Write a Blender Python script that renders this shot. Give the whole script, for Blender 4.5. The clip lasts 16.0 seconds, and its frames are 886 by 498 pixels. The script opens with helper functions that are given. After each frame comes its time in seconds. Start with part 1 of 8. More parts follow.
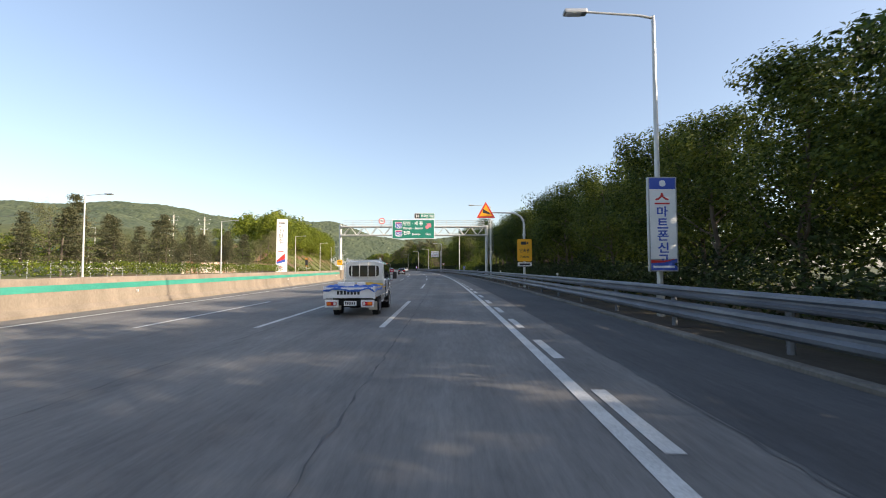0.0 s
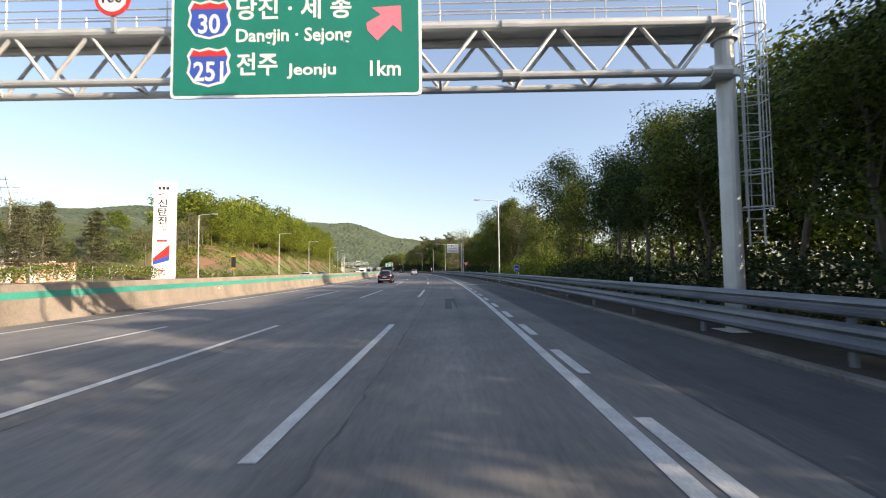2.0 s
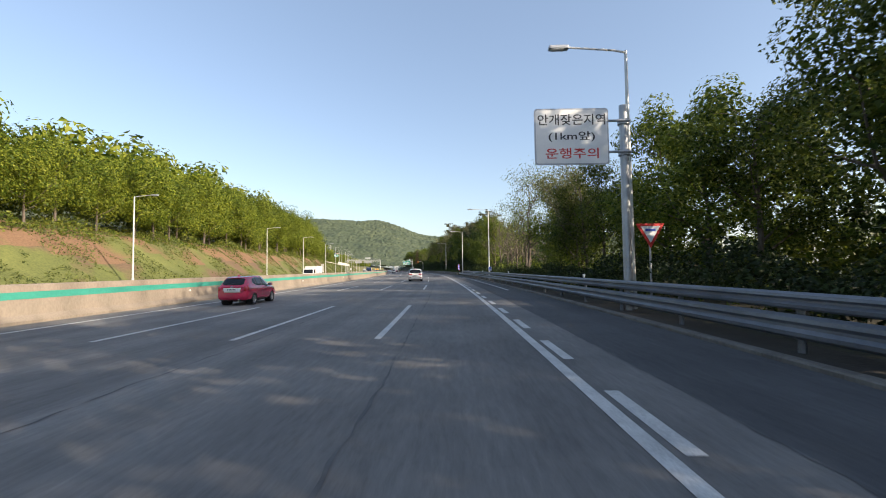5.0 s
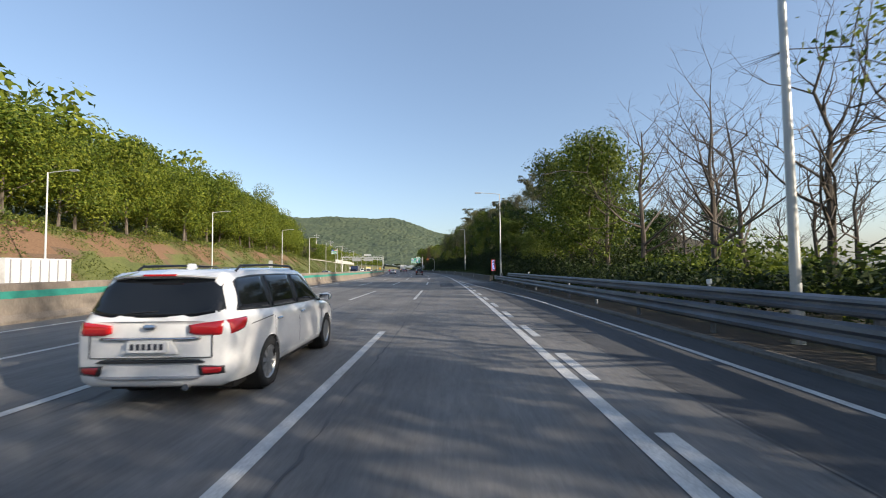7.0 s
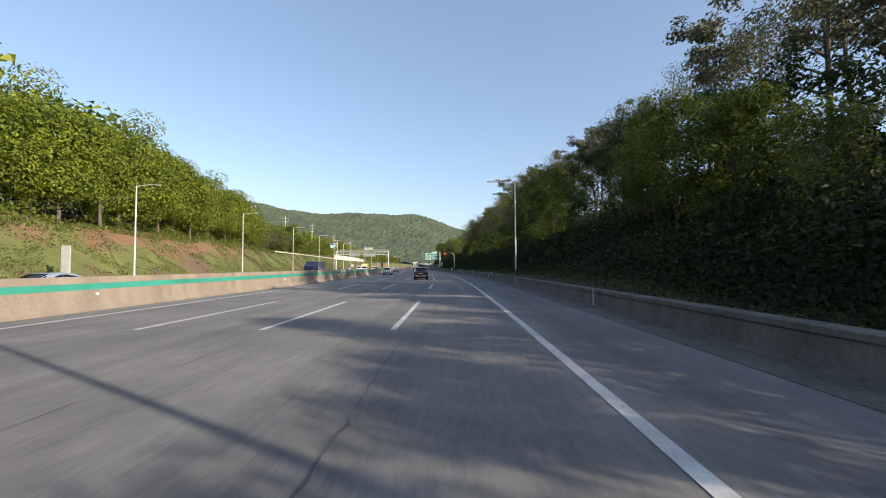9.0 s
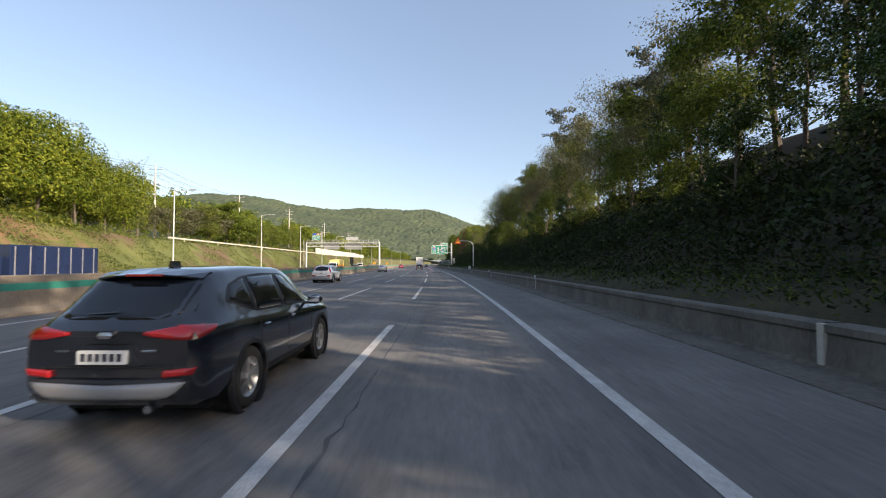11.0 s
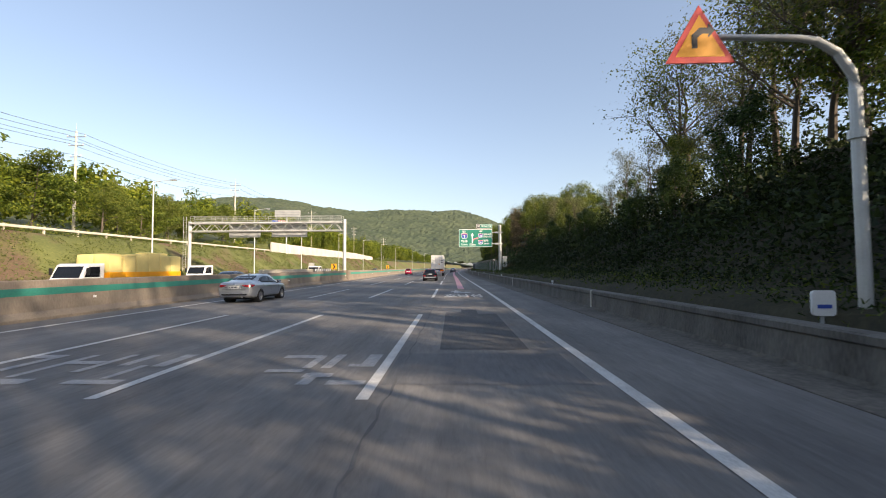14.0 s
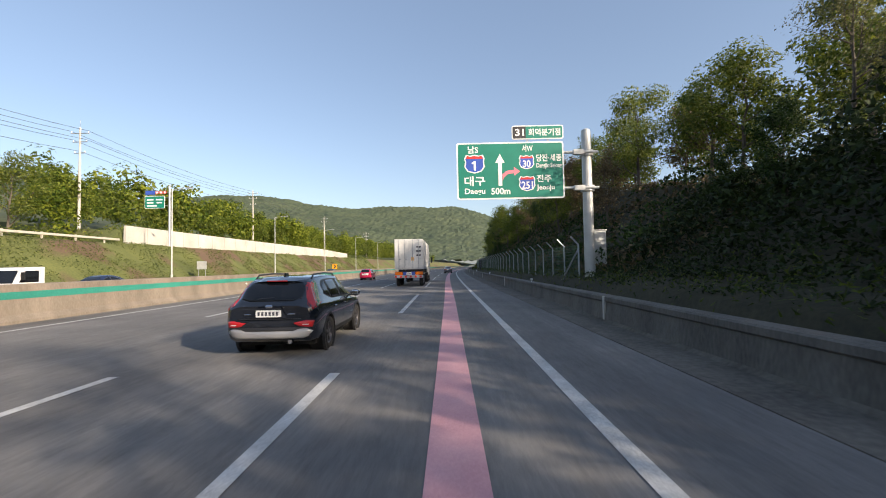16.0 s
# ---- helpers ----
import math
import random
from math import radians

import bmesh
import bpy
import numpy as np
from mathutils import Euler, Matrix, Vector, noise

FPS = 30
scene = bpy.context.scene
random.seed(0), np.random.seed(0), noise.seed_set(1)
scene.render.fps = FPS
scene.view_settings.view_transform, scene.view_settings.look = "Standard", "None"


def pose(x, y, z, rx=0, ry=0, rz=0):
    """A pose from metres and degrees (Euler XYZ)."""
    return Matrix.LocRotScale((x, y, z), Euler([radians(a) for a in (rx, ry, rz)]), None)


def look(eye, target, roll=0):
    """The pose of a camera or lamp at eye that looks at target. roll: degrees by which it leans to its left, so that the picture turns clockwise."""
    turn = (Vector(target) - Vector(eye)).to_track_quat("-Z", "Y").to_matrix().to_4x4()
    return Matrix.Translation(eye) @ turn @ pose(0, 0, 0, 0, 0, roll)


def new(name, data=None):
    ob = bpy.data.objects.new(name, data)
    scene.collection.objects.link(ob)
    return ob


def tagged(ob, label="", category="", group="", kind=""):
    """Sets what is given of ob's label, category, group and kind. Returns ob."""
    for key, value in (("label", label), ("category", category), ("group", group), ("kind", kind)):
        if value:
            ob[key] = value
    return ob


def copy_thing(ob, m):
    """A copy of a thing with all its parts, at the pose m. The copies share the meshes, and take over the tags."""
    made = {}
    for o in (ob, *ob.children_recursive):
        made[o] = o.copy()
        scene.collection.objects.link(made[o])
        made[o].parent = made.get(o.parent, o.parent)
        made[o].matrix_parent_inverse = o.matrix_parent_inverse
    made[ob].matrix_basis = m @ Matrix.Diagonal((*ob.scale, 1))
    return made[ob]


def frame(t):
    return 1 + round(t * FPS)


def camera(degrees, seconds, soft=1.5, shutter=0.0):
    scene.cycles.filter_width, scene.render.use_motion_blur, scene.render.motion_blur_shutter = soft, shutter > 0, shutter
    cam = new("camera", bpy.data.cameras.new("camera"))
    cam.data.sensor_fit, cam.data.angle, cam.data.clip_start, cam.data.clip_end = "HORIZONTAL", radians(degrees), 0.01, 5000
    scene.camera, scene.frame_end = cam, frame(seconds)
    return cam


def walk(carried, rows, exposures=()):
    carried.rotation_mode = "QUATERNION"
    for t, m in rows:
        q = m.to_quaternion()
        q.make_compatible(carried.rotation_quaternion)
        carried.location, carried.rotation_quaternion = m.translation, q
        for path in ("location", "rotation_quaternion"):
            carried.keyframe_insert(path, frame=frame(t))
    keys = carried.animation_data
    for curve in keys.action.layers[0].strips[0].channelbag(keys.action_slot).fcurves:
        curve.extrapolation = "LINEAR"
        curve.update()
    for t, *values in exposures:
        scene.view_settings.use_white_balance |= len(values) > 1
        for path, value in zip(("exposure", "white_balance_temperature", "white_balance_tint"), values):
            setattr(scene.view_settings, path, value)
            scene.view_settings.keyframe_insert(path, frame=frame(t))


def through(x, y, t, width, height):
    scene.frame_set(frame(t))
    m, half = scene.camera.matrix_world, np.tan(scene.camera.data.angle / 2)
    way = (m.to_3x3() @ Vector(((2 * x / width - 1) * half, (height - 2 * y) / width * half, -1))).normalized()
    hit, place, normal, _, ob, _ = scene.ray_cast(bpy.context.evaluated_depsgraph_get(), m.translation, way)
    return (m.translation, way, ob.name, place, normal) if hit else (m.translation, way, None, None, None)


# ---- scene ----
cam = camera(93.3, 16.0, soft=1.0, shutter=0.05)
# seconds, x, y, z, turns about x, y, z
PATH = [
    (0.0, 0.00, 0.00, 1.70, 92.56, 0.20, 0.97),
    (0.5, -0.06, 12.93, 1.70, 92.78, 0.39, 1.75),
    (1.0, -0.28, 26.07, 1.70, 92.64, 0.57, 2.55),
    (1.5, -0.65, 39.41, 1.70, 92.72, 0.66, 3.31),
    (2.0, -1.17, 52.95, 1.70, 92.80, 0.65, 3.87),
    (2.5, -1.85, 66.64, 1.70, 92.67, 0.78, 4.47),
    (3.0, -2.73, 80.43, 1.70, 92.81, 0.89, 5.10),
    (3.5, -3.81, 94.28, 1.70, 92.91, 0.94, 5.96),
    (4.0, -5.08, 108.11, 1.70, 92.89, 1.00, 6.83),
    (4.5, -6.54, 121.88, 1.70, 92.78, 0.84, 7.52),
    (5.0, -8.14, 135.50, 1.70, 92.71, 0.76, 8.17),
    (5.5, -9.88, 148.94, 1.70, 92.66, 0.74, 8.79),
    (6.0, -11.75, 162.19, 1.70, 92.59, 0.77, 9.39),
    (6.5, -13.74, 175.30, 1.70, 92.61, 0.79, 9.94),
    (7.0, -15.85, 188.34, 1.70, 92.65, 0.64, 10.48),
    (7.5, -18.11, 201.43, 1.70, 92.75, 0.50, 11.12),
    (8.0, -20.53, 214.61, 1.70, 92.75, 0.36, 12.06),
    (8.5, -23.09, 227.82, 1.70, 92.49, 0.28, 12.84),
    (9.0, -25.79, 240.95, 1.70, 92.42, 0.24, 13.59),
    (9.5, -28.57, 253.88, 1.70, 92.33, 0.21, 13.85),
    (10.0, -31.41, 266.48, 1.70, 92.25, 0.19, 14.33),
    (10.5, -34.31, 278.69, 1.70, 92.17, 0.18, 14.89),
    (11.0, -37.28, 290.49, 1.70, 92.02, 0.18, 15.54),
    (11.5, -40.35, 301.93, 1.70, 92.30, 0.23, 16.60),
    (12.0, -43.54, 313.10, 1.70, 92.47, 0.36, 17.37),
    (12.5, -46.86, 324.15, 1.70, 92.58, 0.63, 18.32),
    (13.0, -50.28, 335.18, 1.70, 92.56, 0.49, 18.93),
    (13.5, -53.76, 346.17, 1.70, 92.57, 0.52, 19.41),
    (14.0, -57.24, 357.06, 1.70, 92.53, 0.37, 19.74),
    (14.5, -60.67, 367.76, 1.70, 92.24, 0.47, 19.87),
    (15.0, -64.06, 378.34, 1.70, 92.11, 0.68, 19.79),
    (15.5, -67.45, 389.02, 1.70, 92.19, 1.03, 19.49),
    (16.0, -70.90, 399.94, 1.70, 92.30, 1.15, 19.38),
]
walk(cam, [(t, pose(x, y, z, rx, ry, rz)) for t, x, y, z, rx, ry, rz in PATH], [(0.0, 0.90, 7150, 15), (1.5, 0.94, 7200, 16), (3.5, 1.02, 7350, 17), (4.2, 0.98, 7250, 16), (6.3, 0.66, 6600, 12), (7.0, 0.56, 6500, 12), (8.0, 0.44, 6100, 12), (8.5, 0.48, 6050, 11), (9.0, 0.70, 6650, 13), (11.5, 0.85, 7250, 16), (13.0, 0.86, 7450, 17), (15.0, 0.76, 7300, 16), (15.5, 0.60, 6900, 14), (16.0, 0.60, 6950, 15)])

# ---- light: low afternoon sun from the right and a little behind ----
SUN_ELEVATION, SUN_AZIMUTH = 21.5, -19.4
world = bpy.data.worlds.new("world")
scene.world = world
world.use_nodes = True
wn = world.node_tree.nodes
sky = wn.new("ShaderNodeTexSky")
sky.sky_type, sky.sun_disc = "NISHITA", False
sky.sun_elevation, sky.sun_rotation = radians(SUN_ELEVATION), radians(90 - SUN_AZIMUTH)
sky.altitude, sky.air_density, sky.dust_density, sky.ozone_density = 50, 1.0, 1.7, 1.3
wn["Background"].inputs["Strength"].default_value = 0.15
haze = wn.new("ShaderNodeMix")
haze.data_type = "RGBA"
haze.inputs[0].default_value = 0.25
haze.inputs[7].default_value = (1.62, 2.38, 3.55, 1)
world.node_tree.links.new(sky.outputs[0], haze.inputs[6])
world.node_tree.links.new(haze.outputs[2], wn["Background"].inputs[0])
sun = new("sun", bpy.data.lights.new("sun", "SUN"))
sun.data.energy, sun.data.angle, sun.data.color = 5.0, radians(0.6), (1.0, 0.89, 0.73)
a, e = radians(SUN_AZIMUTH), radians(SUN_ELEVATION)
sun.matrix_world = look((30, -10, 60), (30 - math.cos(a) * math.cos(e), -10 - math.sin(a) * math.cos(e), 60 - math.sin(e)))

# ---- materials ----
def material(name, dark, light, rough=0.7, metal=0.0, scale=3.0, fine=40.0, bump=0.15, bump_scale=60.0, vary=0.0,
             island=False, through=0.0, spec=0.5, coat=0.0, stretch=(1, 1, 1), contrast=0.3):
    """Two scales of noise between two colours, fine relief, and a shift by object or by island."""
    m = bpy.data.materials.new(name)
    m.use_nodes = True
    n, l = m.node_tree.nodes, m.node_tree.links
    out, p = n["Material Output"], n["Principled BSDF"]
    co = n.new("ShaderNodeTexCoord")
    mp = n.new("ShaderNodeMapping")
    mp.inputs["Scale"].default_value = stretch
    l.new(co.outputs["Object"], mp.inputs[0])
    big, small = n.new("ShaderNodeTexNoise"), n.new("ShaderNodeTexNoise")
    for t, s, d in ((big, scale, 4), (small, fine, 3)):
        t.inputs["Scale"].default_value, t.inputs["Detail"].default_value = s, d
        l.new(mp.outputs[0], t.inputs["Vector"])
    mix = n.new("ShaderNodeMix")
    mix.data_type = "FLOAT"
    mix.inputs[0].default_value = contrast
    l.new(big.outputs[0], mix.inputs[2])
    l.new(small.outputs[0], mix.inputs[3])
    value = mix.outputs[0]
    if vary:
        pick = n.new("ShaderNodeNewGeometry" if island else "ShaderNodeObjectInfo").outputs["Random Per Island" if island else "Random"]
        ma = n.new("ShaderNodeMath")
        ma.operation = "MULTIPLY_ADD"
        l.new(pick, ma.inputs[0])
        ma.inputs[1].default_value = vary
        sub = n.new("ShaderNodeMath")
        sub.operation = "SUBTRACT"
        l.new(value, sub.inputs[0])
        sub.inputs[1].default_value = vary / 2
        l.new(sub.outputs[0], ma.inputs[2])
        value = ma.outputs[0]
    ramp = n.new("ShaderNodeValToRGB")
    ramp.color_ramp.elements[0].position, ramp.color_ramp.elements[1].position = 0.3, 0.7
    ramp.color_ramp.elements[0].color, ramp.color_ramp.elements[1].color = (*dark, 1), (*light, 1)
    l.new(value, ramp.inputs[0])
    l.new(ramp.outputs[0], p.inputs["Base Color"])
    p.inputs["Roughness"].default_value, p.inputs["Metallic"].default_value = rough, metal
    p.inputs["Specular IOR Level"].default_value = spec
    p.inputs["Coat Weight"].default_value = coat
    if bump:
        bt, b = n.new("ShaderNodeTexNoise"), n.new("ShaderNodeBump")
        bt.inputs["Scale"].default_value, bt.inputs["Detail"].default_value = bump_scale, 4
        l.new(mp.outputs[0], bt.inputs["Vector"])
        b.inputs["Strength"].default_value, b.inputs["Distance"].default_value = bump, 0.02
        l.new(bt.outputs[0], b.inputs["Height"])
        l.new(b.outputs[0], p.inputs["Normal"])
    if through:
        tr, mx = n.new("ShaderNodeBsdfTranslucent"), n.new("ShaderNodeMixShader")
        l.new(ramp.outputs[0], tr.inputs[0])
        mx.inputs[0].default_value = through
        l.new(p.outputs[0], mx.inputs[1])
        l.new(tr.outputs[0], mx.inputs[2])
        l.new(mx.outputs[0], out.inputs["Surface"])
    return m


def paint(name, rgb, rough=0.35, metal=0.0, coat=0.0, bump=0.0, spec=0.5):
    lo, hi = [c * 0.86 for c in rgb], [min(1, c * 1.06) for c in rgb]
    return material(name, lo, hi, rough, metal, 1.5, 25.0, bump, 30.0, coat=coat, spec=spec)


def glowing(name, rgb, strength):
    m = bpy.data.materials.new(name)
    m.use_nodes = True
    p = m.node_tree.nodes["Principled BSDF"]
    p.inputs["Base Color"].default_value = p.inputs["Emission Color"].default_value = (*rgb, 1)
    p.inputs["Emission Strength"].default_value = strength
    p.inputs["Roughness"].default_value = 0.15
    return m


def asphalt(name, dark, light):
    """Road surface: long wear bands, blotches, stone grain and thin cracks."""
    m = material(name, dark, light, 0.85, 0, 0.35, 90.0, 0.35, 220.0, contrast=0.35, spec=0.3)
    n, l = m.node_tree.nodes, m.node_tree.links
    ramp, p = n["Color Ramp"], n["Principled BSDF"]
    co = n["Texture Coordinate"]
    mp = n.new("ShaderNodeMapping")
    mp.inputs["Scale"].default_value = (1.3, 0.03, 1)
    l.new(co.outputs["UV"], mp.inputs[0])
    band, crack = n.new("ShaderNodeTexNoise"), n.new("ShaderNodeTexVoronoi")
    band.inputs["Scale"].default_value, band.inputs["Detail"].default_value = 1.0, 5
    l.new(mp.outputs[0], band.inputs["Vector"])
    crack.feature, crack.inputs["Scale"].default_value = "DISTANCE_TO_EDGE", 0.22
    warp, add = n.new("ShaderNodeTexNoise"), n.new("ShaderNodeVectorMath")
    warp.inputs["Scale"].default_value, warp.inputs["Detail"].default_value = 0.9, 6
    add.operation = "MULTIPLY_ADD"
    add.inputs[1].default_value = (3, 3, 3)
    l.new(co.outputs["Object"], warp.inputs["Vector"])
    l.new(warp.outputs["Color"], add.inputs[0])
    l.new(co.outputs["Object"], add.inputs[2])
    l.new(add.outputs[0], crack.inputs["Vector"])
    line = n.new("ShaderNodeMapRange")
    line.inputs[1].default_value, line.inputs[2].default_value = 0.0, 0.006
    line.inputs[3].default_value, line.inputs[4].default_value = 0.9, 1.0
    l.new(crack.outputs["Distance"], line.inputs[0])
    wear = n.new("ShaderNodeMapRange")
    wear.inputs[1].default_value, wear.inputs[2].default_value = 0.3, 0.7
    wear.inputs[3].default_value, wear.inputs[4].default_value = 0.8, 1.15
    l.new(band.outputs[0], wear.inputs[0])
    # fine streaks along the wheel tracks and coarse stone grain
    smap, streak = n.new("ShaderNodeMapping"), n.new("ShaderNodeTexNoise")
    smap.inputs["Scale"].default_value = (11.0, 1.6, 1)
    l.new(co.outputs["UV"], smap.inputs[0])
    l.new(smap.outputs[0], streak.inputs["Vector"])
    streak.inputs["Scale"].default_value, streak.inputs["Detail"].default_value = 1.0, 6
    streak.inputs["Roughness"].default_value = 0.75
    srange = n.new("ShaderNodeMapRange")
    srange.inputs[1].default_value, srange.inputs[2].default_value = 0.3, 0.7
    srange.inputs[3].default_value, srange.inputs[4].default_value = 0.78, 1.18
    l.new(streak.outputs[0], srange.inputs[0])
    both = n.new("ShaderNodeMath")
    both.operation = "MULTIPLY"
    l.new(line.outputs[0], both.inputs[0])
    l.new(srange.outputs[0], both.inputs[1])
    mul, mix = n.new("ShaderNodeMath"), n.new("ShaderNodeMix")
    mul.operation = "MULTIPLY"
    l.new(both.outputs[0], mul.inputs[0])
    l.new(wear.outputs[0], mul.inputs[1])
    mix.data_type, mix.blend_type = "RGBA", "MULTIPLY"
    mix.inputs[0].default_value = 1.0
    l.new(ramp.outputs[0], mix.inputs[6])
    l.new(mul.outputs[0], mix.inputs[7])
    l.new(mix.outputs[2], p.inputs["Base Color"])
    return m


M_ROAD = asphalt("old_asphalt", (0.122, 0.119, 0.117), (0.216, 0.208, 0.196))
M_PATCH = asphalt("new_asphalt", (0.058, 0.060, 0.064), (0.098, 0.099, 0.102))
M_LANE = asphalt("darker_asphalt", (0.095, 0.097, 0.101), (0.165, 0.166, 0.167))
M_LINE = material("road_paint", (0.30, 0.30, 0.29), (0.68, 0.68, 0.655), 0.7, 0, 2.2, 45.0, 0.3, 120.0, contrast=0.55)
M_PINK = material("pink_road_paint", (0.50, 0.24, 0.27), (0.68, 0.38, 0.40), 0.75, 0, 1.5, 45.0, 0.3, 120.0, contrast=0.45)
M_CRACK = material("crack_sealant", (0.04, 0.04, 0.041), (0.13, 0.13, 0.13), 0.8, 0, 1.5)
M_CONCRETE = material("barrier_concrete", (0.135, 0.112, 0.087), (0.30, 0.25, 0.194), 0.85, 0, 0.5, 14.0, 0.3, 40.0, contrast=0.4, stretch=(2, 2, 0.45))
M_GREYCON = material("grey_concrete", (0.06, 0.056, 0.05), (0.19, 0.176, 0.155), 0.9, 0, 0.6, 12.0, 0.4, 40.0, contrast=0.45, stretch=(2, 2, 0.5))
M_GUTTER = material("gutter_concrete", (0.05, 0.044, 0.036), (0.17, 0.152, 0.128), 0.95, 0, 0.9, 9.0, 0.5, 20.0, contrast=0.5, stretch=(1, 1, 1))
M_WHITECON = material("pale_concrete", (0.36, 0.34, 0.30), (0.60, 0.57, 0.51), 0.9, 0, 0.3, 8.0, 0.3, 20.0)
M_GREEN_STRIPE = material("green_stripe_paint", (0.012, 0.17, 0.13), (0.035, 0.28, 0.21), 0.7, 0, 0.6, 14.0, 0.15)
M_STEEL = material("galvanised_steel", (0.30, 0.32, 0.34), (0.46, 0.48, 0.50), 0.5, 0.7, 1.5, 30.0, 0.08, 60.0)
M_RAIL = material("weathered_guardrail_steel", (0.11, 0.125, 0.15), (0.22, 0.24, 0.27), 0.5, 0.55, 0.8, 20.0, 0.08, 60.0)
M_POLE = material("grey_painted_steel", (0.42, 0.43, 0.42), (0.58, 0.59, 0.57), 0.45, 0.3, 1.5, 30.0, 0.05)
M_LEAVES = {
    # leaf green darkened to carry the shade of the dense crowns
    "dark": material("shade_dark_leaves", (0.014, 0.033, 0.008), (0.054, 0.092, 0.019), 0.55, 0, 0.25, 3, 0, vary=0.7, island=True, spec=0.2, through=0.25),
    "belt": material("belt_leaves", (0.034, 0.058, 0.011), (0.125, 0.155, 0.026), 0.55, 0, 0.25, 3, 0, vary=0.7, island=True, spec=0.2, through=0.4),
    "bank": material("bank_leaves", (0.046, 0.082, 0.008), (0.205, 0.235, 0.026), 0.55, 0, 0.12, 1.5, 0, vary=0.5, island=True, spec=0.2, through=0.35),
    # darker copy of the leaf green; the slope's shade is put into it
    "shade": material("shaded_thicket_leaves", (0.012, 0.022, 0.007), (0.036, 0.056, 0.014), 0.6, 0, 0.25, 3, 0, vary=0.7, island=True, spec=0.2, through=0.2),
    "mid": material("green_leaves", (0.045, 0.078, 0.010), (0.155, 0.19, 0.026), 0.55, 0, 0.25, 3, 0, vary=0.7, island=True, spec=0.2, through=0.35),
    "bright": material("spring_leaves", (0.065, 0.105, 0.012), (0.20, 0.225, 0.034), 0.55, 0, 0.25, 3, 0, vary=0.7, island=True, through=0.5),
    "olive": material("olive_leaves", (0.06, 0.075, 0.025), (0.17, 0.165, 0.06), 0.6, 0, 0.25, 3, 0, vary=0.7, island=True, through=0.3),
    "pine": material("pine_needles", (0.032, 0.045, 0.018), (0.115, 0.11, 0.048), 0.6, 0, 0.3, 4, 0, vary=0.6, island=True, through=0.15),
    "rust": material("dry_leaves", (0.085, 0.06, 0.03), (0.18, 0.13, 0.06), 0.7, 0, 0.3, 4, 0, vary=0.6, island=True, through=0.25),
    "grass": material("grass_blades", (0.05, 0.075, 0.014), (0.155, 0.178, 0.042), 0.7, 0, 0.12, 2, 0, vary=0.6, island=True, through=0.3),
    "white": material("white_blossom", (0.6, 0.6, 0.52), (0.85, 0.85, 0.78), 0.7, 0, 2, 6, 0, vary=0.4, island=True, through=0.3),
}
M_BARK = material("bark", (0.05, 0.04, 0.03), (0.15, 0.125, 0.10), 0.9, 0, 2.0, 12.0, 0.6, 20.0, stretch=(1, 1, 0.3))
M_WHITE = paint("white_metal_paint", (0.72, 0.72, 0.70), 0.45)
M_BLACK = paint("black_plastic", (0.025, 0.025, 0.027), 0.5)
M_SIGN_GREEN = paint("green_sign_sheet", (0.0, 0.19, 0.135), 0.5)
M_SIGN_WHITE = paint("white_sign_sheet", (0.78, 0.79, 0.78), 0.5)
M_SIGN_BLUE = paint("blue_sign_sheet", (0.035, 0.09, 0.42), 0.5)
M_SIGN_RED = paint("red_sign_sheet", (0.60, 0.035, 0.03), 0.5)
M_SIGN_ORANGE = paint("orange_sign_sheet", (0.85, 0.36, 0.01), 0.5)
M_SIGN_YELLOW = paint("yellow_sign_sheet", (0.82, 0.40, 0.015), 0.5)
M_SIGN_PINK = paint("pink_sign_sheet", (0.78, 0.20, 0.26), 0.5)
M_SIGN_BLACK = paint("black_sign_sheet", (0.03, 0.03, 0.032), 0.5)

# ---- small builders ----
def part(name, bm, material_, parent=None, label="", smooth=False):
    """One mesh object from a bmesh, under a thing or a part."""
    me = bpy.data.meshes.new(name)
    bm.to_mesh(me)
    bm.free()
    if smooth:
        me.polygons.foreach_set("use_smooth", [True] * len(me.polygons))
    me.materials.append(material_)
    ob = new(name, me)
    ob.parent = parent
    if label:
        tagged(ob, label)
    return ob


def same(name, ob, parent, m=None):
    """Another object on the mesh of ob."""
    o = new(name, ob.data)
    o.parent = parent
    if m is not None:
        o.matrix_basis = m
    return o


def thing(name, m, label, category, group="", kind=""):
    ob = new(name)
    ob.empty_display_size = 0.2
    ob.matrix_basis = m
    return tagged(ob, label, category, group, kind)


def add_box(bm, x0, x1, y0, y1, z0, z1, bevel=0.0):
    r = bmesh.ops.create_cube(bm, size=1.0, matrix=Matrix.Translation(((x0 + x1) / 2, (y0 + y1) / 2, (z0 + z1) / 2)) @ Matrix.Diagonal((x1 - x0, y1 - y0, z1 - z0, 1)))
    if bevel:
        es = list({e_ for v in r["verts"] for e_ in v.link_edges})
        bmesh.ops.bevel(bm, geom=es, offset=bevel, segments=2, affect="EDGES", profile=0.7)
    return bm


def box(*v, bevel=0.0):
    return add_box(bmesh.new(), *v, bevel=bevel)


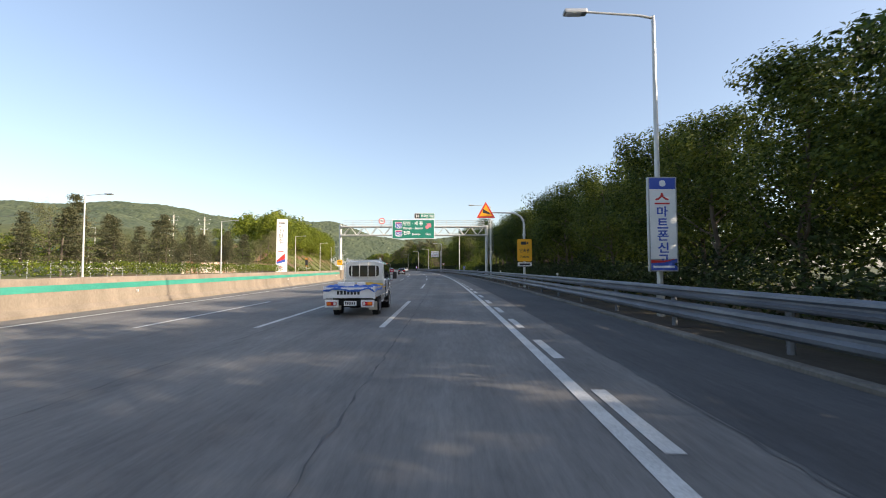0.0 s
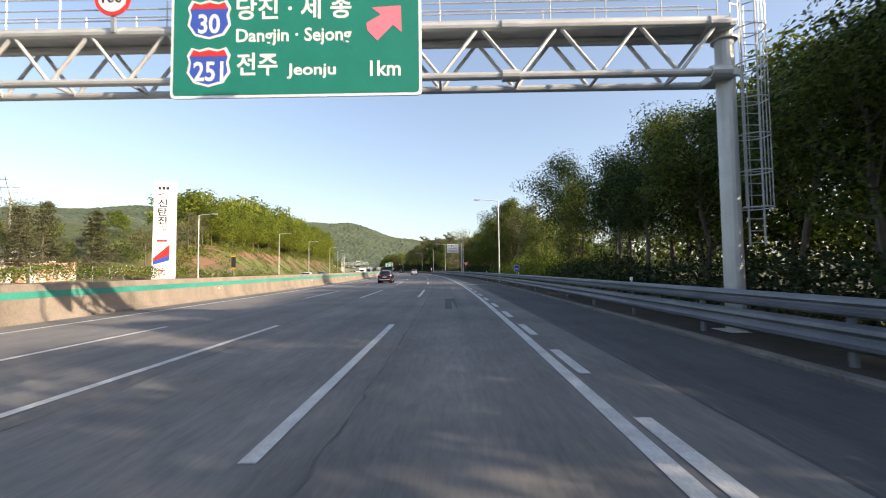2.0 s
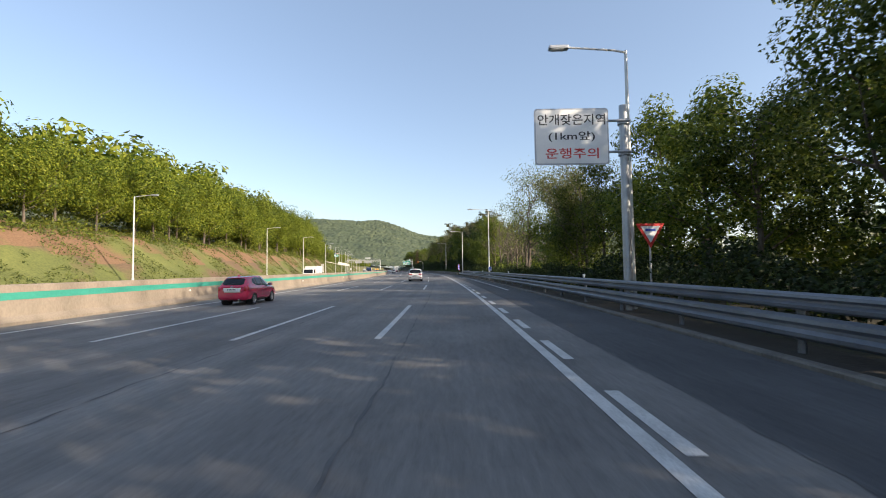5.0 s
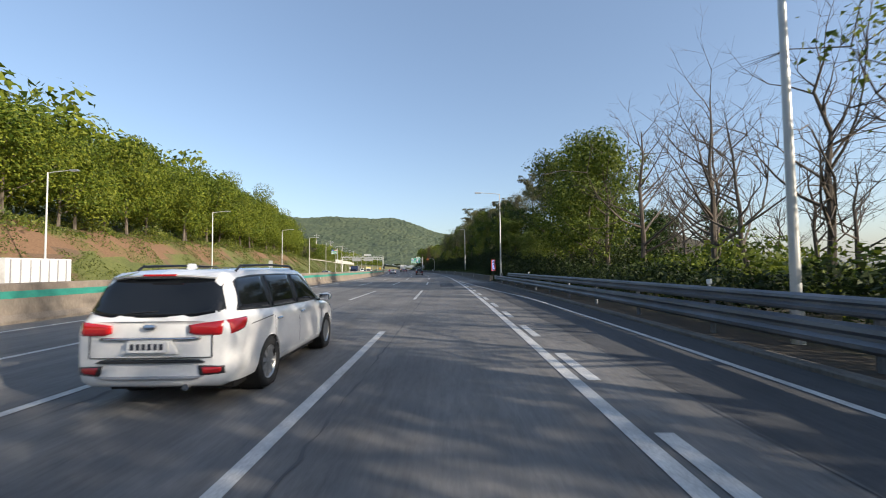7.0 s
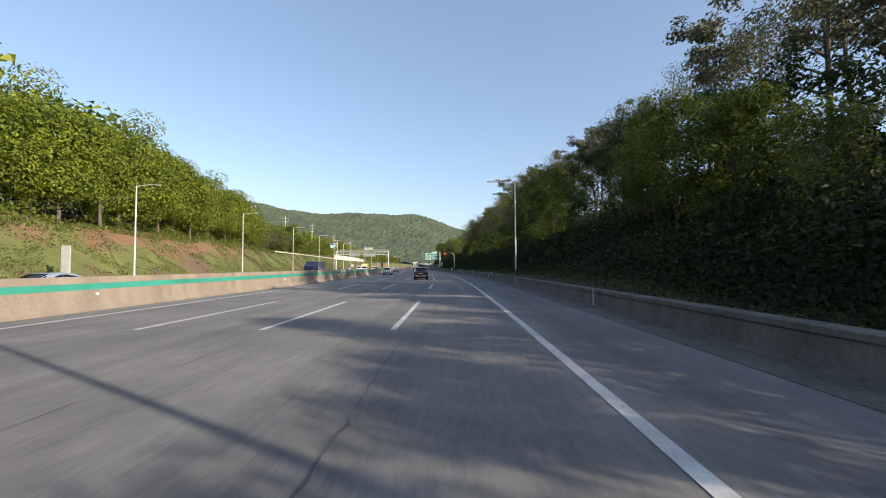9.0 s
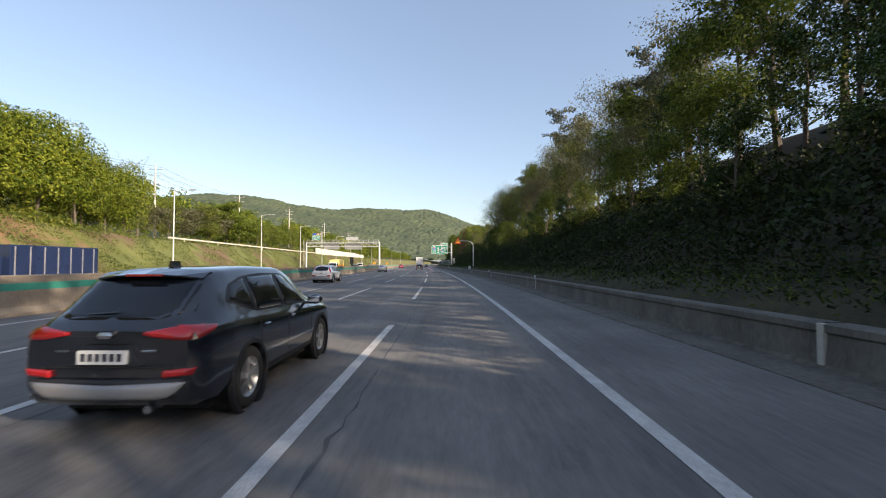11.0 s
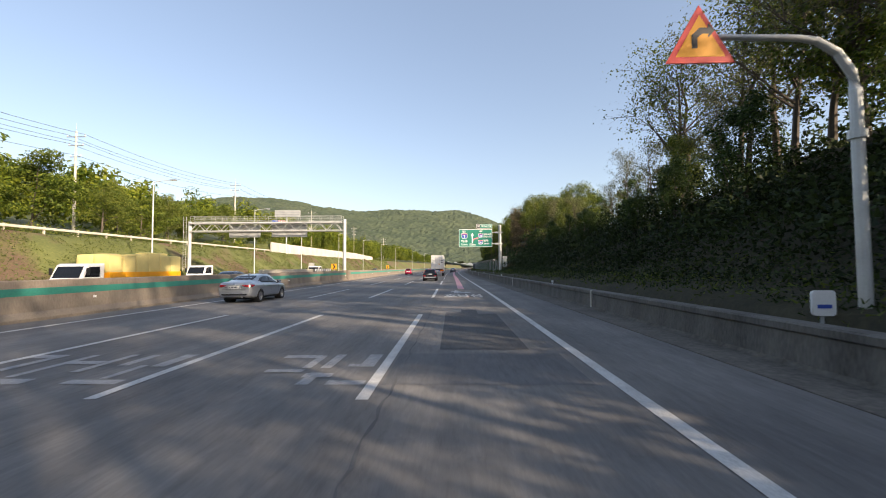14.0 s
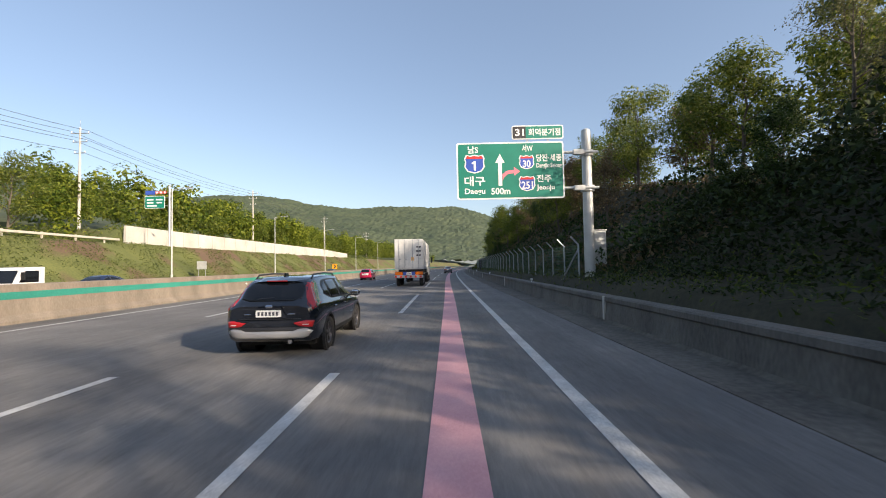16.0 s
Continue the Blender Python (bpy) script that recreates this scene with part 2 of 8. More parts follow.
def add_tube(bm, points, radii, seg=10, cap=True):
    """A round bar through the points, with a radius at each."""
    pts = [Vector(q) for q in points]
    if not hasattr(radii, "__len__"):
        radii = [radii] * len(pts)
    rings = []
    for i, q in enumerate(pts):
        d = (pts[min(i + 1, len(pts) - 1)] - pts[max(i - 1, 0)]).normalized()
        u = d.cross(Vector((0, 0, 1)) if abs(d.z) < 0.95 else Vector((0, 1, 0))).normalized()
        w = d.cross(u)
        rings.append([bm.verts.new(q + (u * math.cos(k * math.tau / seg) + w * math.sin(k * math.tau / seg)) * radii[i]) for k in range(seg)])
    for a_, b_ in zip(rings, rings[1:]):
        for k in range(seg):
            bm.faces.new((a_[k], a_[(k + 1) % seg], b_[(k + 1) % seg], b_[k]))
    if cap:
        bm.faces.new(rings[0][::-1])
        bm.faces.new(rings[-1])
    return bm


def tube(points, radii, seg=10):
    return add_tube(bmesh.new(), points, radii, seg)


def raw_mesh(name, verts, faces, material_, smooth=False, uv=None):
    me = bpy.data.meshes.new(name)
    me.from_pydata(verts, [], faces)
    if uv is not None:
        layer = me.uv_layers.new()
        loops = np.empty(len(me.loops), dtype=np.int32)
        me.loops.foreach_get("vertex_index", loops)
        layer.data.foreach_set("uv", np.asarray(uv, dtype=np.float32)[loops].ravel())
    if smooth:
        me.polygons.foreach_set("use_smooth", [True] * len(me.polygons))
    me.materials.append(material_)
    return me


# ---- the road's line: headings in degrees every 40 m; s metres along, o metres to the right of the edge line ----
HEADINGS = [-0.07, 1.8, 3.93, 6.27, 8.24, 9.95, 11.48, 13.47, 16.16, 17.94, 19.03, 19.03, 18.2, 16.8, 15.0, 13.0]
S_GRID = np.arange(-300.0, 2601.0, 1.0)
heading = np.radians(np.interp(S_GRID, np.arange(len(HEADINGS)) * 40.0, HEADINGS))
mid = (heading[1:] + heading[:-1]) / 2
line_x = np.concatenate([[0], np.cumsum(-np.sin(mid))])
line_y = np.concatenate([[0], np.cumsum(np.cos(mid))])
line_x += 1.743 - line_x[300]
line_y += 0.0 - line_y[300]


def road_np(s, o):
    s, o = np.asarray(s, float), np.asarray(o, float)
    h_ = np.interp(s, S_GRID, heading)
    return np.interp(s, S_GRID, line_x) + o * np.cos(h_), np.interp(s, S_GRID, line_y) + o * np.sin(h_)


def road(s, o, z=0.0):
    x, y = road_np(s, o)
    return Vector((float(x), float(y), z))


def turn_at(s):
    return math.degrees(float(np.interp(s, S_GRID, heading)))


def on_road(s, o, z=0.0, turn=0.0):
    """A pose on the road, facing along it."""
    return Matrix.Translation(road(s, o, z)) @ pose(0, 0, 0, 0, 0, turn_at(s) + turn)


def ramp01(v, a_, b_):
    t = np.clip((v - a_) / (b_ - a_), 0, 1)
    return t * t * (3 - 2 * t)


def lumps(x, y, size, seed=0.0):
    """Cheap smooth unevenness between about -1 and 1."""
    x, y = x / size + seed * 7.3, y / size - seed * 3.1
    return (np.sin(x * 1.7 + 1.3 * np.sin(y * 1.1)) + np.sin(y * 2.1 + 1.7 * np.sin(x * 0.9 + 2)) + 0.6 * np.sin(3.3 * x - 2.9 * y)) / 2.6


def land(s, o):
    """Height of the ground."""
    s, o = np.asarray(s, float), np.asarray(o, float)
    u = o - 4.3
    wild = ramp01(u, 1.0, 8.0)
    flat = 0.15 * ramp01(u, 0, 3) - 0.6 * ramp01(u, 12, 40) + 0.25 * lumps(s, o, 5.0) * wild
    hill_in = ramp01(s, 236, 275)
    height = 10.0 - 4.0 * ramp01(s, 372, 395) + 2.0 * ramp01(s, 428, 450)
    steep = 0.62 + 0.25 * ramp01(s, 425, 440) * (1 - ramp01(s, 520, 560))
    hill = np.minimum(0.75 * ramp01(u, -0.1, 0.2) + 0.25 * np.clip(u, 0, 2.5) + steep * np.clip(u - 2.0, 0, None), height * (1 - ramp01(u, 30, 70))) + 0.35 * lumps(s, o, 4.0, 1) * wild
    right = flat * (1 - hill_in) + hill * hill_in
    v = -38.5 - o
    far = ramp01(v, 1.0, 6.0)
    plain = 0.5 * ramp01(v, 0, 2) + 0.02 * np.clip(v, 0, 200) + 0.15 * lumps(s, o, 6.0, 2) * far
    bank = np.interp(v, [0, 1.5, 9.0, 14.0, 40.0, 120.0], [0, 0.5, 6.6, 8.0, 13.0, 26.0]) + 0.4 * lumps(s, o, 3.5, 3) * far
    grass = np.interp(v, [0, 1.5, 8.0, 9.0, 18.0, 40.0, 120.0], [0, 0.6, 5.6, 5.8, 6.0, 9.0, 24.0]) + 2.0 * ramp01(s, 466, 468) * (1 - ramp01(s, 560, 590)) * ramp01(v, 8.4, 8.9) + 0.12 * lumps(s, o, 3.5, 4) * far
    a_, b_ = ramp01(s, 112, 150) * (1 - ramp01(v, 30, 50)) + ramp01(s, 200, 270) * ramp01(v, 30, 50), ramp01(s, 335, 365)
    left = plain * (1 - a_) + (bank * (1 - b_) + grass * b_) * a_
    z = np.where(o > 0, np.where(u > -0.1, right, 0), np.where(v > 0, left, 0))
    return np.where((o < 4.2) & (o > -38.5), -0.06, z)


def land_z(s, o):
    return float(land(s, o))


def on_land(s, o, turn=0.0, sink=0.0):
    return on_road(s, o, land_z(s, o) - sink, turn)


def strip(name, s0, s1, o0, o1, z, material_, step=4.0, cols=1, parent=None, tag=None):
    """A flat sheet along the road; uv in metres across and along."""
    n_ = max(1, int(math.ceil((s1 - s0) / step)))
    ss, oo = np.linspace(s0, s1, n_ + 1), np.linspace(o0, o1, cols + 1)
    S, O = np.meshgrid(ss, oo, indexing="ij")
    x, y = road_np(S.ravel(), O.ravel())
    verts = np.stack([x, y, np.full(x.shape, z)], 1)
    faces = [(i * (cols + 1) + j, i * (cols + 1) + j + 1, (i + 1) * (cols + 1) + j + 1, (i + 1) * (cols + 1) + j) for i in range(n_) for j in range(cols)]
    ob = new(name, raw_mesh(name, verts.tolist(), faces, material_, uv=np.stack([O.ravel(), S.ravel()], 1)))
    ob.parent = parent
    if tag:
        tagged(ob, *tag, kind="structure")
    return ob


def sweep(name, s0, s1, profile, material_, step=4.0, closed=True, parent=None, shift=None, smooth=False):
    """A profile of (o, z) carried along the road. shift: offset by s."""
    n_ = max(1, int(math.ceil((s1 - s0) / step)))
    ss = np.linspace(s0, s1, n_ + 1)
    k = len(profile)
    po, pz = np.array([q[0] for q in profile]), np.array([q[1] for q in profile])
    extra = np.array([shift(v) for v in ss]) if shift else np.zeros(len(ss))
    S, O = np.repeat(ss, k), (po[None, :] + extra[:, None]).ravel()
    x, y = road_np(S, O)
    verts = np.stack([x, y, np.tile(pz, n_ + 1)], 1)
    faces = [(i * k + j, i * k + (j + 1) % k, (i + 1) * k + (j + 1) % k, (i + 1) * k + j) for i in range(n_) for j in range(k if closed else k - 1)]
    if closed:
        faces += [tuple(range(k))[::-1], tuple(n_ * k + j for j in range(k))]
    ob = new(name, raw_mesh(name, verts.tolist(), faces, material_, smooth))
    ob.parent = parent
    return ob


# ---- ground, road, markings ----
def ground_material(name, low, high, soil_dark, soil_light):
    """Grass, soil and litter by patches, at two scales."""
    m = material(name, (0.05, 0.068, 0.017), (0.155, 0.165, 0.045), 0.95, 0, 0.25, 5.0, 0.8, 6.0, contrast=0.5)
    n, l = m.node_tree.nodes, m.node_tree.links
    soil = n.new("ShaderNodeTexNoise")
    soil.inputs["Scale"].default_value, soil.inputs["Detail"].default_value = 0.13, 6
    l.new(n["Texture Coordinate"].outputs["Object"], soil.inputs["Vector"])
    pick, tint, mix = n.new("ShaderNodeMapRange"), n.new("ShaderNodeValToRGB"), n.new("ShaderNodeMix")
    pick.inputs[1].default_value, pick.inputs[2].default_value = low, high
    l.new(soil.outputs[0], pick.inputs[0])
    tint.color_ramp.elements[0].color, tint.color_ramp.elements[1].color = (*soil_dark, 1), (*soil_light, 1)
    l.new(n["Noise Texture.001"].outputs[0], tint.inputs[0])
    mix.data_type = "RGBA"
    l.new(pick.outputs[0], mix.inputs[0])
    l.new(n["Color Ramp"].outputs[0], mix.inputs[6])
    l.new(tint.outputs[0], mix.inputs[7])
    l.new(mix.outputs[2], n["Principled BSDF"].inputs["Base Color"])
    return m


M_GROUND = ground_material("ground", 0.50, 0.60, (0.06, 0.04, 0.024), (0.18, 0.115, 0.07))
M_BANK = ground_material("red_bank_soil", 0.38, 0.52, (0.08, 0.046, 0.026), (0.25, 0.145, 0.08))
# brown earth darkened in place of the shade under rail and trees
M_VERGE = material("shaded_verge_earth", (0.014, 0.012, 0.009), (0.05, 0.04, 0.028), 0.95, 0, 0.8, 9.0, 0.8, 10.0)
cols_o = np.concatenate([-np.geomspace(2400, 125, 12), np.arange(-120, -58, 4), np.arange(-58, -38.5, 1.0), [-38.6, -38.4, -20, 4.1, 4.25], np.arange(4.5, 26, 1.0), np.arange(26, 60, 4), np.geomspace(60, 2400, 13)])
rows_s = np.concatenate([np.arange(-280, -40, 20), np.arange(-40, 620, 2.0), np.arange(620, 900, 20), np.arange(900, 2600, 100)])
S, O = np.meshgrid(rows_s, cols_o, indexing="ij")
gx, gy = road_np(S.ravel(), O.ravel())
gz = land(S.ravel(), O.ravel())
c_ = len(cols_o)
ground = new("ground", raw_mesh("ground", np.stack([gx, gy, gz], 1).tolist(),
                               [(i * c_ + j, i * c_ + j + 1, (i + 1) * c_ + j + 1, (i + 1) * c_ + j) for i in range(len(rows_s) - 1) for j in range(c_ - 1)], M_GROUND, True))
# floor colour kept very dark to stand for the shade beneath the trees
M_FLOOR = material("shaded_woodland_floor", (0.016, 0.016, 0.008), (0.06, 0.052, 0.026), 0.95, 0, 0.6, 7.0, 0.8, 8.0, contrast=0.5)
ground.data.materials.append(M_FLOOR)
ground.data.materials.append(M_BANK)
M_FAR = material("far_scrub", (0.022, 0.036, 0.014), (0.085, 0.10, 0.036), 0.95, 0, 0.05, 0.5, 0.0, contrast=0.5)
ground.data.materials.append(M_FAR)
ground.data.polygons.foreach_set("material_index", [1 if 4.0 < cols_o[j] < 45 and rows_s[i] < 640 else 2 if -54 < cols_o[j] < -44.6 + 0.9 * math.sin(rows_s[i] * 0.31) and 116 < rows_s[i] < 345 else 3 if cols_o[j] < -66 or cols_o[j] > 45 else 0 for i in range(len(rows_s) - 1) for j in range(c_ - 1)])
tagged(ground, "grassy and earthy ground with banks beside the motorway", "ground", kind="structure")

strip("road", -280, 1500, -38.4, 4.2, 0.0, M_ROAD, 5.0, 8, tag=("worn grey asphalt motorway with eight lanes", "road"))
strip("road_patch", -60, 236, 1.25, 3.9, 0.004, M_PATCH, 5.0, 2, tag=("newer dark asphalt strip along the shoulder", "road"))


def wall_o(s):
    """Where the low wall on the right stands."""
    return float(np.interp(s, [240, 300, 350, 400, 440, 1500], [3.9, 3.9, 3.55, 3.0, 2.9, 2.9]))


Z_MARK = 0.009
strip("lane_marking", -60, 900, -0.1, 0.1, Z_MARK, M_LINE, 4.0, tag=("solid white painted edge line", "road marking"))
strip("lane_marking", -60, 900, -14.82, -14.64, Z_MARK, M_LINE, 4.0, tag=("solid white painted line beside the barrier", "road marking"))
strip("lane_marking", -60, 900, -18.6, -18.42, Z_MARK, M_LINE, 5.0, tag=("solid white line of the opposite lanes", "road marking"))


def drift(s):
    """The lanes close up a little near the end."""
    return float(np.interp(s, [345, 372, 397, 412, 430], [0.0, 0.08, 0.15, 0.28, 0.4]))


def dashes(o, first, period, length, s0, s1, material_, label, width=0.17):
    s = first + period * math.ceil((s0 - first) / period)
    while s < s1:
        strip("lane_dash", s, s + length, o + drift(s) * (-16 < o < -1) - width / 2, o + drift(s) * (-16 < o < -1) + width / 2, Z_MARK, material_, 4.0, tag=(label, "road marking"))
        s += period


for o_mark in (-3.66, -7.25, -10.75):
    dashes(o_mark, 12.0, 22.4, 9.4, -40, 160, M_LINE, "white painted lane dash")
    dashes(o_mark, 170.9, 20.9, 9.2, 165, 290, M_LINE, "white painted lane dash")
    dashes(o_mark, 296.0, 18.3, 9.8, 292, 640, M_LINE, "white painted lane dash")
    dashes(o_mark - 18.6, 105.0, 20.0, 8.0, -40, 640, M_LINE, "white painted lane dash of the opposite lanes")
dashes(0.30, 17.9 - 2.0, 4.0, 2.0, -20, 243, M_LINE, "short white dash beside the edge line", 0.2)
strip("verge", -60, 240, 4.15, 6.6, 0.05, M_VERGE, 5.0, 1, tag=("brown earth verge darkened for the shade under the guard rail", "verge"))

# ---- barrier, guard rail, low wall ----
def median_barrier():
    b = thing("concrete_barrier", Matrix(), "tan concrete median barrier with a green painted stripe", "barrier", kind="structure")
    prof = [(-17.25, 0.0), (-17.05, 0.30), (-16.95, 1.32), (-16.90, 1.36), (-16.68, 1.36), (-16.63, 1.32), (-16.53, 0.30), (-16.33, 0.10), (-16.33, 0.0)]
    sweep("barrier_wall", -280, 1200, prof, M_CONCRETE, 5.0, parent=b)
    lean = lambda z: -16.53 - 0.10 * (z - 0.30) / 1.02 + 0.004
    sweep("stripe", -280, 1200, [(lean(0.84), 0.84), (lean(1.09), 1.09), (lean(1.09) - 0.003, 1.09), (lean(0.84) - 0.003, 0.84)], M_GREEN_STRIPE, 5.0, parent=b)
    cap = part("reflector", box(-0.05, 0.05, -0.02, 0.02, 0, 0.09, bevel=0.01), M_SIGN_WHITE, b, "small white reflector")
    cap.matrix_basis = on_road(20, -16.5, 0.62)
    for k in range(1, 24):
        same("reflector", cap, b, on_road(20 + 20 * k, -16.5, 0.62))


def guardrail():
    g = thing("guardrail", Matrix(), "double corrugated grey steel guard rail on posts", "guard rail", kind="structure")
    wave = [(0.00, 0.0), (-0.075, 0.045), (-0.085, 0.10), (-0.02, 0.15), (-0.02, 0.19), (-0.085, 0.24), (-0.075, 0.295), (0.0, 0.34)]
    for z, tall, s1 in ((0.86, 0.97, 231.0), (0.32, 1.33, 240.0)):
        prof = [(4.52 + a_, z + b_ * tall) for a_, b_ in wave] + [(4.535 + a_, z + b_ * tall) for a_, b_ in wave[::-1]]
        sweep("rail", -60, s1, prof, M_RAIL, 4.0, parent=g)
    part("end_plate", box(-0.10, 0.06, -0.9, 0.06, 0.34, 0.80, bevel=0.02), M_STEEL, g, "flat galvanised end plate").matrix_basis = on_road(240.2, 4.50)
    post = part("post", tube([(0, 0, -0.3), (0, 0, 1.12)], 0.07, 8), M_RAIL, g)
    post.matrix_basis = on_road(-40, 4.66)
    block = part("spacer", box(-0.06, 0.06, -0.05, 0.05, 0, 0.22), M_RAIL, g)
    block.matrix_basis = on_road(-40, 4.58, 0.88)
    for k in range(1, 70):
        same("post", post, g, on_road(-40 + 4 * k, 4.66))
        same("spacer", block, g, on_road(-40 + 4 * k, 4.58, 0.88))
    stud = part("delineator", tube([(0, 0, 1.14), (0, 0, 1.22), (0, 0, 1.25), (0, 0, 1.36)], [0.03, 0.03, 0.06, 0.06], 8), M_SIGN_WHITE, g, "small white delineator")
    stud.matrix_basis = on_road(-20, 4.6)
    for k in range(1, 12):
        same("delineator", stud, g, on_road(-20 + 22 * k, 4.6))
    sweep("kerb", -60, 240, [(3.86, -0.05), (3.86, 0.07), (3.9, 0.1), (4.1, 0.1), (4.14, -0.05)], M_GREYCON, 4.0)
    bpy.data.objects["kerb"]["kind"] = "structure"
    tagged(bpy.data.objects["kerb"], "worn pale concrete kerb below the guard rail", "kerb")


def low_wall():
    w = thing("low_wall", Matrix(), "low stained concrete wall beside the shoulder", "wall", kind="structure")
    s, k = 241.0, 0
    while s < 640:
        e_ = s + 19.9
        sweep("wall_panel", s, e_, [(-0.03, 0.0), (0.03, 0.56), (-0.02, 0.60), (-0.02, 0.71), (0.02, 0.74), (0.36, 0.74), (0.40, 0.0)], M_GREYCON, 3.3, parent=w, shift=wall_o)
        rib = part("joint_rib", box(-0.045, 0.05, -0.06, 0.06, 0, 0.73, bevel=0.015), M_WHITECON, w, "pale joint rib") if k == 0 else same("joint_rib", rib, w)
        rib.matrix_basis = on_road(e_ + 0.05, wall_o(e_)) @ pose(0, 0, 0, 0, 0, 0)
        s, k = e_ + 0.1, k + 1
    stud = part("delineator", tube([(0, 0, 0.73), (0, 0, 0.80), (0, 0, 0.82), (0, 0, 0.92)], [0.03, 0.03, 0.06, 0.06], 8), M_SIGN_WHITE, w, "small white delineator")
    stud.matrix_basis = on_road(300, wall_o(300) + 0.2)
    for q in (322, 344, 366, 388, 410, 432, 454, 476):
        same("delineator", stud, w, on_road(q, wall_o(q) + 0.2))
    sweep("gutter", 241, 640, [(-0.98, -0.02), (-0.98, 0.014), (-0.90, 0.016), (-0.45, 0.008), (-0.10, 0.02), (0.0, 0.10), (0.0, -0.02)], M_GUTTER, 5.0, shift=wall_o)
    tagged(bpy.data.objects["gutter"], "concrete gutter strip with washed-in grit", "gutter", kind="structure")


median_barrier()
guardrail()
low_wall()


# ---- trees ----
def quads(centres, normals, sizes, rng, slim=0.6, bend=0.0):
    """Leaf sprays: one pointed leaf cluster at each centre."""
    n_ = len(centres)
    t = rng.normal(size=(n_, 3))
    t -= normals * (t * normals).sum(1)[:, None]
    t /= np.linalg.norm(t, axis=1)[:, None] + 1e-9
    b_ = np.cross(normals, t)
    s_ = sizes[:, None]
    c = np.stack([centres + t * s_ - normals * s_ * bend, centres + b_ * s_ * slim - t * s_ * 0.75 + normals * s_ * bend, centres - b_ * s_ * slim - t * s_ * 0.75], 1)
    return c.reshape(-1, 3)


def leaf_mesh(name, verts, material_, corners=3):
    n_ = len(verts) // corners
    me = bpy.data.meshes.new(name)
    me.vertices.add(n_ * corners)
    me.vertices.foreach_set("co", np.asarray(verts, np.float32).ravel())
    me.loops.add(n_ * corners)
    me.loops.foreach_set("vertex_index", np.arange(n_ * corners, dtype=np.int32))
    me.polygons.add(n_)
    me.polygons.foreach_set("loop_start", np.arange(0, n_ * corners, corners, dtype=np.int32))
    me.update(calc_edges=True)
    me.materials.append(material_)
    return me


def unit(rng, n_):
    v = rng.normal(size=(n_, 3))
    return v / np.linalg.norm(v, axis=1)[:, None]


def limbs(bm, rng, height, r0, fork, count, spread, up=0.5, twigs=0, lean=0.0):
    """Trunk with limbs. Returns the limb tips."""
    tips = []
    trunk = [Vector((0, 0, -0.6))]
    for k in range(1, 7):
        q = k / 6
        trunk.append(Vector((lean * q * q + rng.normal() * 0.05 * height * q * 0.3, rng.normal() * 0.05 * height * q * 0.3, height * 0.88 * q)))
    add_tube(bm, trunk, [r0 * 1.25] + [r0 * (1 - 0.85 * k / 6) for k in range(1, 7)], 7, False)
    for i in range(count):
        q = fork + (1 - fork) * (i + rng.uniform(0, 0.8)) / count
        j = min(int(q * 6), 5)
        base = trunk[j].lerp(trunk[j + 1], q * 6 - j)
        a_ = rng.uniform(0, math.tau)
        length = spread * (1.1 - 0.6 * q) * rng.uniform(0.7, 1.2)
        way = Vector((math.cos(a_), math.sin(a_), up * rng.uniform(0.5, 1.5))).normalized()
        pts, r = [base], r0 * (1 - 0.8 * q) * 0.6
        for k in range(1, 5):
            way = (way + Vector((rng.normal() * 0.18, rng.normal() * 0.18, 0.12))).normalized()
            pts.append(pts[-1] + way * length / 4)
        add_tube(bm, pts, [r, r * 0.75, r * 0.55, r * 0.35, r * 0.12], 5, False)
        tips += [pts[2], pts[3], pts[4]]
        for _ in range(twigs):
            k = rng.integers(1, 5)
            w2 = (way + Vector(rng.normal(size=3) * 0.7)).normalized()
            p0 = pts[k]
            p1 = p0 + w2 * length * 0.25
            p2 = p1 + (w2 + Vector(rng.normal(size=3) * 0.4)).normalized() * length * 0.2
            add_tube(bm, [p0, p1, p2], [r * 0.3, r * 0.18, r * 0.05], 4, False)
            for _ in range(2):
                add_tube(bm, [p1, p1 + (w2 + Vector(rng.normal(size=3) * 0.6)).normalized() * length * 0.22], [r * 0.15, r * 0.04], 3, False)
            tips.append(p2)
    return tips


